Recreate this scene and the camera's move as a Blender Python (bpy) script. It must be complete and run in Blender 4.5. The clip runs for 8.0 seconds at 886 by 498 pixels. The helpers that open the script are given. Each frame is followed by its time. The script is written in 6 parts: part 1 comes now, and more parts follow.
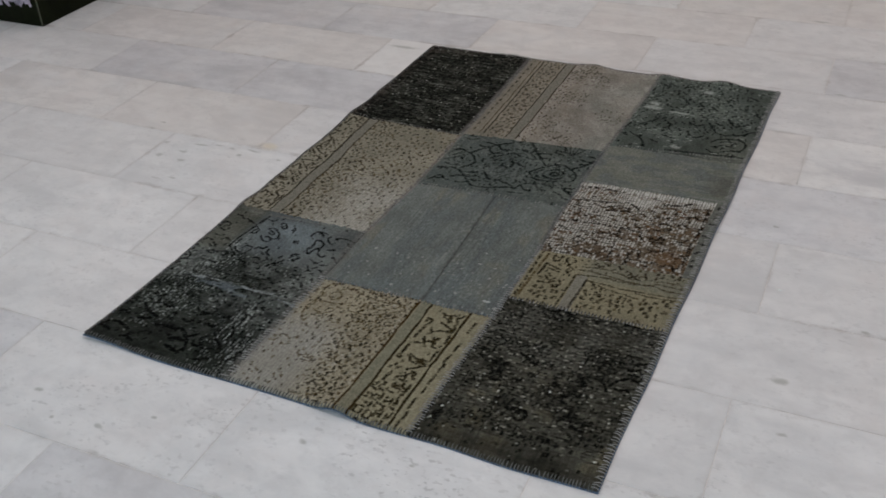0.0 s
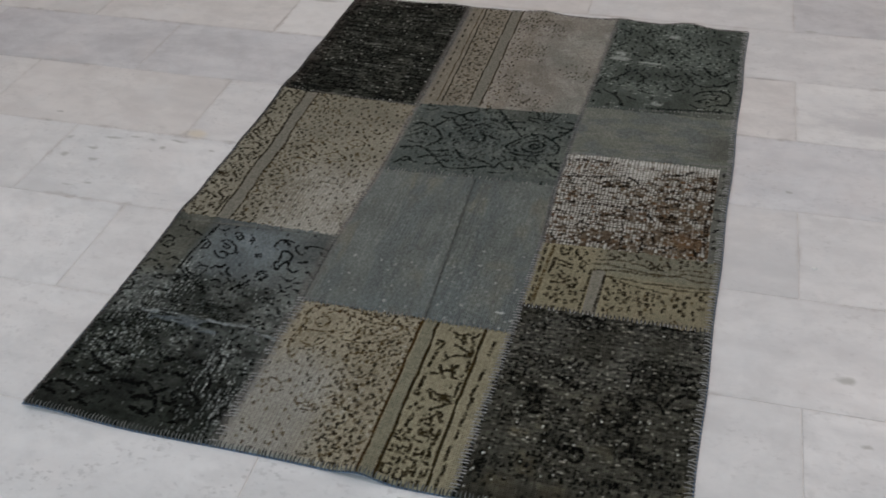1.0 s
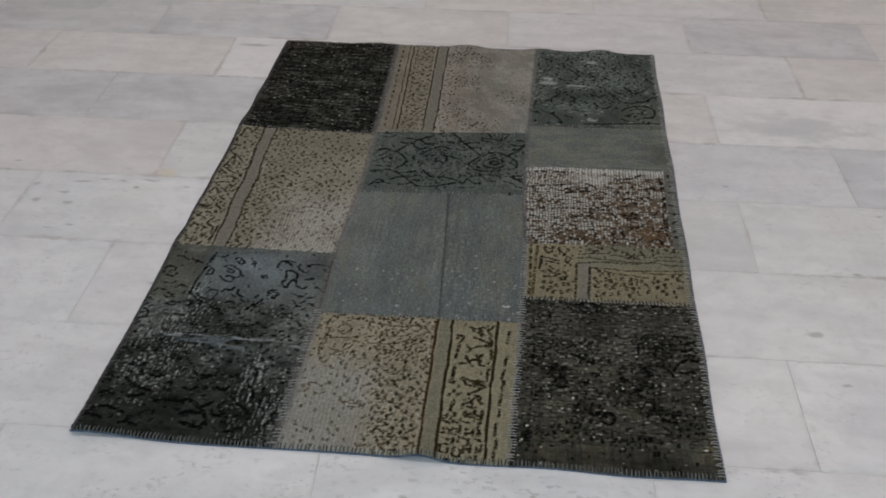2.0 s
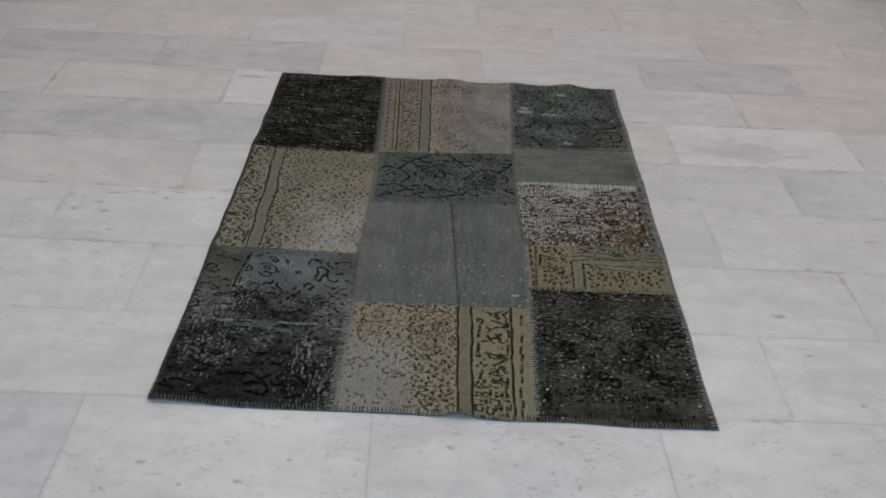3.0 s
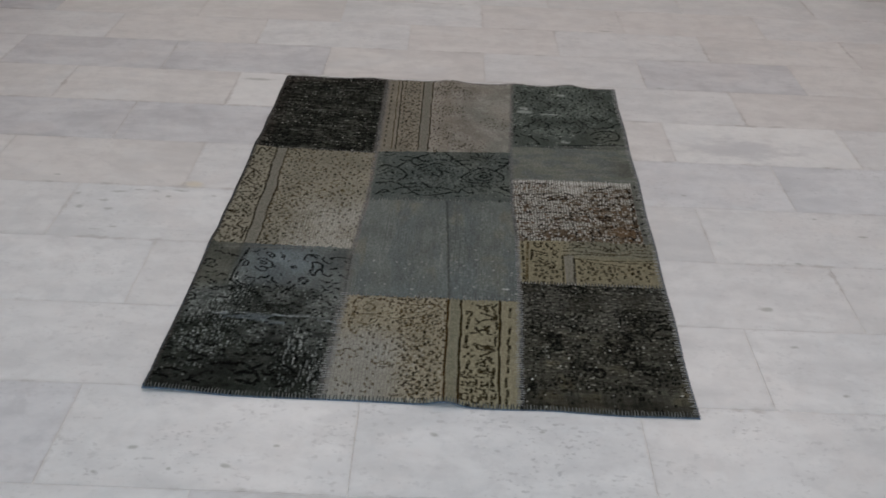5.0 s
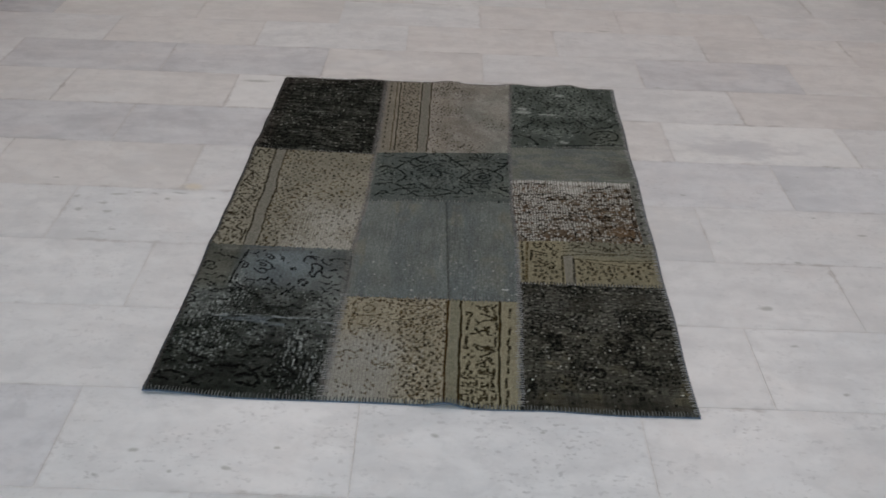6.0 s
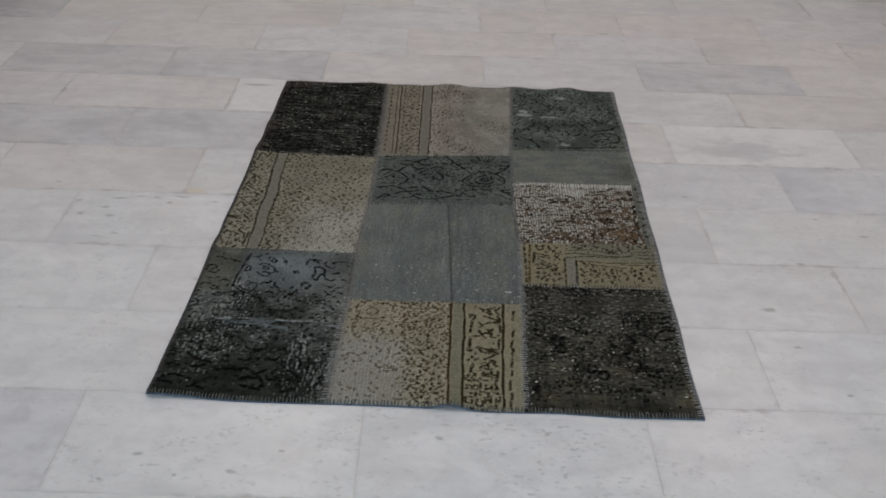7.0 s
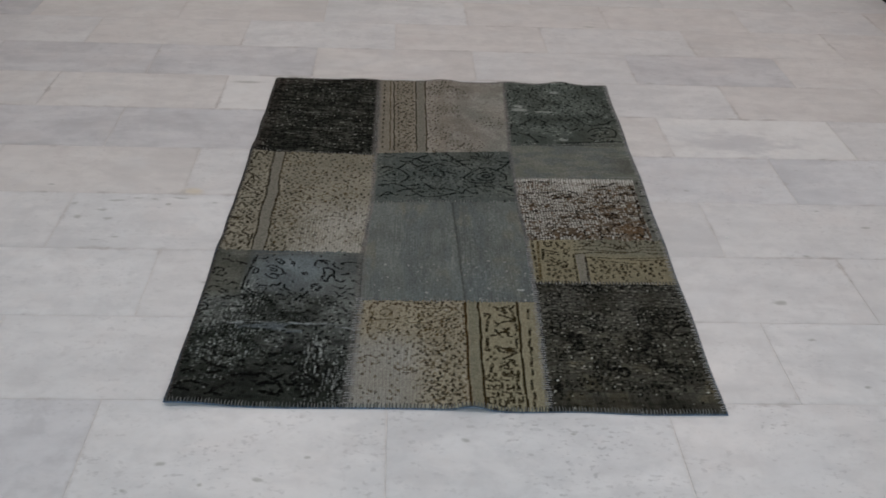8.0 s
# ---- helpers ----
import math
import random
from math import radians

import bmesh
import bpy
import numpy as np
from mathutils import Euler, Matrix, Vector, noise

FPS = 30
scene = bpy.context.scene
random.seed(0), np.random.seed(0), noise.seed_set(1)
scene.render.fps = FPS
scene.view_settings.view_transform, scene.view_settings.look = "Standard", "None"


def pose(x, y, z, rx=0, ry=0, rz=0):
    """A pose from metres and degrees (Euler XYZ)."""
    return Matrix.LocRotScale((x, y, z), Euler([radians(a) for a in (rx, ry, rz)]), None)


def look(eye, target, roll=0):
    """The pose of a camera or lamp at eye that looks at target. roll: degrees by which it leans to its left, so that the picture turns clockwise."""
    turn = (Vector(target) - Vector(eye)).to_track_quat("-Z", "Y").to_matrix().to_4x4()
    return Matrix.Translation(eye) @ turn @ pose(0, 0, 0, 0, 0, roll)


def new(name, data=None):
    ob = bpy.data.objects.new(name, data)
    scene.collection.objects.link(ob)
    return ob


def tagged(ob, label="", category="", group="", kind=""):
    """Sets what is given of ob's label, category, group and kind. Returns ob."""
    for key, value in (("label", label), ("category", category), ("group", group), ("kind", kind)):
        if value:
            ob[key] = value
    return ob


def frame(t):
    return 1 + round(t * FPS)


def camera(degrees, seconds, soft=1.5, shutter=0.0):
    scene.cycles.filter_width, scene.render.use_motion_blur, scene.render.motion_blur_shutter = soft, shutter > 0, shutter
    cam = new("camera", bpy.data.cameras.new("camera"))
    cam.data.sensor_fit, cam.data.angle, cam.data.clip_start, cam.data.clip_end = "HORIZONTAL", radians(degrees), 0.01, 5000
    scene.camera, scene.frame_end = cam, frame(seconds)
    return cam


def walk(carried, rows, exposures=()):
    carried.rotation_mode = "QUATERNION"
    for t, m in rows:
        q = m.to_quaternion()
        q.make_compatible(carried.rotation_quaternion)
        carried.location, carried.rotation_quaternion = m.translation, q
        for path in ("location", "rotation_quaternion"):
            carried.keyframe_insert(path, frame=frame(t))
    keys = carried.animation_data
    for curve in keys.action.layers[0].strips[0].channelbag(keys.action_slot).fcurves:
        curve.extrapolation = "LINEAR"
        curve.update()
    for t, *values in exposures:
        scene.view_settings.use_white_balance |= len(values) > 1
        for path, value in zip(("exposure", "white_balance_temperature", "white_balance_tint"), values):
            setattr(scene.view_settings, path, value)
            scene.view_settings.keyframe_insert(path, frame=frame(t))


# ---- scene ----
cam = camera(47.8, 8.0, soft=1.75)
PATH = [
    (0, (1.514, -1.290, 1.389), (0.789, 0.212, 0.286), -3.0),
    (0.5, (1.341, -1.101, 1.390), (0.711, 0.368, 0.188), -3.7),
    (0.8, (1.234, -1.053, 1.362), (0.680, 0.428, 0.140), -3.0),
    (1, (1.098, -1.040, 1.365), (0.665, 0.465, 0.119), -2.1),
    (1.2, (0.985, -1.046, 1.362), (0.650, 0.481, 0.1135), -2.25),
    (2.3, (0.711, -1.424, 1.396), (0.650, 0.233, 0.277), 1.75),
    (2.5, (0.655, -1.495, 1.410), (0.632, 0.174, 0.307), 2.3),
    (2.8, (0.553, -1.587, 1.415), (0.600, 0.102, 0.345), 3.4),
    (3, (0.527, -1.64, 1.428), (0.588, 0.055, 0.368), 3.6),
    (3.3, (0.500, -1.682, 1.424), (0.591, 0.018, 0.374), 4.2),
    (3.5, (0.526, -1.698, 1.425), (0.609, 0.001, 0.373), 4.5),
    (3.8, (0.561, -1.701, 1.418), (0.622, -0.005, 0.359), 4.2),
    (4, (0.601, -1.705, 1.425), (0.629, -0.008, 0.366), 3.5),
    (4.5, (0.617, -1.702, 1.43), (0.624, 0.001, 0.38), 2.7),
    (6, (0.616, -1.701, 1.43), (0.625, 0.003, 0.383), 2.2),
    (6.5, (0.613, -1.699, 1.431), (0.624, 0.008, 0.39), 2.3),
    (7, (0.606, -1.703, 1.428), (0.617, 0.005, 0.387), 2.0),
    (7.5, (0.594, -1.704, 1.426), (0.62, 0.007, 0.391), 2.3),
    (7.8, (0.517, -1.693, 1.423), (0.586, 0.015, 0.385), 2.6),
    (8, (0.472, -1.671, 1.425), (0.566, 0.028, 0.373), 2.5),
]
walk(cam, [(t, look(eye, target, roll)) for t, eye, target, roll in PATH],
     exposures=[(0, 0.055), (1.2, 0.065), (2.5, 0.01), (4.5, -0.02), (8, -0.03)])

# ---- world, daylight through the shopfront, ceiling lamps ----
world = bpy.data.worlds.new("sky")
scene.world = world
world.use_nodes = True
wn = world.node_tree.nodes
sky = wn.new("ShaderNodeTexSky")
sky.sky_type = "NISHITA"
sky.sun_disc = False
sky.sun_elevation, sky.sun_rotation = radians(40), radians(150)
wn["Background"].inputs["Strength"].default_value = 0.08
world.node_tree.links.new(sky.outputs["Color"], wn["Background"].inputs["Color"])

ROOM_W, ROOM_E, ROOM_S, ROOM_N, ROOM_H = -3.6, 4.3, -4.6, 6.6, 2.9
DOOR_W, DOOR_E, DOOR_H = -2.6, 3.4, 2.4


def area_lamp(name, m, sx, sy, watts, colour):
    data = bpy.data.lights.new(name, "AREA")
    data.shape, data.size, data.size_y, data.energy, data.color = "RECTANGLE", sx, sy, watts, colour
    ob = new(name, data)
    ob.matrix_world = m
    return ob


area_lamp("daylight", look((0.4, ROOM_S - 0.05, 1.3), (0.4, 0, 1.0)), 5.8, 2.2, 90, (0.57, 0.83, 0.99))
PANELS = [(x, y) for x in (-3.0, -0.3, 2.45) for y in (-2.5, 0.3, 3.05)]
for px, py in PANELS:
    area_lamp("ceiling_lamp", pose(px, py, ROOM_H - 0.05), 0.45, 0.45, (6.5 if py < 0 else 10.5 if py < 3 else 14.5) * (0.36 if px < -2 else 1.16), (1.0, 0.885, 0.83) if px < 2 else (1.0, 0.845, 0.785))


# ---- materials ----
class Mat:
    """A node material with short calls."""

    def __init__(self, name, rough=0.6, spec=0.5):
        self.m = bpy.data.materials.new(name)
        self.m.use_nodes = True
        self.n, self.l = self.m.node_tree.nodes, self.m.node_tree.links
        self.p = self.n["Principled BSDF"]
        self.p.inputs["Roughness"].default_value = rough
        self.p.inputs["Specular IOR Level"].default_value = spec

    def node(self, kind, **sets):
        nd = self.n.new(kind)
        for k, v in sets.items():
            nd.inputs[k].default_value = v
        return nd

    def put(self, sock, value):
        if isinstance(value, bpy.types.NodeSocket):
            self.l.new(value, sock)
        else:
            sock.default_value = value

    def math(self, op, a, b=0.0, clamp=False):
        nd = self.n.new("ShaderNodeMath")
        nd.operation, nd.use_clamp = op, clamp
        self.put(nd.inputs[0], a)
        self.put(nd.inputs[1], b)
        return nd.outputs[0]

    def mix(self, fac, a, b, blend="MIX"):
        nd = self.n.new("ShaderNodeMix")
        nd.data_type, nd.blend_type = "RGBA", blend
        self.put(nd.inputs[0], fac)
        self.put(nd.inputs[6], (*a, 1) if isinstance(a, tuple) else a)
        self.put(nd.inputs[7], (*b, 1) if isinstance(b, tuple) else b)
        return nd.outputs[2]

    def noise(self, vec, scale, detail=4.0, rough=0.55, distort=0.0):
        nd = self.node("ShaderNodeTexNoise", Scale=scale, Detail=detail, Roughness=rough, Distortion=distort)
        if vec is not None:
            self.l.new(vec, nd.inputs["Vector"])
        return nd.outputs["Fac"]

    def span(self, x, lo, hi, to_lo=0.0, to_hi=1.0):
        nd = self.node("ShaderNodeMapRange")
        nd.interpolation_type = "SMOOTHSTEP"
        self.put(nd.inputs["Value"], x)
        for key, v in zip(("From Min", "From Max", "To Min", "To Max"), (lo, hi, to_lo, to_hi)):
            nd.inputs[key].default_value = v
        return nd.outputs["Result"]

    def vec(self, op, a, b):
        nd = self.n.new("ShaderNodeVectorMath")
        nd.operation = op
        self.put(nd.inputs[0], a)
        self.put(nd.inputs[1], b)
        return nd.outputs["Value"] if op in ("LENGTH", "DISTANCE") else nd.outputs["Vector"]

    def bump(self, height, strength, dist):
        nd = self.node("ShaderNodeBump", Strength=strength, Distance=dist)
        self.l.new(height, nd.inputs["Height"])
        self.l.new(nd.outputs["Normal"], self.p.inputs["Normal"])

    def colour(self, c):
        self.put(self.p.inputs["Base Color"], (*c, 1) if isinstance(c, tuple) else c)


def plain(name, colour, rough=0.7, spec=0.4, vary=0.12, scale=6.0):
    """Paint or cloth with two scales of unevenness."""
    m = Mat(name, rough, spec)
    co = m.n.new("ShaderNodeTexCoord").outputs["Object"]
    f = m.math("ADD", m.math("MULTIPLY", m.noise(co, scale), 0.6), m.math("MULTIPLY", m.noise(co, scale * 14), 0.4))
    dark = tuple(c * (1 - 2 * vary) for c in colour)
    light = tuple(min(1, c * (1 + 2 * vary)) for c in colour)
    m.colour(m.mix(m.span(f, 0.3, 0.7), dark, light))
    m.bump(m.noise(co, scale * 25), 0.25, 0.002)
    return m.m


# dark marks in the stone: x, y, half length, half width
PITS_WEST = [(-0.445, 0.85, 0.018, 0.010), (-0.328, 0.873, 0.030, 0.007), (-0.274, 0.888, 0.020, 0.006), (-0.223, 0.881, 0.016, 0.007), (-0.157, 0.89, 0.034, 0.006), (-0.178, 0.854, 0.012, 0.010),
        (-0.361, 0.816, 0.028, 0.008), (-0.413, 0.775, 0.022, 0.012), (-0.333, 0.768, 0.016, 0.010), (-0.334, 0.654, 0.026, 0.006), (-0.293, 0.672, 0.026, 0.007), (-0.048, 0.867, 0.014, 0.005), (-0.541, 0.96, 0.016, 0.006), (-0.55, 0.916, 0.02, 0.006),
             (-0.01, 0.456, 0.02, 0.006), (-0.077, 1.767, 0.08, 0.016)]
PITS_EAST = [(1.75, 1.137, 0.009, 0.008), (1.829, 0.782, 0.02, 0.008), (1.352, 0.99, 0.010, 0.006), (1.718, 0.872, 0.012, 0.006), (1.896, 1.216, 0.024, 0.008), (1.453, 0.394, 0.020, 0.016), (1.478, 0.235, 0.014, 0.008), (1.292, 2.46, 0.05, 0.009), (1.42, 1.84, 0.035, 0.008), (1.86, 1.22, 0.02, 0.006), (1.60, 0.62, 0.015, 0.006), (1.55, 0.06, 0.012, 0.007)]
PITS_SOUTH = [(0.009, -0.195, 0.013, 0.009), (0.207, -0.235, 0.014, 0.008), (-0.046, -0.265, 0.012, 0.007), (0.10, -0.25, 0.010, 0.006), (0.30, -0.17, 0.010, 0.007), (0.62, -0.12, 0.012, 0.008), (0.85, -0.10, 0.01, 0.006)]


def marble(name, light, cloud, vein_amount, specks=0.0, marks=True, dirt=True):
    """Honed and polished white marble, clouded and faintly veined, another cut on each tile."""
    m = Mat(name, 0.3, 0.4)
    info = m.n.new("ShaderNodeObjectInfo")
    geo = m.n.new("ShaderNodeNewGeometry").outputs["Position"]
    rnd = info.outputs["Random"]
    off = m.n.new("ShaderNodeCombineXYZ")
    m.l.new(m.math("MULTIPLY", rnd, 91.0), off.inputs[0])
    m.l.new(m.math("MULTIPLY", rnd, 37.0), off.inputs[1])
    m.l.new(m.math("MULTIPLY", rnd, 53.0), off.inputs[2])
    co = m.vec("ADD", geo, off.outputs[0])
    stretch = m.vec("MULTIPLY", co, (1.0, 2.1, 1.0))
    clouds = m.noise(stretch, 3.2, 5, 0.6, 0.6)
    fine = m.noise(co, 24, 3, 0.5)
    mottle = m.noise(m.vec("MULTIPLY", co, (1.0, 1.25, 1.0)), 13.0, 4, 0.66, 0.3)
    tint = m.noise(co, 5.0, 3, 0.55)
    base = m.mix(m.span(clouds, 0.25, 0.8), light, cloud)
    base = m.mix(m.math("MULTIPLY", m.span(fine, 0.2, 0.9), 0.2), base, tuple(c * 0.86 for c in cloud))
    # mottling, with a faint blush and a faint chill from place to place
    base = m.mix(m.math("MULTIPLY", m.span(mottle, 0.46, 0.68), 0.46), base, tuple(k * 0.87 for k in cloud))
    base = m.mix(m.math("MULTIPLY", m.span(mottle, 0.52, 0.34), 0.32), base, tuple(min(0.86, k * 1.05) for k in light))
    base = m.mix(m.math("MULTIPLY", m.span(tint, 0.52, 0.72), 0.28), base, (0.70, 0.655, 0.645))
    base = m.mix(m.math("MULTIPLY", m.span(tint, 0.48, 0.28), 0.3), base, (0.665, 0.685, 0.715))
    # soft streaks along the length of the slab
    warp = m.noise(m.vec("MULTIPLY", co, (1.0, 7.0, 1.0)), 2.6, 4, 0.5, 0.4)
    base = m.mix(m.math("MULTIPLY", m.span(warp, 0.4, 0.85), vein_amount * 0.75), base, tuple(k * 0.8 for k in cloud))
    # small grey specks
    spots = m.noise(m.vec("MULTIPLY", co, (1.0, 1.6, 1.0)), 62.0, 3, 0.55)
    sp = m.math("MULTIPLY", m.span(spots, 0.55, 0.70), m.span(m.noise(co, 8.0, 3), 0.38, 0.68))
    base = m.mix(m.math("MULTIPLY", sp, specks), base, (0.42, 0.42, 0.43))
    blots = m.math("MULTIPLY", m.span(m.noise(m.vec("MULTIPLY", co, (1.0, 1.35, 1.0)), 34.0, 3, 0.6), 0.57, 0.68), m.span(m.noise(co, 3.5, 2), 0.42, 0.62))
    base = m.mix(m.math("MULTIPLY", blots, specks * 0.65), base, (0.42, 0.42, 0.43))
    # every tile a little lighter or darker, warmer or cooler
    base = m.mix(m.math("MULTIPLY", rnd, 0.24), base, (0.60, 0.57, 0.56))
    if marks:
        wob = m.node("ShaderNodeTexNoise", Scale=26.0, Detail=3.0)
        m.l.new(geo, wob.inputs["Vector"])
        shift = m.vec("MULTIPLY", m.vec("SUBTRACT", wob.outputs["Color"], (0.5, 0.5, 0.5)), (0.036, 0.020, 0.0))
        at = m.vec("ADD", geo, shift)
        total = None
        for x, y, a, b in PITS_WEST + PITS_EAST + PITS_SOUTH:
            d = m.vec("LENGTH", m.vec("MULTIPLY", m.vec("SUBTRACT", at, (x, y, 0.0)), (1 / a, 1 / b, 0.0)), (0, 0, 0))
            s = m.math("SUBTRACT", 1.0, m.span(d, 0.2, 1.0))
            total = s if total is None else m.math("MAXIMUM", total, s)
        base = m.mix(m.math("MULTIPLY", total, 0.62), base, (0.30, 0.305, 0.285))
        d = m.vec("LENGTH", m.vec("MULTIPLY", m.vec("SUBTRACT", at, (-0.125, 0.93, 0.0)), (1 / 0.05, 1 / 0.03, 0.0)), (0, 0, 0))
        base = m.mix(m.math("MULTIPLY", m.math("SUBTRACT", 1.0, m.span(d, 0.2, 1.0)), 0.45), base, (0.66, 0.55, 0.36))
        d = m.vec("LENGTH", m.vec("MULTIPLY", m.vec("SUBTRACT", at, (1.60, 1.33, 0.0)), (1 / 0.26, 1 / 0.12, 0.0)), (0, 0, 0))
        d = m.math("ADD", d, m.math("MULTIPLY", m.math("SUBTRACT", m.noise(m.vec("MULTIPLY", geo, (0.7, 1.4, 1.0)), 16.0, 4, 0.65), 0.5), 2.2))
        base = m.mix(m.math("MULTIPLY", m.math("SUBTRACT", 1.0, m.span(d, 0.2, 0.95)), 0.5), base, (0.43, 0.43, 0.455))
    if dirt:
        # grime drawn into the stone along the joints
        loc = m.n.new("ShaderNodeSeparateXYZ")
        m.l.new(m.n.new("ShaderNodeTexCoord").outputs["Object"], loc.inputs[0])
        ex = m.math("SUBTRACT", 0.304, m.math("ABSOLUTE", loc.outputs[0]))
        ey = m.math("SUBTRACT", 0.1515, m.math("ABSOLUTE", loc.outputs[1]))
        wet = m.math("ADD", m.math("MINIMUM", ex, ey), m.math("MULTIPLY", m.math("SUBTRACT", m.noise(co, 45.0, 3), 0.5), 0.014))
        rim = m.math("SUBTRACT", 1.0, m.span(wet, -0.001, 0.010))
        rim = m.math("MULTIPLY", rim, m.span(m.noise(co, 6.0, 3), 0.35, 0.65, 0.25, 0.85))
        base = m.mix(m.math("MULTIPLY", rim, 0.30), base, (0.48, 0.455, 0.44))
        # dark grime where a joint has filled
        smear = m.math("ADD", m.math("MINIMUM", ex, ey), m.math("MULTIPLY", m.math("SUBTRACT", m.noise(m.vec("MULTIPLY", geo, (1.0, 1.8, 1.0)), 22.0, 4, 0.6), 0.5), 0.05))
        smear = m.math("MULTIPLY", m.math("SUBTRACT", 1.0, m.span(smear, -0.004, 0.008)), m.span(m.noise(geo, 4.3, 3), 0.48, 0.62))
        base = m.mix(m.math("MULTIPLY", smear, 0.6), base, (0.40, 0.37, 0.36))
        # broad shading of the slab towards one end
        end = m.span(m.math("ADD", m.math("MULTIPLY", loc.outputs[0], m.math("SUBTRACT", m.math("MULTIPLY", rnd, 4.0), 2.0)), m.math("MULTIPLY", m.math("SUBTRACT", clouds, 0.5), 1.6)), 0.1, 0.7)
        base = m.mix(m.math("MULTIPLY", end, 0.5), base, tuple(k * 0.86 for k in cloud))
    m.colour(base)
    m.l.new(m.span(clouds, 0.2, 0.8, 0.30, 0.40), m.p.inputs["Roughness"])
    return m.m


MARBLE_WHITE = marble("marble_white", (0.775, 0.775, 0.785), (0.64, 0.643, 0.658), 0.5, 0.42)
MARBLE_SPECK = marble("marble_specked", (0.775, 0.775, 0.785), (0.64, 0.643, 0.658), 0.4, 0.78)
MARBLE_COOL = marble("marble_cool", (0.742, 0.748, 0.772), (0.598, 0.606, 0.636), 0.5, 0.5)
MARBLE_BRIGHT = marble("marble_bright", (0.83, 0.83, 0.835), (0.76, 0.76, 0.765), 0.25, 0.2)
MARBLE_GREY = marble("marble_grey", (0.682, 0.680, 0.700), (0.522, 0.521, 0.546), 0.6, 0.5)
MARBLE_WARM = marble("marble_warm", (0.765, 0.747, 0.74), (0.635, 0.615, 0.61), 0.5, 0.35)
MARBLE_FAR = marble("marble_far", (0.79, 0.75, 0.744), (0.66, 0.618, 0.614), 0.5, 0.0, False, False)
GROUT = plain("grout", (0.66, 0.635, 0.615), 0.9, 0.2)
WALL = plain("wall_paint", (0.72, 0.70, 0.67), 0.85, 0.2, 0.03)
CEILING = plain("ceiling_paint", (0.8, 0.79, 0.77), 0.9, 0.2, 0.02)
BLACK_GREEN = plain("platform_paint", (0.006, 0.0075, 0.003), 0.4, 0.05, 0.3, 9)
PALE_EDGE = plain("pale_edge", (0.05, 0.055, 0.035), 0.6, 0.4, 0.25, 20)
LILAC = plain("lilac_wool", (0.34, 0.29, 0.35), 0.95, 0.1, 0.3, 30)
RED_WOOL = plain("red_wool", (0.22, 0.045, 0.05), 0.95, 0.1, 0.3, 30)
DARK_WOOL = plain("dark_wool", (0.03, 0.026, 0.024), 0.95, 0.1, 0.4, 25)
THREAD_EDGE = plain("edge_thread", (0.105, 0.105, 0.10), 0.95, 0.1, 0.35, 60)
THREAD_PALE = plain("pale_thread", (0.25, 0.25, 0.245), 0.95, 0.1, 0.25, 60)
THREAD_GREY = plain("grey_thread", (0.165, 0.165, 0.158), 0.95, 0.1, 0.3, 60)
THREAD_DARK = plain("dark_thread", (0.06, 0.055, 0.05), 0.95, 0.1, 0.3, 60)
# backing canvas, blued to carry the bluish shade under the rug's front edge
CANVAS = plain("canvas_edge_shade", (0.085, 0.125, 0.19), 0.95, 0.1, 0.2, 40)
FITTING = plain("lamp_housing", (0.75, 0.75, 0.75), 0.5, 0.4, 0.02)


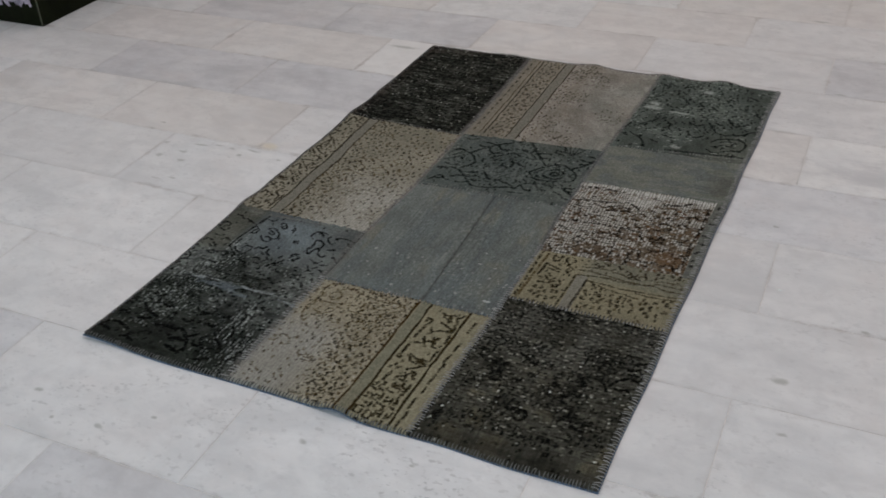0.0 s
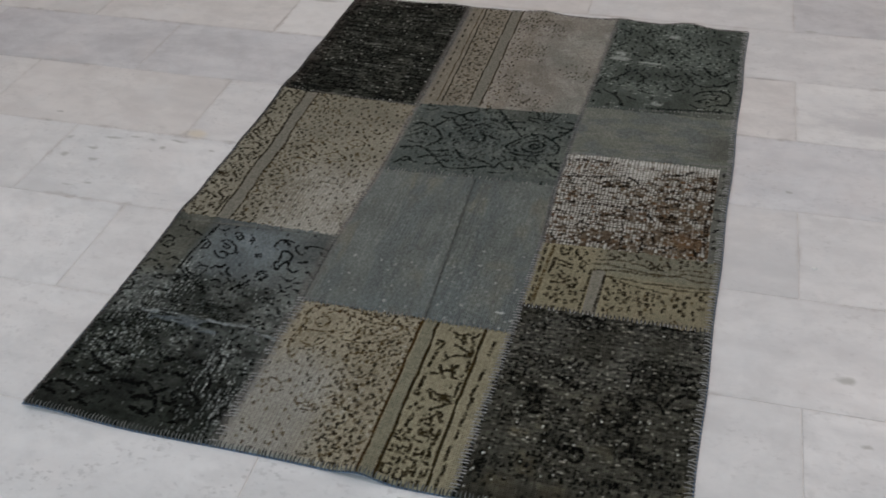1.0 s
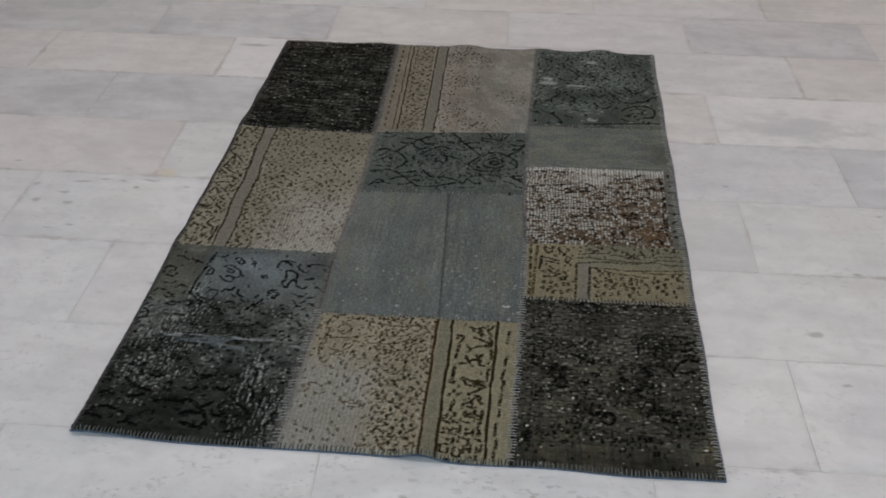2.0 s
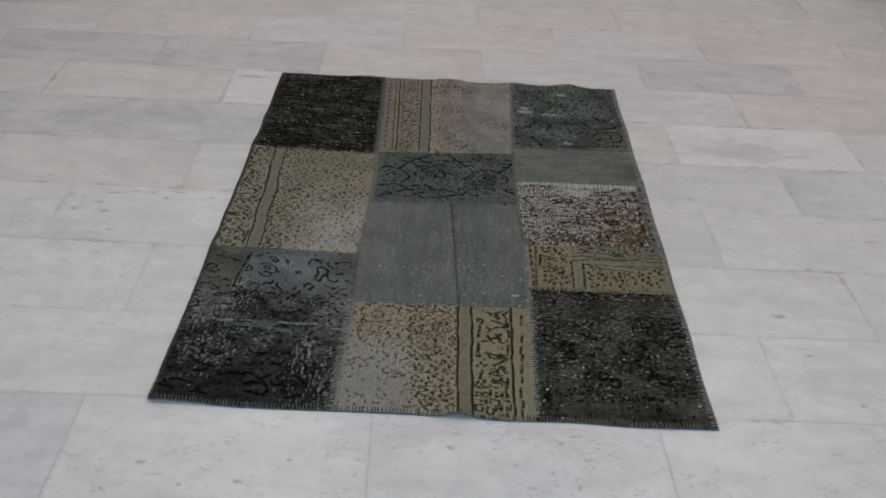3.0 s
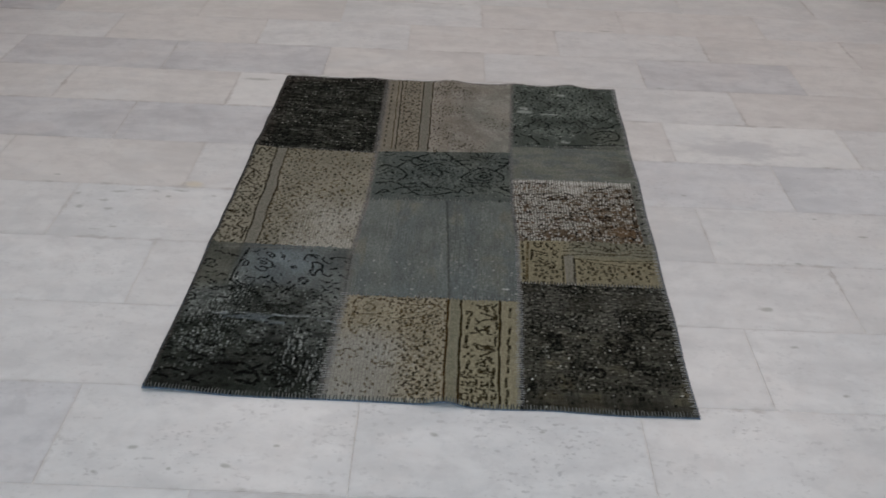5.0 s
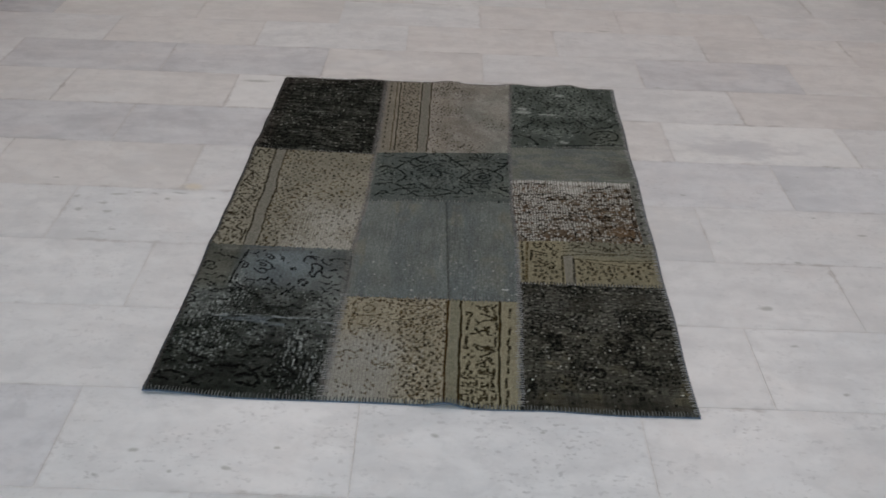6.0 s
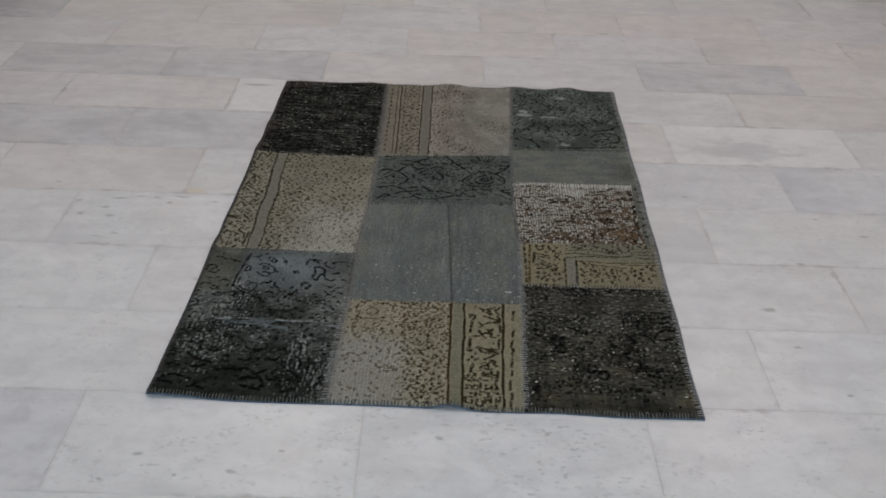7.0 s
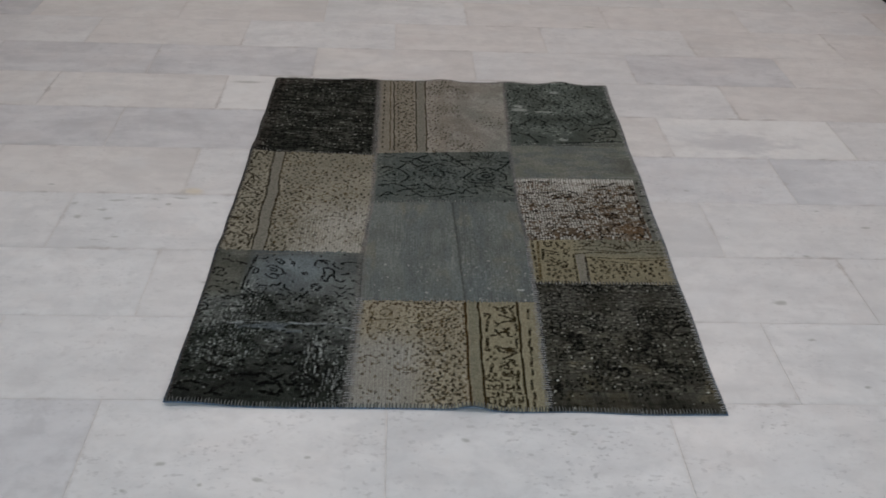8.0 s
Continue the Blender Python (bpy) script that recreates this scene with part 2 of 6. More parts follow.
def wool():
    """Overdyed, clipped wool pile: the dye of each knot, the warp showing where it is worn, fine grain."""
    m = Mat("overdyed_wool", 0.95, 0.03)
    dye = m.n.new("ShaderNodeAttribute")
    dye.attribute_name = "dye"
    co = m.n.new("ShaderNodeTexCoord").outputs["Object"]
    ribs = m.n.new("ShaderNodeTexWave")
    ribs.wave_type, ribs.bands_direction = "BANDS", "X"
    ribs.inputs["Scale"].default_value = 2 * math.pi / 20 / 0.0042
    ribs.inputs["Distortion"].default_value = 1.2
    ribs.inputs["Detail"].default_value = 2.0
    ribs.inputs["Detail Scale"].default_value = 1.5
    m.l.new(co, ribs.inputs["Vector"])
    rows = m.n.new("ShaderNodeTexWave")
    rows.wave_type, rows.bands_direction = "BANDS", "Y"
    rows.inputs["Scale"].default_value = 2 * math.pi / 20 / 0.0038
    rows.inputs["Distortion"].default_value = 1.6
    rows.inputs["Detail"].default_value = 2.0
    m.l.new(co, rows.inputs["Vector"])
    grain = m.noise(co, 420, 3, 0.7)
    tuft = m.noise(m.vec("MULTIPLY", co, (1.0, 0.55, 1.0)), 160, 3, 0.6)
    gain = m.math("MULTIPLY", m.span(tuft, 0.25, 0.75, 0.87, 1.13), m.span(grain, 0.25, 0.75, 0.9, 1.1))
    nd = m.n.new("ShaderNodeVectorMath")
    nd.operation = "SCALE"
    m.l.new(dye.outputs["Color"], nd.inputs[0])
    m.l.new(gain, nd.inputs["Scale"])
    c = nd.outputs[0]
    rib = m.math("MULTIPLY", m.span(ribs.outputs["Fac"], 0.45, 0.9), dye.outputs["Alpha"])
    c = m.mix(m.math("MULTIPLY", rib, 0.55), c, (0.40, 0.385, 0.35))
    gap = m.math("MULTIPLY", m.math("SUBTRACT", 1.0, m.span(rows.outputs["Fac"], 0.05, 0.4)), 0.22)
    c = m.mix(gap, c, m.mix(1.0, c, (0.45, 0.45, 0.45), "MULTIPLY"))
    m.colour(c)
    h = m.math("ADD", m.math("MULTIPLY", rows.outputs["Fac"], 0.5), m.math("ADD", m.math("MULTIPLY", ribs.outputs["Fac"], 0.4), m.math("MULTIPLY", tuft, 0.9)))
    m.bump(h, 0.7, 0.0022)
    m.p.inputs["Sheen Weight"].default_value = 0.0
    m.p.inputs["Sheen Roughness"].default_value = 0.6
    return m.m


WOOL = wool()


# ---- building helpers ----
def thing(name, at, label, category, group="", kind=""):
    ob = new(name)
    ob.location = at
    ob.empty_display_size = 0.1
    return tagged(ob, label, category, group, kind)


def link_mesh(name, me, material, parent=None, label=""):
    """One mesh object; its vertices are in world metres."""
    me.materials.append(material)
    ob = new(name, me)
    if parent is not None:
        base = Vector(parent.location)
        up = parent.parent
        while up is not None:
            base += Vector(up.location)
            up = up.parent
        ob.parent = parent
        me.transform(Matrix.Translation(-base))
    return tagged(ob, label)


def part(name, bm, material, parent=None, label=""):
    me = bpy.data.meshes.new(name)
    bm.normal_update()
    bm.to_mesh(me)
    bm.free()
    return link_mesh(name, me, material, parent, label)


def raw(name, verts, faces, material, parent=None, label="", smooth=False):
    me = bpy.data.meshes.new(name)
    me.from_pydata([tuple(map(float, v)) for v in verts], [], faces)
    if smooth:
        me.shade_smooth()
    me.update()
    return link_mesh(name, me, material, parent, label)


def box(x0, x1, y0, y1, z0, z1, bevel=0.0):
    bm = bmesh.new()
    bmesh.ops.create_cube(bm, size=1)
    for v in bm.verts:
        v.co = Vector((x0 + (v.co.x + 0.5) * (x1 - x0), y0 + (v.co.y + 0.5) * (y1 - y0), z0 + (v.co.z + 0.5) * (z1 - z0)))
    if bevel:
        bmesh.ops.bevel(bm, geom=bm.edges[:], offset=bevel, segments=2, affect="EDGES", profile=0.6)
    return bm


# ---- the room ----
T = 0.2
tagged(part("wall_north", box(ROOM_W - T, ROOM_E + T, ROOM_N, ROOM_N + T, -0.05, ROOM_H), WALL), "plain light painted wall", "wall", kind="structure")
tagged(part("wall_west", box(ROOM_W - T, ROOM_W, ROOM_S, ROOM_N, -0.05, ROOM_H), WALL), "plain light painted wall", "wall", kind="structure")
tagged(part("wall_east", box(ROOM_E, ROOM_E + T, ROOM_S, ROOM_N, -0.05, ROOM_H), WALL), "plain light painted wall", "wall", kind="structure")
for a, b, c, d in ((ROOM_W - T, DOOR_W, -0.05, ROOM_H), (DOOR_E, ROOM_E + T, -0.05, ROOM_H), (DOOR_W, DOOR_E, DOOR_H, ROOM_H)):
    tagged(part("wall_south", box(a, b, ROOM_S - T, ROOM_S, c, d), WALL), "plain light wall beside the shopfront opening", "wall", kind="structure")
tagged(part("ceiling", box(ROOM_W - T, ROOM_E + T, ROOM_S - T, ROOM_N + T, ROOM_H, ROOM_H + 0.15), CEILING), "plain white ceiling", "ceiling", kind="structure")
tagged(part("ground", box(-40, 40, -60, ROOM_S - T, -0.25, -0.05), GROUT), "grey paving before the shopfront", "ground", kind="structure")


# ---- the patchwork rug ----
RU, RV = 1.2, 1.8
CORNERS = [np.array(c) for c in ((-0.015, -0.017), (1.193, -0.039), (1.241, 1.789), (0.028, 1.799))]
# ripples of the rug: u, v, height, reach along u, reach along v
RIPPLES = [(0.0, 0.0, 0.009, 0.10, 0.10), (0.655, -0.01, 0.012, 0.035, 0.07), (1.03, 1.8, 0.012, 0.05, 0.06), (0.60, 1.8, 0.009, 0.05, 0.05), (0.84, 1.8, 0.006, 0.04, 0.05),
           (0.30, 1.8, 0.005, 0.06, 0.05), (0.0, 1.21, 0.007, 0.05, 0.055), (0.0, 0.625, 0.006, 0.04, 0.045), (0.0, 0.93, 0.004, 0.04, 0.06),
           (0.25, 0.28, 0.005, 0.16, 0.03), (1.1, 1.08, 0.005, 0.12, 0.03), (0.9, 1.06, 0.004, 0.1, 0.02), (1.2, 0.95, 0.004, 0.03, 0.08),
           (0.61, 0.65, 0.004, 0.02, 0.25), (0.1, 0.45, 0.004, 0.08, 0.1), (1.0, 0.65, 0.004, 0.12, 0.03)]


def smooth_noise(u, v, seed):
    return (np.sin(u * 7.1 + seed * 1.3 + 1.7 * np.sin(v * 5.3 + seed)) + np.sin(v * 8.7 + seed * 2.1 + 1.4 * np.sin(u * 6.1 - seed))) / 2


def rug_height(u, v):
    z = 0.0012 + 0.0012 * smooth_noise(u, v, 2.0)
    for a, b, h, ra, rb in RIPPLES:
        z = z + h * np.exp(-((u - a) / ra) ** 2 - ((v - b) / rb) ** 2)
    return z


def on_rug(u, v, h):
    """World place of a point u to the right and v up the rug, h above its underside."""
    u, v, h = (np.asarray(k, float) for k in (u, v, h))
    edge = 0.0013 * np.sin(v * 21 + 1.5 * np.sin(v * 9)) * (1 - u / RU) ** 3 + 0.0016 * np.sin(v * 17 + 2) * (u / RU) ** 3
    side = 0.0022 * np.sin(u * 16 + np.sin(u * 7)) * np.abs(2 * v / RV - 1) ** 3
    s, t = (u + edge) / RU, (v + side) / RV
    s, t = s[..., None], t[..., None]
    p = (1 - s) * (1 - t) * CORNERS[0] + s * (1 - t) * CORNERS[1] + s * t * CORNERS[2] + (1 - s) * t * CORNERS[3]
    return np.concatenate([p, (rug_height(u, v) + h)[..., None]], axis=-1)


# seams between the three columns
def seam_1(v):
    return np.interp(v, [0, 0.4, 0.61, 0.9, 1.2, 1.8], [0.384, 0.385, 0.381, 0.389, 0.386, 0.372])


def seam_2(v):
    return np.interp(v, [0, 0.25, 0.45, 0.7, 0.9, 1.06, 1.28, 1.8], [0.817, 0.821, 0.824, 0.822, 0.812, 0.812, 0.813, 0.825])


def seam_mid(v):
    return np.interp(v, [0.39, 0.9], [0.648, 0.622])


def west(v):
    return np.zeros_like(np.asarray(v, float))


def east(v):
    return np.full_like(np.asarray(v, float), RU)


# name: the two side seams; foot and head, each at the left and the right
PATCHES = {
    "P1": (west, seam_1, (1.211, 1.190), (1.8, 1.8)), "P2": (west, seam_1, (0.586, 0.614), (1.211, 1.190)), "P3": (west, seam_1, (0, 0), (0.586, 0.614)),
    "M1": (seam_1, seam_2, (1.205, 1.242), (1.8, 1.8)), "M2": (seam_1, seam_2, (0.889, 0.908), (1.205, 1.242)),
    "M3": (seam_1, seam_mid, (0.396, 0.398), (0.889, 0.900)), "M5": (seam_mid, seam_2, (0.398, 0.402), (0.900, 0.908)),
    "M4": (seam_1, seam_2, (0, 0), (0.396, 0.402)),
    "R1": (seam_2, east, (1.280, 1.322), (1.8, 1.8)), "R2": (seam_2, east, (1.052, 1.074), (1.280, 1.322)), "R3": (seam_2, east, (0.698, 0.727), (1.052, 1.074)),
    "R4": (seam_2, east, (0.487, 0.496), (0.698, 0.727)), "R5": (seam_2, east, (0, 0), (0.487, 0.496)),
}

# the loom: every knot's dye on a fine raster of the rug
RES = 0.002
NU, NV = round(RU / RES), round(RV / RES)
GU, GV = np.meshgrid((np.arange(NU) + 0.5) * RES, (np.arange(NV) + 0.5) * RES)
DYE = np.zeros((NV, NU, 4))


def cloud(su, sv, seed, octaves=3):
    """Smooth random field from 0 to 1, su by sv metres to a blotch."""
    r = np.random.RandomState(seed)
    out, amp, total = 0, 1.0, 0.0
    for _ in range(octaves):
        nu, nv = max(2, int(RU / su) + 2), max(2, int(RV / sv) + 2)
        g = r.rand(nv, nu)
        x, y = GU / RU * (nu - 1.001), GV / RV * (nv - 1.001)
        i, j = x.astype(int), y.astype(int)
        fx, fy = x - i, y - j
        fx, fy = fx * fx * (3 - 2 * fx), fy * fy * (3 - 2 * fy)
        out = out + amp * ((g[j, i] * (1 - fx) + g[j, i + 1] * fx) * (1 - fy) + (g[j + 1, i] * (1 - fx) + g[j + 1, i + 1] * fx) * fy)
        total += amp
        amp, su, sv = amp * 0.55, su / 2, sv / 2
    f = out / total
    return np.clip((f - 0.5) * 1.6 + 0.5, 0, 1)


def knots(du, dv, seed):
    """One random number a knot."""
    r = np.random.RandomState(seed)
    g = r.rand(int(RV / dv) + 2, int(RU / du) + 2)
    return g[(GV / dv).astype(int), ((GU + 0.4 * du * ((GV / dv).astype(int) % 2)) / du).astype(int)]


KNOTS = knots(0.0044, 0.004, 3)
KNOT_V = ((GV / 0.004).astype(int) + 0.5) * 0.004
KNOT_U = (((GU + 0.00176 * ((GV / 0.004).astype(int) % 2)) / 0.0044).astype(int) + 0.5) * 0.0044 - 0.00176 * ((GV / 0.004).astype(int) % 2)


def step(x, a, b):
    t = np.clip((x - a) / (b - a), 0, 1)
    return t * t * (3 - 2 * t)


FUZZ_U, FUZZ_V = 0.007 * (cloud(0.006, 0.004, 21, 2) - 0.5) + 0.004 * (cloud(0.05, 0.03, 22) - 0.5), 0.006 * (cloud(0.004, 0.006, 23, 2) - 0.5) + 0.006 * (cloud(0.05, 0.05, 24) - 0.5)


def region(name):
    l, r, foot, head = PATCHES[name]
    fu, fv = GU + FUZZ_U, GV + FUZZ_V
    ul, ur = np.where(l(GV) <= 0, -1, l(GV)), np.where(r(GV) >= RU, RU + 1, r(GV))
    s = np.clip((GU - ul) / (ur - ul), 0, 1)
    low, high = foot[0] + s * (foot[1] - foot[0]), head[0] + s * (head[1] - head[0])
    return (fu >= ul) & (fu < ur) & ((fv >= low) | (low <= 0)) & ((fv < high) | (high >= RV))


class Cloth:
    """Draws on one patch of the rug."""

    def __init__(self, name, ground):
        self.mask = region(name).astype(float)
        self.r = np.random.RandomState(sum(map(ord, name)))
        self.lay(ground, 1.0)
        self.fade = np.ones_like(GU)

    def lay(self, colour, amount):
        a = (self.mask * amount)[..., None]
        DYE[..., :3] = DYE[..., :3] * (1 - a) + np.array(colour) * a

    def worn(self, amount):
        DYE[..., 3] = np.maximum(DYE[..., 3], self.mask * amount)

    def gain(self, factor):
        DYE[..., :3] *= np.where(self.mask > 0, factor, 1.0)[..., None]

    def ribs(self, pitch, amount, dark=0.55, pale=(0.34, 0.325, 0.29), shine=0.4):
        """Warp threads that show as fine ribs down the patch where the pile is worn."""
        x = (GU + 0.004 * (cloud(0.05, 0.3, 71, 2) - 0.5)) / pitch
        wave = 0.5 - 0.5 * np.cos(2 * np.pi * x)
        part_of = amount * (0.55 + 0.9 * cloud(0.008, 0.03, 72, 2)).clip(0, 1)
        self.lay(pale, shine * part_of * step(wave, 0.5, 0.9))
        self.gain(1 - (1 - dark) * np.clip(part_of, 0, 1) * step(0.4 - wave, 0, 0.3))

    def lattice(self, pu, pv, amount, colour, fill=0.5, seed=1):
        """Bare knots of warp and weft on a square net."""
        x, y = (GU + 0.006 * (cloud(0.04, 0.05, 73, 2) - 0.5)) / pu, (GV + 0.006 * (cloud(0.05, 0.04, 74, 2) - 0.5)) / pv
        g = np.random.RandomState(seed).rand(600, 600)[y.astype(int) % 600, x.astype(int) % 600]
        knot = np.clip(1.25 - 2.1 * np.hypot((x % 1 - 0.5) * 1.15, (y % 1 - 0.5) * 0.9), 0, 1)
        warp = 0.45 * step(0.22 - np.abs(x % 1 - 0.5), 0, 0.16)
        self.lay(colour, np.clip(amount, 0, 1) * np.maximum(knot * (g < fill), warp * (g < fill + 0.25)))

    def stroke(self, pts, w, colour, alpha=1.0, ragged=0.18, snap=0.65):
        w, alpha = w * 1.28, min(1.0, alpha * 1.2)
        for (a, b), (c, d) in zip(pts[:-1], pts[1:]):
            i0, i1 = int((min(a, c) - w) / RES) - 1, int((max(a, c) + w) / RES) + 2
            j0, j1 = int((min(b, d) - w) / RES) - 1, int((max(b, d) + w) / RES) + 2
            i0, j0, i1, j1 = max(i0, 0), max(j0, 0), min(i1, NU), min(j1, NV)
            if i1 <= i0 or j1 <= j0:
                continue
            x, y = GU[j0:j1, i0:i1], GV[j0:j1, i0:i1]
            # pile comes in whole knots: the figure steps from one to the next
            x, y = x + snap * (KNOT_U[j0:j1, i0:i1] - x), y + snap * (KNOT_V[j0:j1, i0:i1] - y)
            ll = (c - a) ** 2 + (d - b) ** 2 + 1e-12
            t = np.clip(((x - a) * (c - a) + (y - b) * (d - b)) / ll, 0, 1)
            dist = np.hypot(x - a - t * (c - a), y - b - t * (d - b))
            k = np.clip((w / 2 - dist) / RES + 0.5, 0, 1) * alpha * self.mask[j0:j1, i0:i1] * self.fade[j0:j1, i0:i1]
            k = k * (1 - ragged * self.r.rand(*k.shape)) * np.clip(1.4 - 1.25 * (snap > 0.3) * KNOTS[j0:j1, i0:i1], 0.1, 1)
            DYE[j0:j1, i0:i1, :3] = DYE[j0:j1, i0:i1, :3] * (1 - k[..., None]) + np.array(colour) * k[..., None]

    def curve(self, pts, w, colour, alpha=0.95):
        """A smooth line through the given points."""
        q = [pts[0], *pts, pts[-1]]
        fine = []
        for a, b, d, e in zip(q[:-3], q[1:-2], q[2:-1], q[3:]):
            for k in range(4):
                t = k / 4
                fine.append(tuple(0.5 * (2 * y + (z - x) * t + (2 * x - 5 * y + 4 * z - w4) * t * t + (3 * y - x - 3 * z + w4) * t ** 3) for x, y, z, w4 in zip(a, b, d, e)))
        self.stroke(fine + [pts[-1]], w, colour, alpha)

    def comb(self, pts, reach, long, colour, n, alpha=0.6, w=0.0022):
        """Bare warp threads side by side along a path, ragged at both ends."""
        steps = np.linspace(0, len(pts) - 1.001, n)
        for s in steps:
            k = int(s)
            u, v = (pts[k][i] + (pts[k + 1][i] - pts[k][i]) * (s - k) for i in (0, 1))
            u, v = u + 0.002 * self.r.randn(), v + reach * self.r.randn()
            half = long * (0.3 + 0.5 * self.r.rand())
            if self.r.rand() < 0.85:
                self.stroke([(u, v - half), (u + 0.0012 * self.r.randn(), v + half)], w, colour, alpha * (0.5 + 0.5 * self.r.rand()), 0.4)

    def dot(self, u, v, w, colour, alpha=1.0, long=0.0, turn=0.0):
        du, dv = long / 2 * math.cos(turn), long / 2 * math.sin(turn)
        self.stroke([(u - du, v - dv), (u + du, v + dv)], w, colour, alpha)

    def specks(self, n, where, colours, w=0.0035, long=0.006, alpha=0.9, slope=None, gap=None, loose=False):
        """Short strokes, denser where the field `where` is high."""
        jj, ii = np.nonzero(self.mask)
        p = where[jj, ii].astype(float)
        if p.sum() <= 0:
            return
        taken, gap = set(), (w * 1.1 + long * 0.35) if gap is None else gap
        for k in self.r.choice(len(jj), n, p=p / p.sum()):
            u, v = GU[jj[k], ii[k]], GV[jj[k], ii[k]]
            cell = (int(u / gap), int(v / gap))
            if cell in taken:
                continue
            taken.update(((cell[0] + 1, cell[1]), (cell[0], cell[1] + 1), cell, (cell[0] - 1, cell[1]), (cell[0], cell[1] - 1)))
            t = (1.57 + 0.3 * self.r.randn() if self.r.rand() < 0.75 else self.r.rand() * 3.14) if slope is None else slope(u, v) + (0.5 if loose else 0.07) * self.r.randn()
            self.dot(u, v, w * (0.75 + 0.5 * self.r.rand()), colours[self.r.randint(len(colours))], alpha * (0.6 + 0.4 * self.r.rand()), long * (0.3 + self.r.rand()), t)

    def dashes(self, u0, v0, u1, v1, pitch, w, colour, fill=0.6, alpha=0.9):
        n = int(math.hypot(u1 - u0, v1 - v0) / pitch)
        for k in range(n):
            a, b = (k + 0.12 * self.r.rand()) / n, (k + fill) / n
            self.stroke([(u0 + (u1 - u0) * a, v0 + (v1 - v0) * a), (u0 + (u1 - u0) * b, v0 + (v1 - v0) * b)], w, colour, alpha)

    def line(self, u0, v0, u1, v1, w, colour, alpha=0.95, wobble=0.0006):
        n = max(2, int(math.hypot(u1 - u0, v1 - v0) / 0.02))
        pts = [(u0 + (u1 - u0) * k / n + wobble * self.r.randn(), v0 + (v1 - v0) * k / n + wobble * self.r.randn()) for k in range(n + 1)]
        self.stroke(pts, w, colour, alpha, 0.1, 0.25)

    def strip(self, ul, ur, colour, amount=1.0):
        """A plain band between two lines u(v)."""
        self.lay(colour, amount * ((GU > ul(GV)) & (GU < ur(GV))))


OCHRE, UMBER, SOOT = (0.088, 0.064, 0.028), (0.040, 0.030, 0.014), (0.007, 0.007, 0.007)
BEIGE, KHAKI, FADED = (0.222, 0.202, 0.160), (0.180, 0.166, 0.140), (0.270, 0.252, 0.222)
big, mid, small = cloud(0.3, 0.3, 11), cloud(0.08, 0.08, 12), cloud(0.02, 0.02, 13)
across, along = cloud(0.05, 0.012, 14), cloud(0.012, 0.07, 15)

# black patch with a faint streaky fleck
c = Cloth("P1", (0.031, 0.0315, 0.026))
c.lay((0.036, 0.028, 0.025), 0.5 * step(0.07 - GU, 0, 0.06) + 0.3 * step(GV, 1.70, 1.78))
c.gain(0.75 + 0.5 * cloud(0.009, 0.1, 46, 2))
c.gain((0.85 + 0.3 * across) * (0.75 + 0.5 * mid) * (0.7 + 0.6 * cloud(0.1, 0.02, 47, 2)))
c.specks(700, step(across, 0.4, 0.7) * step(GU, 0.02, 0.08), [(0.07, 0.07, 0.065), (0.05, 0.05, 0.045)], 0.003, 0.010, 0.5, lambda u, v: 0.0, 0.005)
c.specks(900, step(mid, 0.3, 0.6) * step(across, 0.4, 0.7), [(0.15, 0.15, 0.128), (0.21, 0.205, 0.185)], 0.0030, 0.003, 0.65, lambda u, v: 0.0, 0.012)
c.specks(1500, 1 - across, [(0.004, 0.004, 0.004)], 0.006, 0.012, 0.9, lambda u, v: 0.0, 0.006)
c.specks(900, step(cloud(0.04, 0.05, 86), 0.45, 0.7), [(0.005, 0.005, 0.005)], 0.007, 0.012, 0.92, lambda u, v: 1.57, 0.009)
c.specks(170, 0.3 + step(mid, 0.4, 0.7), [(0.26, 0.255, 0.23)], 0.0030, 0.003, 0.85, lambda u, v: 0.0, 0.014)
for k in range(40):
    u, v, ll = 0.04 + 0.27 * c.r.rand(), 1.235 + 0.5 * c.r.rand(), 0.02 + 0.07 * c.r.rand() ** 2
    c.dashes(u, v + 0.002, min(u + ll, 0.37), v, 0.012, 0.003, (0.15, 0.15, 0.135), 0.6, 0.15 + 0.5 * c.r.rand())

# beige patch with a border down its outer side
c = Cloth("P2", BEIGE)


def p2(u):
    return lambda v: u + np.interp(v, [0.6, 0.75, 0.82, 0.95, 1.05, 1.2], [0.013, 0.014, 0.008, 0.008, 0.001, 0.0])


c.lay(FADED, 0.75 * step(GU, 0.13, 0.25) * step(0.95 - GV, 0, 0.2) * step(mid + big, 0.6, 1.3))
c.lay((0.19, 0.172, 0.130), 0.5 * step(GV, 1.0, 1.2))
c.gain(0.86 + 0.28 * mid)
c.worn(0.75 * step(GU, 0.16, 0.26) * step(0.92 - GV, 0, 0.15))
wear = 1 - 0.85 * step(GU, 0.14, 0.24) * step(0.93 - GV, 0, 0.16)
c.ribs(0.0072, 0.5 * (1 - wear) + 0.1 * step(GU, 0.16, 0.24), 0.75)
c.lattice(0.0072, 0.0085, 0.62 * (1 - wear), (0.38, 0.365, 0.335), 0.4, 5)
c.lay((0.10, 0.092, 0.076), 0.4 * (1 - wear) * step(0.5 - np.abs(GV / 0.0085 % 1 - 0.5), 0.36, 0.5) * step(small, 0.3, 0.6))
c.specks(1500, wear * (GU > p2(0.106)(GV)) * (GU < 0.19), [UMBER, UMBER, OCHRE], 0.0042, 0.0062, 0.95, None, 0.0098)
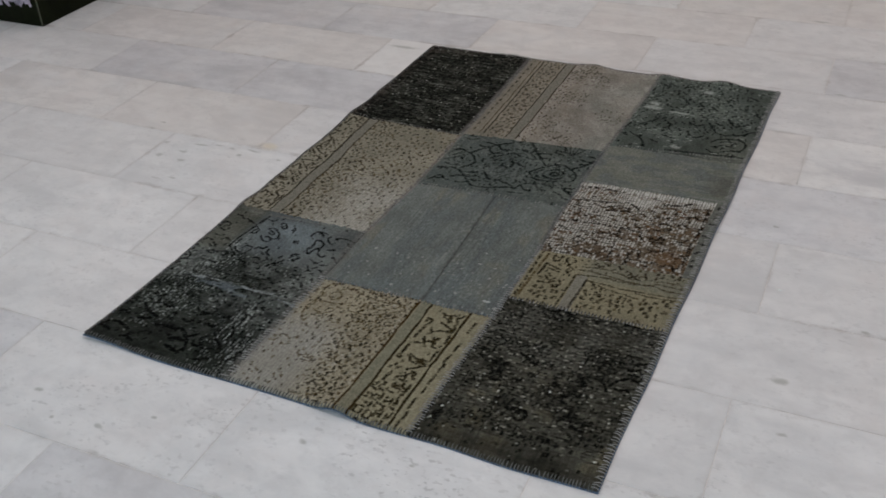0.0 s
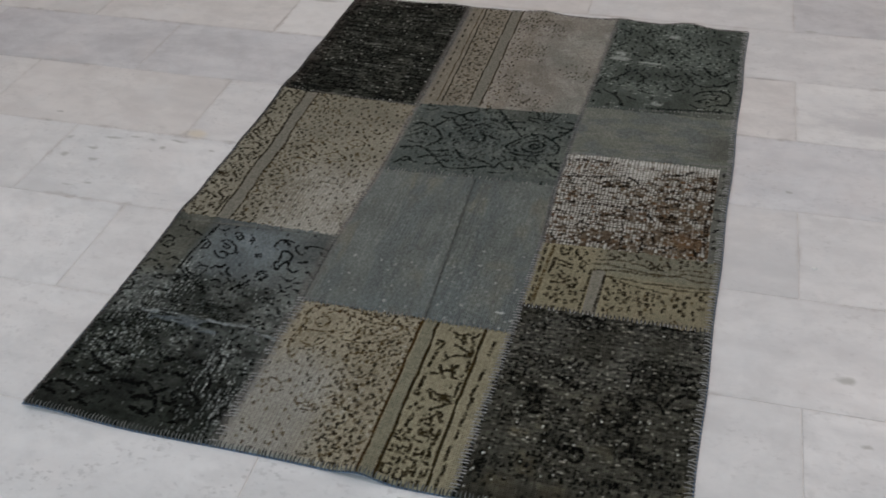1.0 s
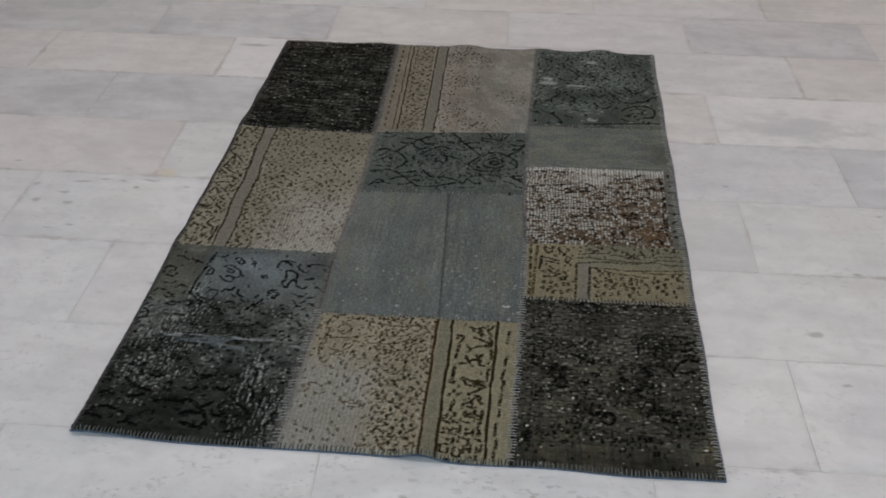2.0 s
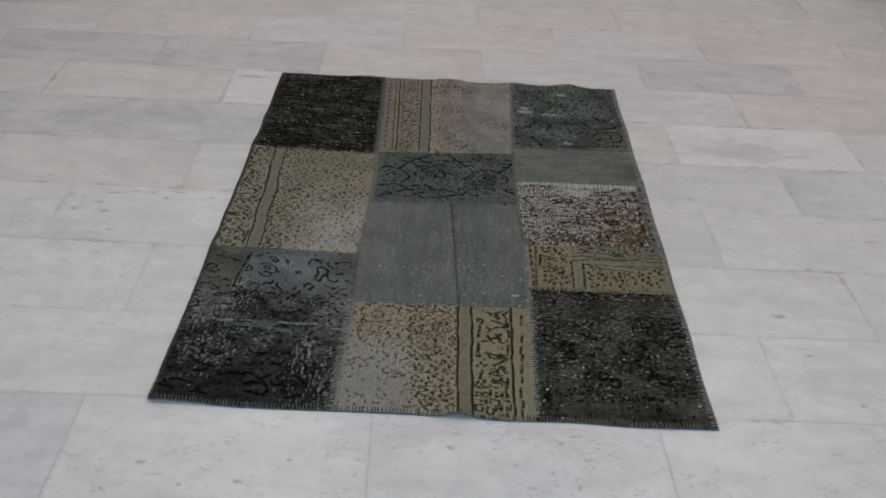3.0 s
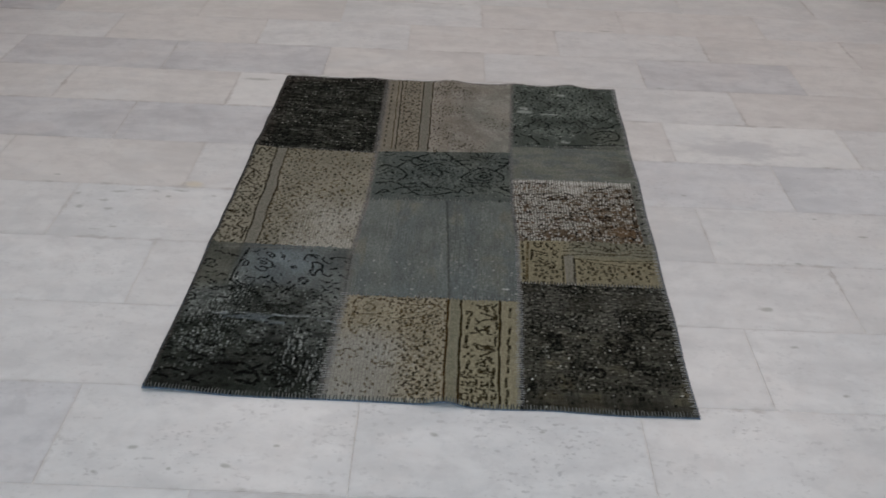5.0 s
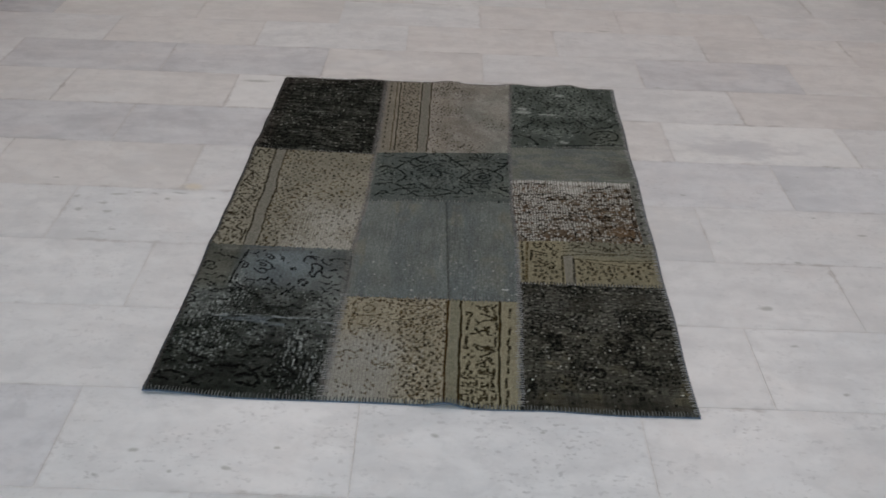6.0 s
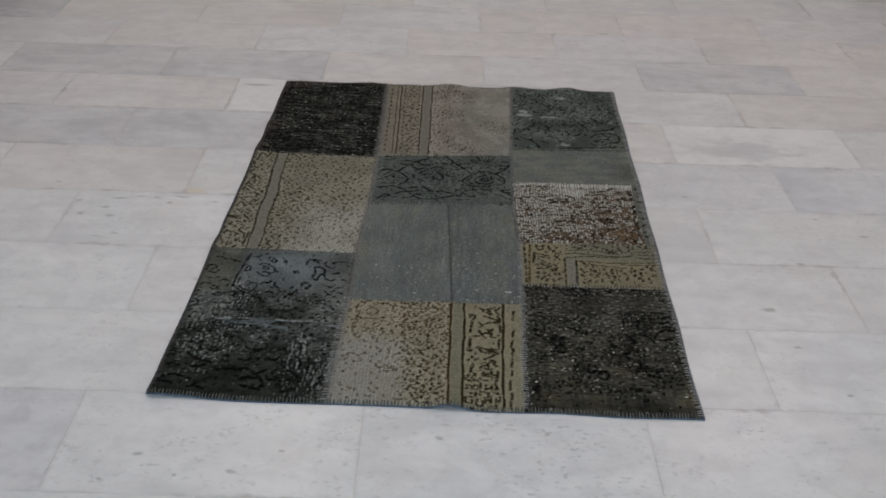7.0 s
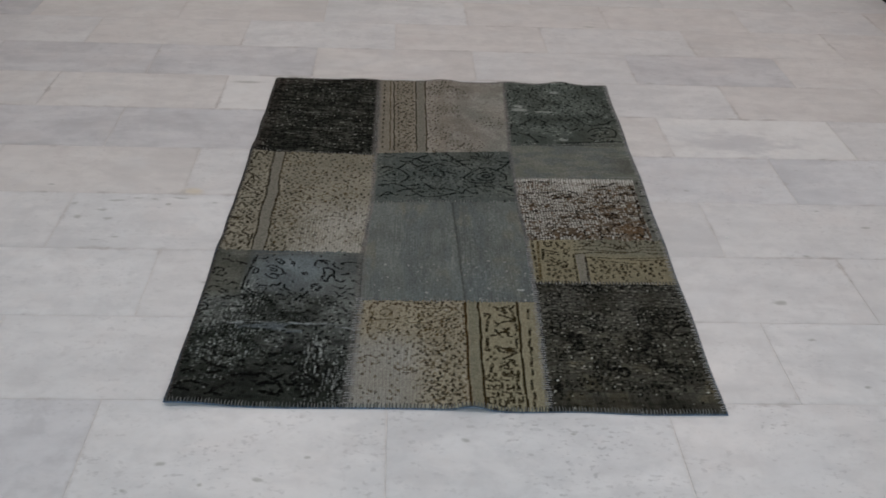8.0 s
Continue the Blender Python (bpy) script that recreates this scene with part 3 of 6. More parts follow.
c.specks(2600, wear * (GU > p2(0.112)(GV)) * step(small, 0.15, 0.4), [UMBER, UMBER, (0.03, 0.022, 0.010), OCHRE], 0.0056, 0.0056, 1.0, None, 0.0116)
c.specks(420, (1 - wear) * step(small, 0.3, 0.6), [(0.085, 0.07, 0.045), UMBER], 0.0036, 0.004, 0.85, None, 0.013)
c.strip(p2(0.074), p2(0.106), KHAKI)
c.specks(260, GU < p2(0.068)(GV), [UMBER, UMBER, (0.03, 0.022, 0.010)], 0.0056, 0.006, 0.98, None, 0.0125)
for u, w in ((0.073, 0.0046), (0.107, 0.0042)):
    c.curve([(float(p2(u)(v)) + 0.001 * c.r.randn(), v) for v in np.linspace(0.585, 1.212, 24)], w, UMBER if u < 0.1 else (0.055, 0.041, 0.018))
for way in ([(0.019, 1.141), (0.019, 1.164), (0.025, 1.183), (0.039, 1.173)], [(0.049, 1.166), (0.051, 1.190)], [(0.012, 1.094), (0.029, 1.086)], [(0.020, 1.016), (0.030, 1.031)], [(0.025, 1.046), (0.035, 1.005)], [(0.036, 1.035), (0.052, 1.010)], [(0.029, 0.996), (0.038, 1.008)], [(0.013, 0.972), (0.020, 0.984), (0.034, 0.970)], [(0.011, 0.935), (0.016, 0.949), (0.032, 0.933)], [(0.022, 0.968), (0.037, 0.952), (0.054, 0.942)],):
    c.curve(way, 0.0052, UMBER)
for way in ([(0.017, 0.888), (0.031, 0.895), (0.049, 0.895)], [(0.041, 0.927), (0.057, 0.919), (0.056, 0.901)], [(0.052, 0.885), (0.070, 0.878)], [(0.070, 0.858), (0.079, 0.872)], [(0.015, 0.853), (0.020, 0.868)], [(0.025, 0.866), (0.036, 0.843)], [(0.040, 0.869), (0.056, 0.851)], [(0.045, 0.828), (0.062, 0.813)], [(0.019, 0.824), (0.038, 0.805)], [(0.049, 0.787), (0.065, 0.770)], [(0.032, 0.754), (0.051, 0.748)], [(0.001, 0.750), (0.023, 0.735)],):
    c.curve(way, 0.0052, UMBER)
for way in ([(0.014, 0.733), (0.024, 0.749)], [(0.014, 0.688), (0.018, 0.702), (0.032, 0.690)], [(0.036, 0.693), (0.054, 0.682)], [(0.058, 0.728), (0.049, 0.704), (0.067, 0.688), (0.068, 0.666)], [(0.006, 0.645), (0.022, 0.638)], [(0.034, 0.640), (0.033, 0.618)], [(0.020, 0.631), (0.046, 0.626)], [(0.001, 1.187), (0.005, 1.197)], [(0.011, 1.061), (0.017, 1.073)], [(0.060, 0.945), (0.073, 0.929)],):
    c.curve(way, 0.0052, UMBER)
for way in ([(0.075, 1.085), (0.078, 1.030)], [(0.081, 1.009), (0.079, 0.961)], [(0.078, 0.692), (0.076, 0.665), (0.074, 0.634)],):
    c.curve(way, 0.0045, UMBER)
for way in ([(0.165, 0.945), (0.192, 0.931), (0.217, 0.907)], [(0.172, 0.915), (0.209, 0.895)], [(0.167, 0.887), (0.200, 0.881), (0.229, 0.870)], [(0.175, 0.957), (0.213, 0.973), (0.244, 0.957)], [(0.232, 0.911), (0.256, 0.928), (0.291, 0.907), (0.268, 0.889), (0.236, 0.899)], [(0.270, 0.976), (0.287, 0.995), (0.314, 0.983), (0.299, 0.965), (0.274, 0.972)], [(0.308, 0.922), (0.325, 0.937), (0.350, 0.923), (0.334, 0.906), (0.312, 0.915)], [(0.205, 1.067), (0.232, 1.052), (0.248, 1.071)], [(0.261, 1.103), (0.295, 1.089), (0.311, 1.111)], [(0.148, 1.128), (0.181, 1.119), (0.205, 1.137)], [(0.137, 0.860), (0.161, 0.839), (0.185, 0.823)], [(0.267, 0.805), (0.303, 0.800), (0.326, 0.813)],):
    c.curve(way, 0.0030, OCHRE, 0.7)
for way in ([(0.309, 1.041), (0.335, 1.029), (0.349, 1.048)],):
    c.curve(way, 0.0030, OCHRE, 0.7)
for u, v in ((0.015, 0.778), (0.023, 0.781), (0.035, 0.776),):
    c.dot(u, v, 0.011, UMBER, 0.95, 0.006, 1.3 + 7 * u % 0.6)
for u, v in ((0.042, 1.049), (0.057, 0.753), (0.054, 0.644), (0.017, 0.807), (0.056, 0.802), (0.068, 0.787), (0.050, 0.873), (0.038, 0.817), (0.049, 0.975), (0.026, 0.920), (0.031, 0.677), (0.058, 0.653), (0.034, 0.605), (0.053, 0.614), (0.036, 1.110), (0.012, 1.117), (0.037, 1.138), (0.060, 1.099), (0.036, 0.986), (0.018, 0.997), (0.040, 0.846), (0.062, 0.840), (0.041, 0.774), (0.035, 0.727), (0.008, 0.719),):
    c.dot(u, v, 0.0056, UMBER, 0.95, 0.006, 1.3 + 7 * u % 0.6)
c.specks(420, (GU < p2(0.066)(GV)).astype(float), [UMBER, (0.05, 0.038, 0.018)], 0.0042, 0.004, 0.95, None, 0.011)

# faded blue at its head, almost black and threadbare at its foot
c = Cloth("P3", (0.030, 0.033, 0.028))
head = step(GV + 0.03 * (mid - 0.5), 0.375, 0.43)
c.lay((0.085, 0.090, 0.086), head * step(GU, 0.07, 0.11))
c.lay((0.112, 0.127, 0.134), 0.9 * head * np.clip(1.5 * np.exp(-((GU - 0.205) / 0.095) ** 2 - ((GV - 0.52) / 0.085) ** 2), 0, 1))
c.lay((0.088, 0.088, 0.074), head * (1 - step(GU, 0.07, 0.11)))

c.lay((0.080, 0.084, 0.078), 0.75 * step(GV, 0.12, 0.22) * (1 - head) * step(cloud(0.12, 0.08, 53), 0.35, 0.7))
c.lay((0.108, 0.113, 0.107), 0.85 * (1 - head) * step(GV, 0.27, 0.42) * step(mid, 0.25, 0.8))
c.lay((0.024, 0.024, 0.022), 0.8 * step(0.2 - GV, 0, 0.14) * step(big, 0.1, 0.5))
c.gain(0.75 + 0.5 * mid)
PALE = (0.188, 0.194, 0.187)
c.specks(800, (1 - head) * step(mid, 0.35, 0.65) * step(GV, 0.05, 0.2), [PALE, (0.15, 0.16, 0.16)], 0.0018, 0.008, 0.42, lambda u, v: 0.05, 0.0066)
c.specks(500, (1 - head) * step(cloud(0.07, 0.05, 52), 0.55, 0.75), [PALE], 0.0018, 0.008, 0.6, lambda u, v: 1.6, 0.008)
c.specks(420, (1 - head) * step(0.06 - np.abs(GU - 0.10 - 0.1 * (GV - 0.2)), 0, 0.05) * step(GV, 0.1, 0.2), [PALE], 0.0020, 0.009, 0.7, lambda u, v: 1.5, 0.006)
c.specks(170, step(0.045 - np.abs(GU - 0.31), 0, 0.04) * step(0.25 - GV, 0, 0.06), [PALE], 0.0018, 0.012, 0.6, lambda u, v: 1.6, 0.006)
c.specks(110, step(0.03 - np.abs(GU - 0.365), 0, 0.03) * step(0.2 - GV, 0, 0.1), [PALE], 0.0018, 0.012, 0.65, lambda u, v: 1.6, 0.006)
c.lay((0.014, 0.014, 0.013), 0.85 * step(1 - np.hypot((GU - 0.27) / 0.06, (GV - 0.21) / 0.055), 0, 0.5) * step(mid, 0.2, 0.6))
bare = (1 - head) * np.maximum(step(cloud(0.09, 0.06, 55), 0.5, 0.68) * step(GV, 0.04, 0.12), step(0.03 - np.abs(GU - 0.13 - 0.35 * (GV - 0.1)), 0, 0.02) * step(GV, 0.06, 0.1))
bare = np.maximum(bare, (1 - head) * step(0.05 - np.abs(GV - 0.33 - 0.03 * np.sin(GU * 30)), 0, 0.04) * step(cloud(0.05, 0.05, 56), 0.35, 0.6))
bare = np.maximum(bare, step(0.028 - np.abs(GU - 0.30), 0, 0.02) * step(0.24 - GV, 0, 0.05) * step(GV, 0.05, 0.1))
bare = np.maximum(bare, 0.8 * step(0.02 - np.abs(GU - 0.36), 0, 0.015) * step(0.22 - GV, 0, 0.05))
c.gain(0.6 + 0.8 * np.where(head > 0.5, 0.5, cloud(0.035, 0.025, 54)))
c.lattice(0.0064, 0.0070, 0.18 * bare * step(GV + 0.5 * small, 0.25, 0.5), (0.22, 0.235, 0.235), 0.3, 8)
PALER = (0.235, 0.242, 0.232)
for way, reach, long, n in (([(0.085, 0.43), (0.13, 0.42)], 0.020, 0.016, 34), ([(0.055, 0.33), (0.115, 0.345)], 0.006, 0.010, 18), ([(0.03, 0.18), (0.09, 0.225), (0.17, 0.26)], 0.005, 0.010, 30),
                            ([(0.09, 0.13), (0.15, 0.18), (0.21, 0.20)], 0.006, 0.010, 24), ([(0.275, 0.17), (0.315, 0.20)], 0.035, 0.020, 36), ([(0.335, 0.07), (0.385, 0.10)], 0.045, 0.015, 34),
                            ([(0.21, 0.39), (0.29, 0.385), (0.34, 0.375)], 0.015, 0.008, 26), ([(0.03, 0.08), (0.10, 0.09)], 0.006, 0.008, 14), ([(0.01, 0.27), (0.06, 0.30), (0.10, 0.31)], 0.022, 0.014, 40), ([(0.02, 0.36), (0.09, 0.38), (0.15, 0.37)], 0.020, 0.012, 40), ([(0.03, 0.14), (0.08, 0.17)], 0.015, 0.012, 24)):
    c.comb(way, reach, long, PALER, n, 0.5)
for way in ([(0.190, 0.106), (0.206, 0.096), (0.222, 0.080), (0.237, 0.060)], [(0.184, 0.067), (0.200, 0.074), (0.219, 0.070)], [(0.190, 0.044), (0.210, 0.041), (0.229, 0.036), (0.242, 0.053)], [(0.126, 0.092), (0.147, 0.101), (0.171, 0.099), (0.188, 0.106)],):
    c.curve(way, 0.0072, SOOT)
for way in ([(0.000, 0.025), (0.008, 0.037), (0.024, 0.041), (0.043, 0.030)], [(0.029, 0.062), (0.039, 0.066), (0.056, 0.061), (0.077, 0.053)], [(0.072, 0.097), (0.085, 0.101), (0.099, 0.109)], [(0.051, 0.151), (0.067, 0.132), (0.089, 0.124), (0.110, 0.118)], [(0.246, 0.070), (0.260, 0.068), (0.268, 0.076)], [(0.220, 0.088), (0.229, 0.095), (0.238, 0.102)], [(0.310, 0.041), (0.295, 0.033), (0.280, 0.027)], [(0.285, 0.104), (0.301, 0.092), (0.317, 0.080)],):
    c.curve(way, 0.0066, SOOT)
for way in ([(0.015, 0.098), (0.023, 0.108), (0.041, 0.102)], [(0.079, 0.023), (0.093, 0.030), (0.113, 0.023)], [(0.091, 0.166), (0.109, 0.159), (0.122, 0.167)], [(0.169, 0.136), (0.187, 0.133), (0.196, 0.143)], [(0.233, 0.145), (0.252, 0.138), (0.258, 0.149)], [(0.196, 0.176), (0.215, 0.175), (0.225, 0.188)], [(0.041, 0.192), (0.062, 0.187), (0.074, 0.198)], [(0.296, 0.155), (0.309, 0.140), (0.312, 0.123)], [(0.285, 0.212), (0.302, 0.199), (0.303, 0.182)], [(0.132, 0.130), (0.146, 0.127)],):
    c.curve(way, 0.006, SOOT)
for u, v in ((0.204, 0.221), (0.239, 0.223), (0.093, 0.039), (0.016, 0.055), (0.304, 0.230), (0.318, 0.209), (0.212, 0.142), (0.141, 0.146), (0.073, 0.166), (0.262, 0.107), (0.255, 0.092), (0.058, 0.041), (0.329, 0.117), (0.327, 0.145),):
    c.dot(u, v, 0.008, SOOT, 0.95, 0.006, 1.3 + 7 * u % 0.6)
c.specks(1200, (1 - head) * step(small, 0.3, 0.7) * (0.25 + step(GV, 0.12, 0.22)), [SOOT], 0.0052, 0.007, 0.95, lambda u, v: 0.0, 0.0095, True)
crease = np.interp(GU, (0.03, 0.09, 0.13, 0.20, 0.26, 0.31, 0.385), (0.292, 0.285, 0.296, 0.288, 0.282, 0.288, 0.268))
off = GV - crease + 0.006 * (cloud(0.02, 0.02, 57) - 0.5)
c.lay((0.23, 0.245, 0.25), 0.55 * step(0.009 - np.abs(off), 0, 0.009) * step(GU, 0.05, 0.11) * step(cloud(0.05, 0.008, 58), 0.2, 0.5))
c.lay((0.15, 0.17, 0.19), 0.4 * step(0.020 - np.abs(off + 0.014), 0, 0.012) * step(cloud(0.05, 0.01, 59), 0.4, 0.65) * (GU > 0.1) * (GU < 0.26))
for way in ([(0.105, 0.574), (0.101, 0.541), (0.099, 0.509), (0.095, 0.479), (0.093, 0.451), (0.091, 0.422)],):
    c.curve(way, 0.0040, SOOT)
for way in ([(0.109, 0.585), (0.108, 0.563), (0.106, 0.542)], [(0.111, 0.516), (0.109, 0.493)], [(0.103, 0.461), (0.101, 0.439)],):
    c.curve(way, 0.0042, SOOT)
for way in ([(0.100, 0.520), (0.107, 0.527), (0.120, 0.515), (0.121, 0.502), (0.113, 0.496)], [(0.141, 0.492), (0.154, 0.479), (0.170, 0.477), (0.174, 0.488), (0.163, 0.498), (0.154, 0.493)], [(0.141, 0.529), (0.150, 0.538), (0.165, 0.532), (0.181, 0.519), (0.185, 0.501), (0.177, 0.491)], [(0.151, 0.515), (0.164, 0.509), (0.168, 0.517)], [(0.151, 0.526), (0.164, 0.520)],):
    c.curve(way, 0.0042, SOOT)
for way in ([(0.159, 0.562), (0.163, 0.570), (0.173, 0.567), (0.184, 0.553), (0.176, 0.546), (0.165, 0.555)], [(0.117, 0.570), (0.131, 0.568), (0.138, 0.576)], [(0.195, 0.568), (0.209, 0.554), (0.208, 0.539)], [(0.108, 0.424), (0.123, 0.412), (0.140, 0.407), (0.150, 0.421), (0.151, 0.439), (0.137, 0.442), (0.129, 0.432)], [(0.089, 0.431), (0.108, 0.412), (0.127, 0.399)], [(0.125, 0.450), (0.137, 0.442)],):
    c.curve(way, 0.0042, SOOT)
for way in ([(0.161, 0.440), (0.167, 0.450), (0.177, 0.447), (0.183, 0.457)], [(0.212, 0.425), (0.198, 0.436), (0.195, 0.450)], [(0.207, 0.419), (0.221, 0.407)], [(0.229, 0.386), (0.238, 0.398), (0.248, 0.409), (0.255, 0.424)], [(0.239, 0.399), (0.240, 0.412)], [(0.177, 0.402), (0.186, 0.410), (0.198, 0.404)], [(0.183, 0.432), (0.195, 0.425)],):
    c.curve(way, 0.0045, SOOT)
for way in ([(0.262, 0.543), (0.265, 0.559), (0.271, 0.569), (0.283, 0.563), (0.295, 0.549)], [(0.285, 0.531), (0.295, 0.533), (0.307, 0.527), (0.314, 0.513), (0.310, 0.500), (0.301, 0.490), (0.299, 0.475), (0.294, 0.471), (0.285, 0.488), (0.289, 0.495), (0.290, 0.510), (0.286, 0.524), (0.285, 0.531)], [(0.314, 0.498), (0.319, 0.481), (0.333, 0.470), (0.341, 0.477)], [(0.284, 0.570), (0.298, 0.565)],):
    c.curve(way, 0.0045, SOOT)
for way in ([(0.312, 0.559), (0.311, 0.546), (0.322, 0.532), (0.335, 0.528)], [(0.326, 0.555), (0.342, 0.562), (0.363, 0.561), (0.385, 0.560)], [(0.366, 0.547), (0.382, 0.536)], [(0.336, 0.503), (0.353, 0.509)], [(0.365, 0.480), (0.382, 0.463)], [(0.316, 0.451), (0.328, 0.444), (0.340, 0.443), (0.347, 0.453)], [(0.322, 0.426), (0.334, 0.410), (0.344, 0.406)], [(0.342, 0.420), (0.349, 0.427)], [(0.360, 0.419), (0.374, 0.410)], [(0.351, 0.438), (0.368, 0.442)],):
    c.curve(way, 0.0038, SOOT)
for way in ([(0.036, 0.415), (0.047, 0.408), (0.053, 0.416), (0.044, 0.425)], [(0.056, 0.443), (0.064, 0.453), (0.077, 0.446)], [(0.059, 0.554), (0.075, 0.546), (0.091, 0.538)], [(0.006, 0.513), (0.014, 0.523), (0.030, 0.519), (0.032, 0.505)], [(0.017, 0.491), (0.034, 0.484), (0.042, 0.494)], [(0.023, 0.563), (0.037, 0.561), (0.053, 0.549)], [(0.021, 0.462), (0.038, 0.457), (0.049, 0.466)], [(0.010, 0.426), (0.017, 0.438), (0.032, 0.434)],):
    c.curve(way, 0.004, SOOT)
for way in ([(0.009, 0.368), (0.021, 0.357), (0.021, 0.343), (0.011, 0.337), (0.006, 0.328)], [(0.049, 0.389), (0.065, 0.382), (0.076, 0.390)], [(0.148, 0.386), (0.166, 0.378), (0.182, 0.363)],):
    c.curve(way, 0.0048, SOOT)
for u, v in ((0.243, 0.506), (0.236, 0.503), (0.025, 0.500), (0.270, 0.454), (0.264, 0.442), (0.278, 0.434), (0.284, 0.443), (0.014, 0.519), (0.009, 0.502), (0.041, 0.494),):
    c.dot(u, v, 0.008, SOOT, 0.95, 0.006, 1.3 + 7 * u % 0.6)
for u, v in ((0.172, 0.557), (0.203, 0.551), (0.344, 0.506), (0.057, 0.413), (0.182, 0.453), (0.279, 0.564), (0.074, 0.544), (0.286, 0.491), (0.067, 0.451), (0.278, 0.455), (0.262, 0.453), (0.332, 0.556), (0.374, 0.542),):
    c.dot(u, v, 0.0058, SOOT, 0.95, 0.006, 1.3 + 7 * u % 0.6)
c.specks(160, head, [(0.02, 0.022, 0.022)], 0.004, 0.006, 0.9, None, 0.024)

# grey-beige patch with a border, at the far edge
c = Cloth("M1", (0.236, 0.212, 0.184))


def m1(u):
    return lambda v: u + 0.011 * (1.8 - v) / 0.57


c.lay((0.204, 0.180, 0.144), 0.9 * (GU < m1(0.535)(GV)))
c.lay((0.23, 0.215, 0.19), 0.8 * step(GU, 0.62, 0.72) * step(mid + big, 0.5, 1.2))
c.lay((0.17, 0.17, 0.15), 0.6 * step(GU, 0.6, 0.66) * step(big, 0.45, 0.7))
c.lay((0.185, 0.160, 0.130), 0.5 * step(GU, 0.56, 0.6) * step(0.66 - GU, 0, 0.05))
c.lay((0.28, 0.265, 0.24), 0.42 * step(GU, 0.57, 0.63) * step(cloud(0.045, 0.06, 81, 4), 0.52, 0.75))
c.lay((0.15, 0.130, 0.110), 0.4 * step(GU, 0.57, 0.63) * step(cloud(0.07, 0.06, 82, 2), 0.56, 0.78))
c.gain(0.87 + 0.26 * mid)
c.worn(0.35 * step(GU, 0.6, 0.7))
c.strip(m1(0.505), m1(0.533), KHAKI)
for u, w, col in ((0.411, 0.0022, OCHRE), (0.503, 0.0030, UMBER), (0.536, 0.0034, (0.062, 0.045, 0.020)), (0.424, 0.0030, UMBER)):
    c.line(u, 1.8, u + (0.019 if u < 0.45 else 0.011), 1.225, w, col, 0.8)
c.dashes(0.392, 1.79, 0.405, 1.22, 0.034, 0.005, UMBER, 0.4)
for k in range(17):
    v = 1.78 - 0.033 * k
    u = 0.462 + 0.021 * (1.8 - v) / 0.57
    for n in range(7):
        c.dot(u + 0.013 * c.r.randn(), v + 0.012 * c.r.randn(), 0.0054, UMBER, 0.95, 0.004 * c.r.rand(), 3 * c.r.rand())
    c.dot(u - 0.025, v + 0.012, 0.004, UMBER, 0.8, 0.011, 1.5)
    c.dot(u + 0.026, v, 0.004, UMBER, 0.8, 0.009, 1.5)
c.specks(900, (GU > m1(0.43)(GV)) * (GU < m1(0.492)(GV)), [UMBER, OCHRE], 0.0036, 0.006, 0.9, None, 0.011)
c.specks(200, step(0.60 - GU, 0, 0.04) * (GU > m1(0.54)(GV)), [UMBER, OCHRE], 0.004, 0.006, 0.9, None, 0.008)
for u, v, n in ((0.60, 1.35, 26), (0.62, 1.55, 26), (0.60, 1.74, 30), (0.65, 1.27, 22), (0.76, 1.45, 12), (0.70, 1.25, 16), (0.66, 1.68, 10)):
    c.specks(3 * n, np.exp(-((GU - u) / 0.03) ** 2 - ((GV - v) / 0.035) ** 2), [UMBER, (0.08, 0.07, 0.05)], 0.004, 0.006, 0.9, None, 0.006)
c.specks(160, step(GU, 0.62, 0.7), [(0.14, 0.125, 0.10)], 0.004, 0.012, 0.4, lambda u, v: 0.0)

# teal-grey patch with dark blossoms and tendrils
c = Cloth("M2", (0.098, 0.106, 0.094))
c.gain(0.78 + 0.44 * mid)
c.lay((0.075, 0.088, 0.086), 0.5 * step(big, 0.4, 0.7))
INK = (0.016, 0.020, 0.018)
c.specks(900, np.exp(-((GU - 0.575) / 0.045) ** 2 - ((GV - 1.06) / 0.075) ** 2), [INK], 0.0050, 0.006, 0.95, None, 0.0068)
c.specks(340, np.exp(-((GU - 0.715) / 0.04) ** 2 - ((GV - 1.05) / 0.05) ** 2), [INK], 0.0050, 0.006, 0.95, None, 0.0068)
c.specks(200, np.exp(-((GU - 0.437) / 0.03) ** 2 - ((GV - 1.05) / 0.04) ** 2), [INK], 0.0042, 0.006, 0.85, None, 0.009)
c.specks(160, np.exp(-((GU - 0.73) / 0.03) ** 2 - ((GV - 1.19) / 0.03) ** 2), [INK], 0.0042, 0.006, 0.85, None, 0.008)
c.lay((0.055, 0.064, 0.062), 0.45 * np.exp(-((GU - 0.715) / 0.07) ** 2 - ((GV - 1.05) / 0.06) ** 2) + 0.4 * np.exp(-((GU - 0.575) / 0.05) ** 2 - ((GV - 1.06) / 0.08) ** 2) + 0.5 * step(GU, 0.74, 0.80) * step(0.96 - GV, 0, 0.05))
for way in ([(0.457, 1.097), (0.477, 1.079), (0.491, 1.054), (0.489, 1.033), (0.477, 1.018), (0.466, 1.003)], [(0.401, 1.085), (0.417, 1.107), (0.433, 1.107), (0.455, 1.094)], [(0.402, 1.037), (0.414, 1.049)], [(0.415, 1.069), (0.430, 1.082)], [(0.444, 1.065), (0.457, 1.049)], [(0.432, 1.039), (0.451, 1.037)], [(0.416, 1.021), (0.433, 1.013)], [(0.439, 1.014), (0.452, 1.021)], [(0.417, 1.050), (0.430, 1.060)],):
    c.curve(way, 0.0060, INK)
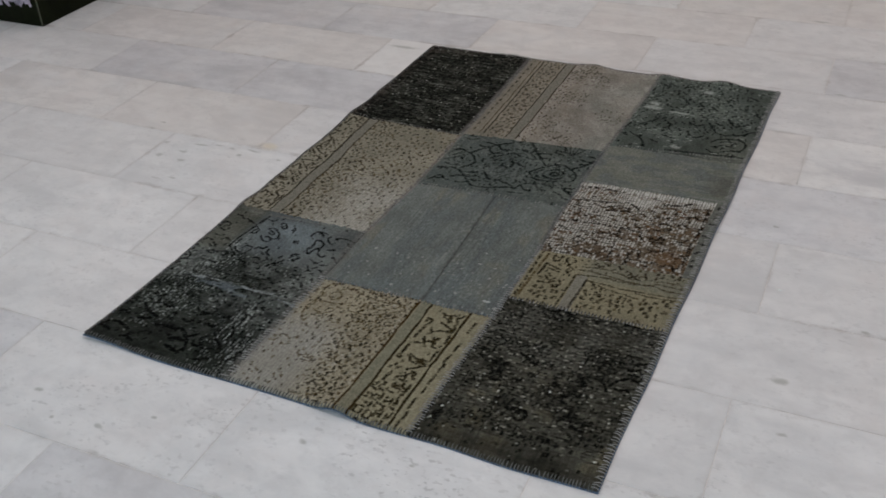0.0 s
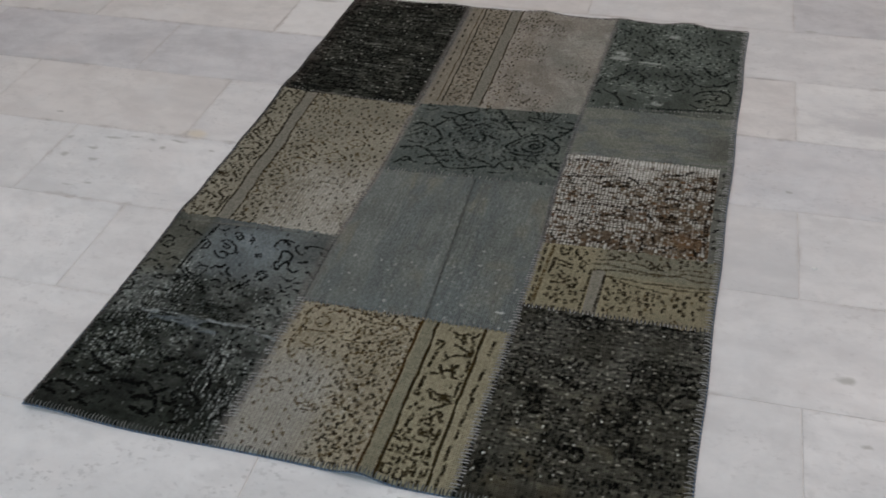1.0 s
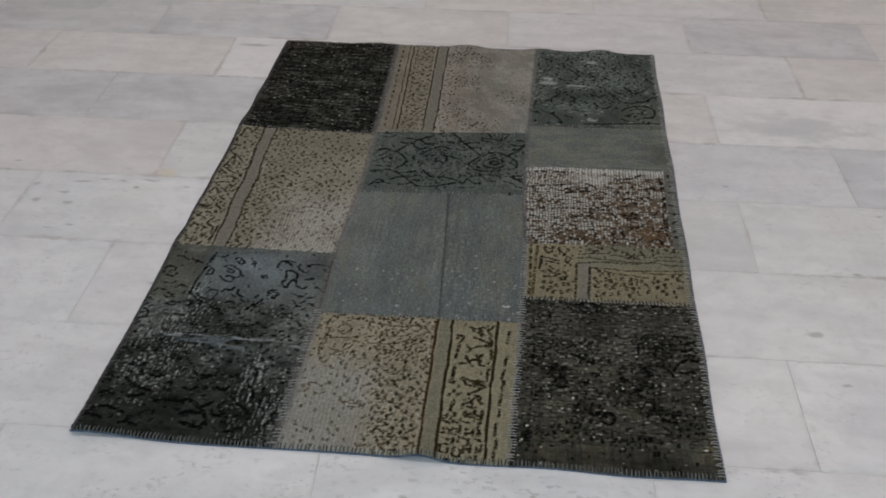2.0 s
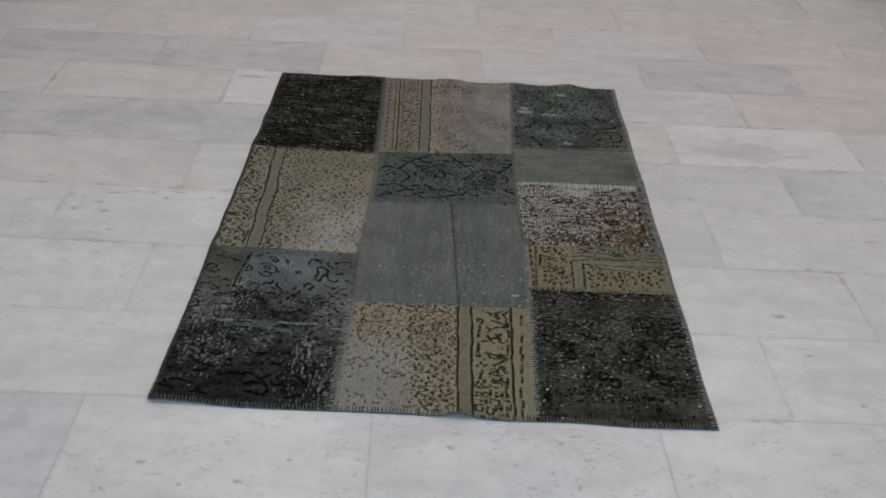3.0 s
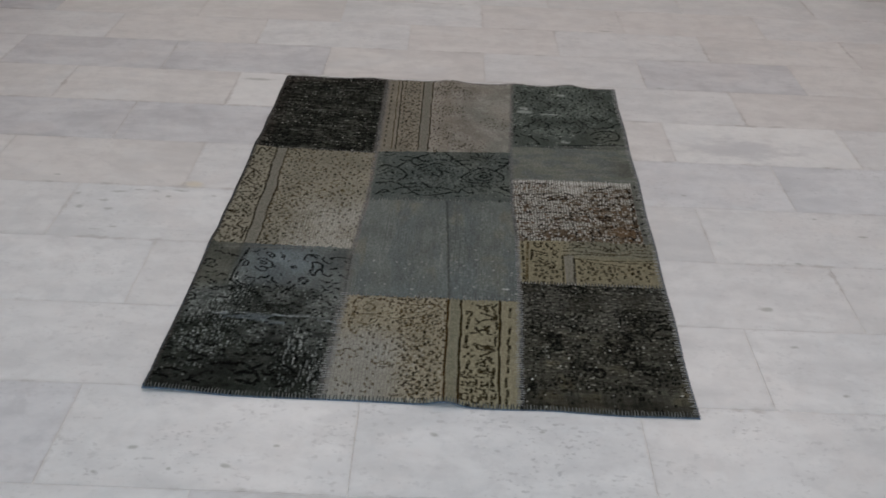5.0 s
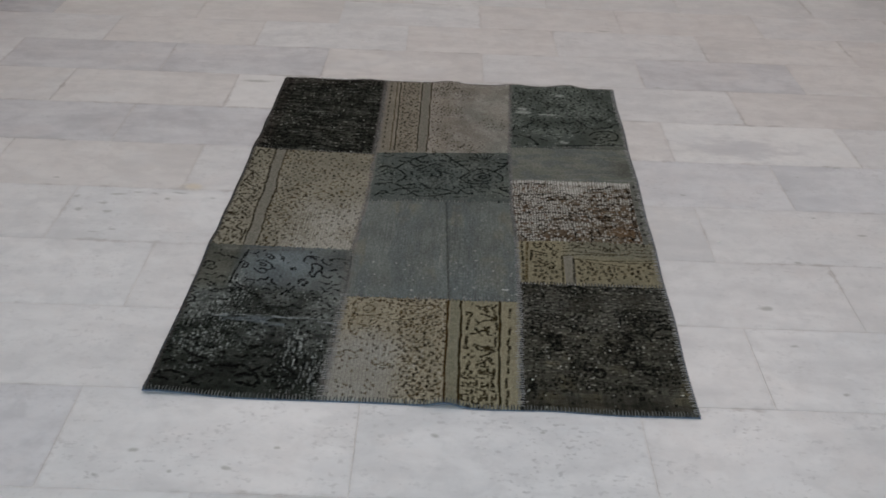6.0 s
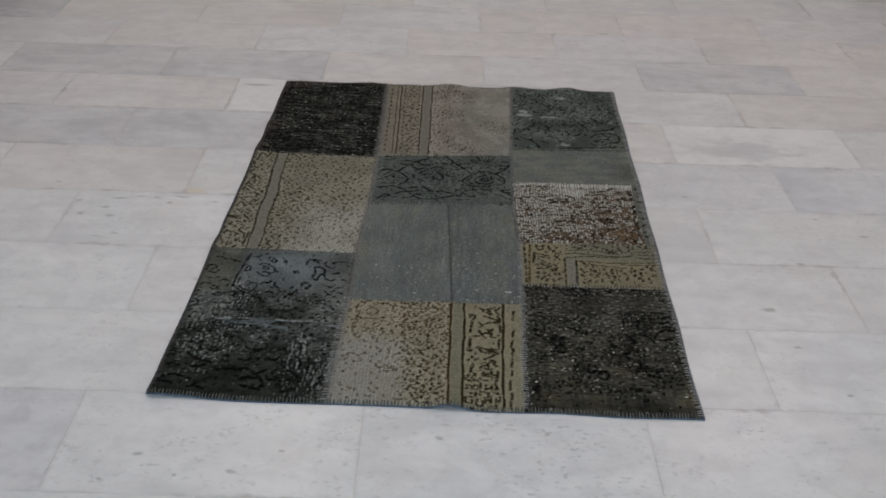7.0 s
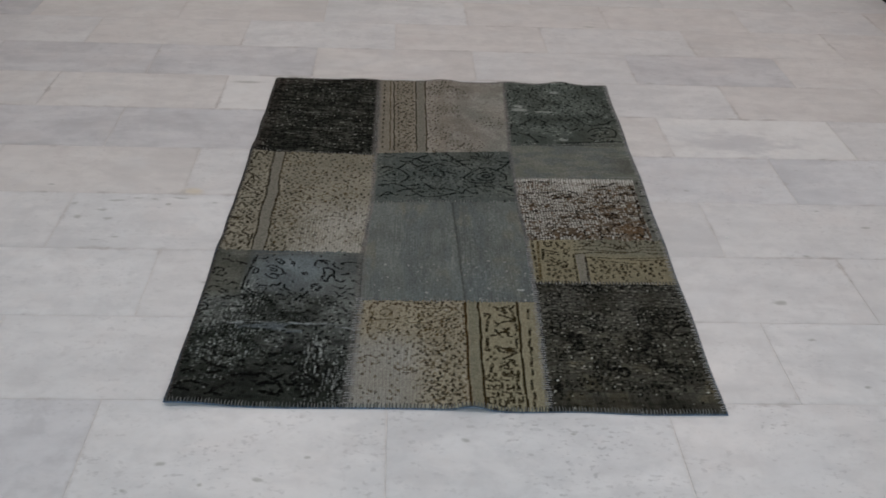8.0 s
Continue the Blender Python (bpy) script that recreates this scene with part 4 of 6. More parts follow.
for way in ([(0.458, 1.095), (0.472, 1.116), (0.487, 1.138), (0.504, 1.158), (0.516, 1.171)], [(0.516, 1.171), (0.526, 1.156), (0.538, 1.146), (0.549, 1.148)], [(0.464, 1.148), (0.480, 1.145), (0.497, 1.145)], [(0.465, 1.174), (0.489, 1.172), (0.511, 1.167)], [(0.497, 1.143), (0.509, 1.125), (0.521, 1.116), (0.534, 1.124)], [(0.518, 1.171), (0.529, 1.182), (0.544, 1.187)],):
    c.curve(way, 0.0064, INK)
for way in ([(0.407, 0.988), (0.428, 0.994), (0.449, 1.000), (0.474, 0.989), (0.494, 0.969), (0.514, 0.947), (0.534, 0.926), (0.549, 0.923), (0.584, 0.929), (0.611, 0.939), (0.637, 0.951), (0.655, 0.949)], [(0.462, 0.951), (0.481, 0.964), (0.494, 0.969)], [(0.493, 0.987), (0.508, 0.992), (0.524, 0.997)], [(0.510, 0.966), (0.529, 0.977)], [(0.520, 0.953), (0.538, 0.951)], [(0.486, 0.928), (0.504, 0.931), (0.518, 0.940)],):
    c.curve(way, 0.0064, INK)
for way in ([(0.420, 0.931), (0.428, 0.945), (0.439, 0.947), (0.449, 0.934), (0.464, 0.931)], [(0.411, 0.920), (0.420, 0.931)], [(0.429, 0.930), (0.437, 0.934)],):
    c.curve(way, 0.0060, INK)
for way in ([(0.525, 1.087), (0.537, 1.102), (0.550, 1.112), (0.568, 1.132), (0.586, 1.135), (0.604, 1.121)], [(0.606, 1.086), (0.619, 1.075), (0.630, 1.072)], [(0.529, 1.029), (0.538, 1.041), (0.546, 1.032)], [(0.542, 1.005), (0.562, 0.980), (0.581, 0.973), (0.592, 0.993), (0.606, 1.010)], [(0.536, 1.072), (0.549, 1.085), (0.564, 1.085)], [(0.563, 1.034), (0.571, 1.054), (0.590, 1.049), (0.589, 1.023), (0.573, 1.015)], [(0.582, 1.096), (0.598, 1.082), (0.600, 1.056)],):
    c.curve(way, 0.0058, INK)
for way in ([(0.393, 1.191), (0.403, 1.214), (0.417, 1.207), (0.425, 1.223), (0.440, 1.211), (0.451, 1.221), (0.468, 1.230)], [(0.409, 1.180), (0.431, 1.174), (0.446, 1.188)], [(0.415, 1.198), (0.432, 1.195)], [(0.520, 1.224), (0.537, 1.218), (0.554, 1.232), (0.573, 1.218), (0.565, 1.205), (0.544, 1.207)], [(0.591, 1.232), (0.600, 1.245), (0.613, 1.230), (0.607, 1.214), (0.593, 1.221)], [(0.613, 1.230), (0.640, 1.237)],):
    c.curve(way, 0.0060, INK)
for way in ([(0.605, 1.208), (0.621, 1.191), (0.634, 1.171), (0.651, 1.146), (0.670, 1.119), (0.686, 1.100), (0.701, 1.099)], [(0.599, 1.168), (0.613, 1.153), (0.624, 1.158), (0.628, 1.178)], [(0.637, 1.157), (0.654, 1.163), (0.678, 1.167)], [(0.623, 1.125), (0.637, 1.119), (0.650, 1.126)], [(0.658, 1.136), (0.676, 1.141)], [(0.600, 1.143), (0.616, 1.140)],):
    c.curve(way, 0.0068, INK)
for way in ([(0.677, 1.223), (0.699, 1.212), (0.721, 1.196)], [(0.686, 1.196), (0.710, 1.191), (0.733, 1.192)], [(0.716, 1.229), (0.726, 1.197)], [(0.743, 1.225), (0.740, 1.196), (0.726, 1.186)], [(0.757, 1.213), (0.745, 1.189), (0.730, 1.178)], [(0.689, 1.180), (0.713, 1.175)], [(0.697, 1.229), (0.714, 1.203)], [(0.730, 1.237), (0.732, 1.203)], [(0.762, 1.225), (0.747, 1.223)],):
    c.curve(way, 0.0045, INK)
for way in ([(0.658, 1.048), (0.669, 1.068), (0.684, 1.086), (0.700, 1.097), (0.716, 1.115), (0.735, 1.118), (0.755, 1.106), (0.775, 1.088), (0.788, 1.064), (0.783, 1.040), (0.767, 1.030)], [(0.658, 1.048), (0.673, 1.027), (0.692, 1.017), (0.711, 1.018), (0.733, 1.019), (0.750, 1.029), (0.766, 1.037)],):
    c.curve(way, 0.0052, INK)
for way in ([(0.697, 1.057), (0.708, 1.077), (0.728, 1.088), (0.748, 1.075), (0.755, 1.056), (0.744, 1.039), (0.722, 1.035), (0.704, 1.042), (0.697, 1.057)], [(0.715, 1.060), (0.725, 1.072), (0.738, 1.061), (0.729, 1.049), (0.715, 1.060)], [(0.680, 1.064), (0.690, 1.076)], [(0.763, 1.073), (0.772, 1.059)], [(0.682, 1.039), (0.694, 1.030)], [(0.712, 1.096), (0.725, 1.103)],):
    c.curve(way, 0.0060, INK)
for way in ([(0.756, 1.098), (0.771, 1.114), (0.787, 1.132), (0.803, 1.157), (0.808, 1.174)], [(0.764, 1.167), (0.786, 1.159), (0.802, 1.162)], [(0.783, 1.192), (0.802, 1.187)], [(0.773, 1.138), (0.791, 1.141)], [(0.762, 1.014), (0.775, 0.996), (0.792, 0.981), (0.808, 0.967), (0.818, 0.952)], [(0.775, 0.996), (0.793, 1.001), (0.813, 1.002)], [(0.789, 0.983), (0.805, 0.986)],):
    c.curve(way, 0.0068, INK)
for way in ([(0.655, 0.949), (0.657, 0.966), (0.671, 0.983), (0.694, 0.992), (0.715, 0.998), (0.741, 0.995), (0.762, 1.014)], [(0.667, 0.968), (0.683, 0.953), (0.698, 0.956)], [(0.600, 0.974), (0.622, 0.968), (0.645, 0.957)], [(0.642, 0.927), (0.663, 0.928), (0.684, 0.934)], [(0.755, 0.970), (0.778, 0.962), (0.795, 0.945), (0.813, 0.948)], [(0.701, 0.991), (0.712, 0.973), (0.727, 0.968)], [(0.646, 0.994), (0.659, 0.984)],):
    c.curve(way, 0.0045, INK)
for u, v in ((0.803, 1.124), (0.646, 1.156), (0.466, 1.149), (0.523, 1.116), (0.428, 0.913), (0.725, 1.061), (0.571, 1.067), (0.415, 1.042), (0.451, 1.016), (0.536, 0.951), (0.698, 0.956), (0.802, 1.187), (0.678, 1.167),):
    c.dot(u, v, 0.0065, INK, 0.95, 0.006, 1.3 + 7 * u % 0.6)
c.specks(60, np.ones_like(GU), [INK], 0.004, 0.008, 0.8, None, 0.02)
c.specks(90, np.ones_like(GU), [(0.22, 0.23, 0.215)], 0.0024, 0.005, 0.6, None, 0.012)
c.lay((0.13, 0.14, 0.13), 0.35 * step(cloud(0.03, 0.03, 83), 0.55, 0.8))

# two plain grey-blue pieces
for name, tone in (("M3", (0.139, 0.148, 0.139)), ("M5", (0.123, 0.132, 0.124))):
    c = Cloth(name, tone)
    c.gain(0.84 + 0.32 * mid)
    c.lay((0.165, 0.152, 0.118), 0.55 * step(mid, 0.45, 0.75) * step(cloud(0.05, 0.22, 61), 0.45, 0.75))
    c.lay((0.106, 0.120, 0.122), 0.5 * step(cloud(0.04, 0.16, 62), 0.5, 0.75))
    c.lay((0.125, 0.143, 0.146), 0.5 * step(0.65 - GV, 0, 0.2) * step(big, 0.35, 0.7))
    c.gain(0.9 + 0.2 * along)
    c.ribs(0.0068, 0.42 * step(cloud(0.07, 0.12, 63), 0.45, 0.75), 0.84, (0.23, 0.235, 0.225), 0.3)
    c.lattice(0.0136, 0.012, 0.28 * step(cloud(0.04, 0.25, 64), 0.5, 0.72), (0.27, 0.275, 0.255), 0.2, 9)
    c.specks(900, step(along, 0.35, 0.75) * step(0.85 - GV, 0, 0.3), [(0.26, 0.265, 0.25)], 0.0018, 0.014, 0.3, lambda u, v: 1.57, 0.009)
    c.specks(700, step(along, 0.3, 0.7), [(0.06, 0.065, 0.062)], 0.0022, 0.014, 0.3, lambda u, v: 1.57, 0.010)
    c.specks(36 if name == "M5" else 16, step(0.7 - GV, 0, 0.2), [(0.33, 0.33, 0.31)], 0.004, 0.003, 0.7)
c.dot(0.79, 0.45, 0.006, (0.5, 0.5, 0.48), 0.9, 0.01, 0.0)

# beige patch with the wide border at the front
c = Cloth("M4", (0.250, 0.219, 0.162))
grey = step(0.60 - GU, 0, 0.12) * step(0.29 - GV + 0.06 * (mid - 0.5), 0, 0.12)
c.lay((0.262, 0.243, 0.210), 0.85 * grey)
c.gain(0.88 + 0.24 * mid)
c.worn(0.5 * grey)
c.ribs(0.0076, 0.6 * np.clip(0.15 + grey, 0, 1) * (GU < 0.643) * (0.5 + 0.5 * mid), 0.75, (0.35, 0.335, 0.30), 0.35)
c.lay((0.222, 0.216, 0.200), 0.6 * step(0.56 - GU, 0, 0.08) * step(0.30 - GV, 0, 0.12) * (0.4 + 0.6 * mid))


def m4(u):
    return lambda v: u


c.specks(700, step(GU, 0.52, 0.60) * (GU < 0.643), [UMBER, OCHRE, UMBER, (0.30, 0.28, 0.24)], 0.0044, 0.005, 0.95, lambda u, v: 0.9 if u < 0.615 else 2.2, 0.0090, True)
c.specks(900, step(GV, 0.22, 0.33) * (GU < 0.645), [OCHRE, UMBER], 0.0036, 0.006, 0.95, None, 0.014)
c.specks(420, step(mid, 0.3, 0.6) * (GU < 0.6), [OCHRE, OCHRE, UMBER], 0.0040, 0.004, 0.95, None, 0.0122)
for way in ([(0.437, 0.339), (0.443, 0.355), (0.459, 0.356), (0.468, 0.343), (0.461, 0.329), (0.447, 0.328), (0.437, 0.339)], [(0.413, 0.333), (0.415, 0.363), (0.426, 0.383), (0.446, 0.393)], [(0.450, 0.363), (0.469, 0.378), (0.493, 0.376), (0.520, 0.367), (0.557, 0.363), (0.587, 0.360)], [(0.469, 0.396), (0.501, 0.392), (0.539, 0.382), (0.579, 0.369)], [(0.522, 0.382), (0.553, 0.378), (0.591, 0.365), (0.620, 0.367)], [(0.423, 0.293), (0.419, 0.317), (0.424, 0.335)],):
    c.curve(way, 0.0030, OCHRE, 0.75)
for way in ([(0.417, 0.305), (0.443, 0.314), (0.471, 0.316), (0.492, 0.322)], [(0.499, 0.318), (0.525, 0.327), (0.566, 0.329), (0.598, 0.339)], [(0.515, 0.303), (0.561, 0.304), (0.596, 0.323), (0.625, 0.347)], [(0.537, 0.268), (0.568, 0.278), (0.597, 0.299), (0.626, 0.321)], [(0.586, 0.254), (0.603, 0.273), (0.632, 0.291)], [(0.432, 0.231), (0.417, 0.252), (0.410, 0.277), (0.414, 0.298)], [(0.432, 0.279), (0.452, 0.270), (0.467, 0.276), (0.479, 0.291)],):
    c.curve(way, 0.0030, OCHRE, 0.75)
for way in ([(0.407, 0.168), (0.417, 0.175), (0.429, 0.172), (0.441, 0.163)], [(0.425, 0.150), (0.440, 0.143), (0.450, 0.150)], [(0.485, 0.127), (0.498, 0.125), (0.512, 0.121), (0.517, 0.130)], [(0.500, 0.114), (0.516, 0.113)], [(0.540, 0.151), (0.553, 0.160), (0.569, 0.153), (0.565, 0.139), (0.550, 0.139)],):
    c.curve(way, 0.0030, OCHRE, 0.75)
for u, v in ((0.424, 0.381), (0.441, 0.390), (0.475, 0.379), (0.494, 0.372), (0.505, 0.396), (0.547, 0.391), (0.532, 0.332), (0.543, 0.334), (0.558, 0.337), (0.543, 0.293), (0.552, 0.287), (0.567, 0.274), (0.580, 0.276), (0.587, 0.290), (0.537, 0.268), (0.538, 0.245), (0.399, 0.347), (0.416, 0.311), (0.416, 0.275), (0.414, 0.259), (0.422, 0.245), (0.433, 0.239), (0.449, 0.269), (0.463, 0.288), (0.485, 0.270), (0.509, 0.256), (0.499, 0.325), (0.482, 0.317), (0.465, 0.335), (0.401, 0.401),):
    c.dot(u, v, 0.0052, OCHRE, 0.95, 0.006, 1.3 + 7 * u % 0.6)
for u, v in ((0.562, 0.219), (0.573, 0.214), (0.577, 0.226), (0.594, 0.224), (0.605, 0.213), (0.597, 0.204), (0.571, 0.196), (0.567, 0.184), (0.584, 0.180), (0.597, 0.172), (0.610, 0.164), (0.588, 0.159), (0.598, 0.150), (0.618, 0.172), (0.628, 0.156), (0.585, 0.139), (0.616, 0.140), (0.552, 0.181), (0.540, 0.193), (0.549, 0.209),):
    c.dot(u, v, 0.0056, UMBER, 0.95, 0.006, 1.3 + 7 * u % 0.6)
for u, v in ((0.547, 0.112), (0.556, 0.100), (0.552, 0.087), (0.566, 0.083), (0.579, 0.091), (0.579, 0.073), (0.568, 0.062), (0.578, 0.054), (0.582, 0.115), (0.591, 0.100), (0.592, 0.063), (0.593, 0.045), (0.581, 0.036), (0.590, 0.026), (0.603, 0.037), (0.610, 0.054), (0.570, 0.029), (0.581, 0.013), (0.609, 0.024), (0.603, 0.011), (0.612, 0.072), (0.611, 0.091), (0.614, 0.111), (0.627, 0.100), (0.628, 0.075), (0.625, 0.056), (0.622, 0.038), (0.631, 0.022),):
    c.dot(u, v, 0.0052, UMBER, 0.95, 0.006, 1.3 + 7 * u % 0.6)
for u, v in ((0.412, 0.169), (0.426, 0.174), (0.408, 0.151), (0.430, 0.141), (0.444, 0.155), (0.483, 0.133), (0.499, 0.132), (0.510, 0.129), (0.521, 0.127), (0.427, 0.116), (0.410, 0.106), (0.439, 0.098), (0.474, 0.101), (0.492, 0.121), (0.489, 0.088), (0.476, 0.067), (0.473, 0.048), (0.485, 0.056), (0.427, 0.052), (0.409, 0.061), (0.492, 0.051), (0.485, 0.038), (0.452, 0.176), (0.507, 0.187),):
    c.dot(u, v, 0.0046, OCHRE, 0.95, 0.006, 1.3 + 7 * u % 0.6)
c.specks(1000, 0.06 + step(mid, 0.35, 0.6) * (0.12 + 0.88 * step(GU + 0.5 * GV, 0.50, 0.62)), [(0.075, 0.052, 0.026), UMBER, UMBER], 0.0042, 0.006, 0.92, None, 0.0110)
c.specks(420, (GU > 0.53) * (GU < 0.645), [UMBER, UMBER, OCHRE], 0.0050, 0.003, 0.95, lambda u, v: 0.9 if u < 0.615 else 2.2, 0.0095, True)
c.lay((0.225, 0.200, 0.138), 1.0 * (GU > 0.646))
c.strip(m4(0.651), m4(0.677), (0.185, 0.172, 0.125))
c.line(0.646, 0.395, 0.648, 0.0, 0.0046, (0.075, 0.050, 0.016))
c.line(0.679, 0.395, 0.680, 0.0, 0.0050, (0.055, 0.040, 0.015))
c.line(0.774, 0.400, 0.770, 0.0, 0.0050, (0.058, 0.042, 0.015))
GLYPH = (0.042, 0.032, 0.014)
for way in ([(0.715, 0.375), (0.730, 0.369), (0.743, 0.375), (0.758, 0.370), (0.767, 0.383)], [(0.738, 0.369), (0.741, 0.347)], [(0.754, 0.365), (0.763, 0.347)], [(0.732, 0.356), (0.743, 0.365)], [(0.728, 0.340), (0.745, 0.333), (0.761, 0.327)], [(0.719, 0.304), (0.737, 0.312), (0.756, 0.316)], [(0.714, 0.316), (0.722, 0.300)], [(0.692, 0.346), (0.705, 0.342), (0.701, 0.326)], [(0.758, 0.341), (0.765, 0.329)],):
    c.curve(way, 0.0052, GLYPH)
for way in ([(0.699, 0.319), (0.697, 0.299), (0.694, 0.274)], [(0.765, 0.306), (0.766, 0.277)], [(0.694, 0.251), (0.693, 0.226), (0.691, 0.201)], [(0.764, 0.252), (0.762, 0.210)], [(0.703, 0.151), (0.700, 0.137), (0.698, 0.121)], [(0.760, 0.127), (0.757, 0.104), (0.753, 0.082)], [(0.756, 0.078), (0.754, 0.063)],):
    c.curve(way, 0.006, GLYPH)
for way in ([(0.714, 0.281), (0.724, 0.259)], [(0.721, 0.268), (0.734, 0.272), (0.745, 0.271)], [(0.734, 0.284), (0.744, 0.260)], [(0.704, 0.256), (0.716, 0.261)], [(0.743, 0.257), (0.756, 0.255)], [(0.743, 0.282), (0.749, 0.289)],):
    c.curve(way, 0.0056, GLYPH)
for way in ([(0.716, 0.216), (0.730, 0.209), (0.744, 0.206)], [(0.717, 0.212), (0.723, 0.200), (0.737, 0.194)], [(0.728, 0.170), (0.740, 0.178), (0.759, 0.193)], [(0.732, 0.160), (0.739, 0.143)], [(0.737, 0.152), (0.746, 0.168), (0.755, 0.162)], [(0.743, 0.168), (0.757, 0.147)], [(0.729, 0.138), (0.746, 0.136)], [(0.720, 0.143), (0.729, 0.149)],):
    c.curve(way, 0.0052, GLYPH)
for way in ([(0.689, 0.076), (0.700, 0.073), (0.699, 0.062)], [(0.707, 0.080), (0.706, 0.064), (0.716, 0.064)], [(0.720, 0.085), (0.721, 0.068)], [(0.733, 0.081), (0.732, 0.065), (0.742, 0.073)], [(0.745, 0.080), (0.745, 0.064)], [(0.692, 0.050), (0.702, 0.048)], [(0.709, 0.053), (0.708, 0.038)], [(0.720, 0.057), (0.732, 0.054)], [(0.738, 0.055), (0.737, 0.039)], [(0.748, 0.055), (0.760, 0.052)], [(0.684, 0.095), (0.696, 0.092)], [(0.704, 0.096), (0.716, 0.093)], [(0.722, 0.098), (0.735, 0.096)],):
    c.curve(way, 0.0048, GLYPH)
for way in ([(0.686, 0.032), (0.699, 0.035), (0.700, 0.017), (0.688, 0.016), (0.686, 0.032)], [(0.712, 0.032), (0.711, 0.012), (0.724, 0.011), (0.723, 0.027)], [(0.731, 0.038), (0.730, 0.019)], [(0.730, 0.028), (0.744, 0.028)], [(0.743, 0.040), (0.742, 0.021)], [(0.754, 0.035), (0.754, 0.007)], [(0.697, 0.002), (0.709, 0.002)], [(0.722, 0.002), (0.734, 0.002)], [(0.741, 0.012), (0.750, 0.004)], [(0.762, 0.043), (0.760, 0.024)],):
    c.curve(way, 0.0046, GLYPH)
for way in ([(0.799, 0.364), (0.797, 0.329)], [(0.799, 0.289), (0.796, 0.261)], [(0.794, 0.246), (0.791, 0.220)], [(0.795, 0.214), (0.794, 0.188)], [(0.794, 0.178), (0.792, 0.147)], [(0.792, 0.135), (0.791, 0.117)], [(0.787, 0.099), (0.785, 0.069)], [(0.790, 0.056), (0.789, 0.035)], [(0.786, 0.026), (0.786, 0.006)],):
    c.curve(way, 0.0056, UMBER)
for u, v in ((0.757, 0.315), (0.762, 0.322), (0.746, 0.206), (0.753, 0.203), (0.750, 0.195), (0.741, 0.199), (0.736, 0.116), (0.728, 0.118), (0.744, 0.115), (0.742, 0.353), (0.744, 0.271),):
    c.dot(u, v, 0.0095, GLYPH, 0.95, 0.006, 1.3 + 7 * u % 0.6)
for u, v in ((0.697, 0.201), (0.708, 0.190), (0.700, 0.178), (0.692, 0.166), (0.707, 0.168), (0.723, 0.156), (0.719, 0.134), (0.693, 0.112), (0.702, 0.106), (0.707, 0.115), (0.707, 0.095), (0.746, 0.127), (0.752, 0.112), (0.689, 0.106), (0.758, 0.358), (0.725, 0.366), (0.689, 0.064), (0.715, 0.074),):
    c.dot(u, v, 0.0058, GLYPH, 0.95, 0.006, 1.3 + 7 * u % 0.6)
c.specks(60, (GU > 0.688) * (GU < 0.762), [GLYPH], 0.0050, 0.004, 0.9, None, 0.02)

# dark teal patch with dense scribbled ornament
c = Cloth("R1", (0.078, 0.088, 0.078))
c.lay((0.10, 0.105, 0.088), 0.7 * step(GU, 1.0, 1.15) * step(1.5 - GV, 0, 0.12))
c.gain(0.7 + 0.6 * mid)
c.specks(1500, step(small, 0.25, 0.55) * step(1.25 - GU - 0.4 * step(1.45 - GV, 0, 0.1), 0.0, 0.2), [INK], 0.0052, 0.009, 0.95, None, 0.0105)
for way in ([(1.047, 1.515), (1.064, 1.488), (1.080, 1.458), (1.103, 1.449), (1.133, 1.457), (1.155, 1.467), (1.173, 1.490), (1.194, 1.499)], [(1.063, 1.524), (1.082, 1.507)],):
    c.curve(way, 0.0062, INK)
for way in ([(1.081, 1.397), (1.099, 1.419), (1.126, 1.430), (1.155, 1.429), (1.175, 1.410), (1.174, 1.376), (1.156, 1.360)], [(1.091, 1.367), (1.119, 1.385), (1.150, 1.378)], [(1.079, 1.347), (1.105, 1.333), (1.141, 1.358), (1.169, 1.360)], [(1.103, 1.401), (1.126, 1.411), (1.150, 1.406)], [(1.096, 1.556), (1.112, 1.525), (1.132, 1.515), (1.158, 1.539)],):
    c.curve(way, 0.0056, INK)
for way in ([(0.993, 1.635), (1.010, 1.610), (0.998, 1.581)], [(1.032, 1.624), (1.055, 1.600)], [(1.067, 1.678), (1.079, 1.704)], [(0.922, 1.664), (0.947, 1.646), (0.963, 1.620)], [(0.923, 1.491), (0.943, 1.464), (0.932, 1.436)], [(0.858, 1.440), (0.884, 1.468), (0.900, 1.491)], [(0.846, 1.379), (0.874, 1.361), (0.896, 1.336), (0.910, 1.307)], [(0.817, 1.371), (0.844, 1.359)], [(0.831, 1.442), (0.822, 1.401)], [(0.940, 1.392), (0.976, 1.382)], [(0.846, 1.631), (0.868, 1.656)], [(0.914, 1.355), (0.936, 1.343)],):
    c.curve(way, 0.0056, INK)
for way in ([(0.993, 1.499), (1.017, 1.483), (1.035, 1.499)], [(1.004, 1.429), (1.028, 1.407), (1.050, 1.424)], [(0.870, 1.564), (0.895, 1.555)], [(0.898, 1.593), (0.918, 1.582)], [(0.951, 1.560), (0.973, 1.580)], [(0.978, 1.697), (1.002, 1.715)], [(0.843, 1.739), (0.869, 1.725)], [(0.919, 1.732), (0.943, 1.750)], [(1.015, 1.553), (1.039, 1.540)], [(1.129, 1.726), (1.153, 1.708)], [(1.115, 1.637), (1.138, 1.623)], [(1.162, 1.610), (1.182, 1.596)],):
    c.curve(way, 0.0056, INK)
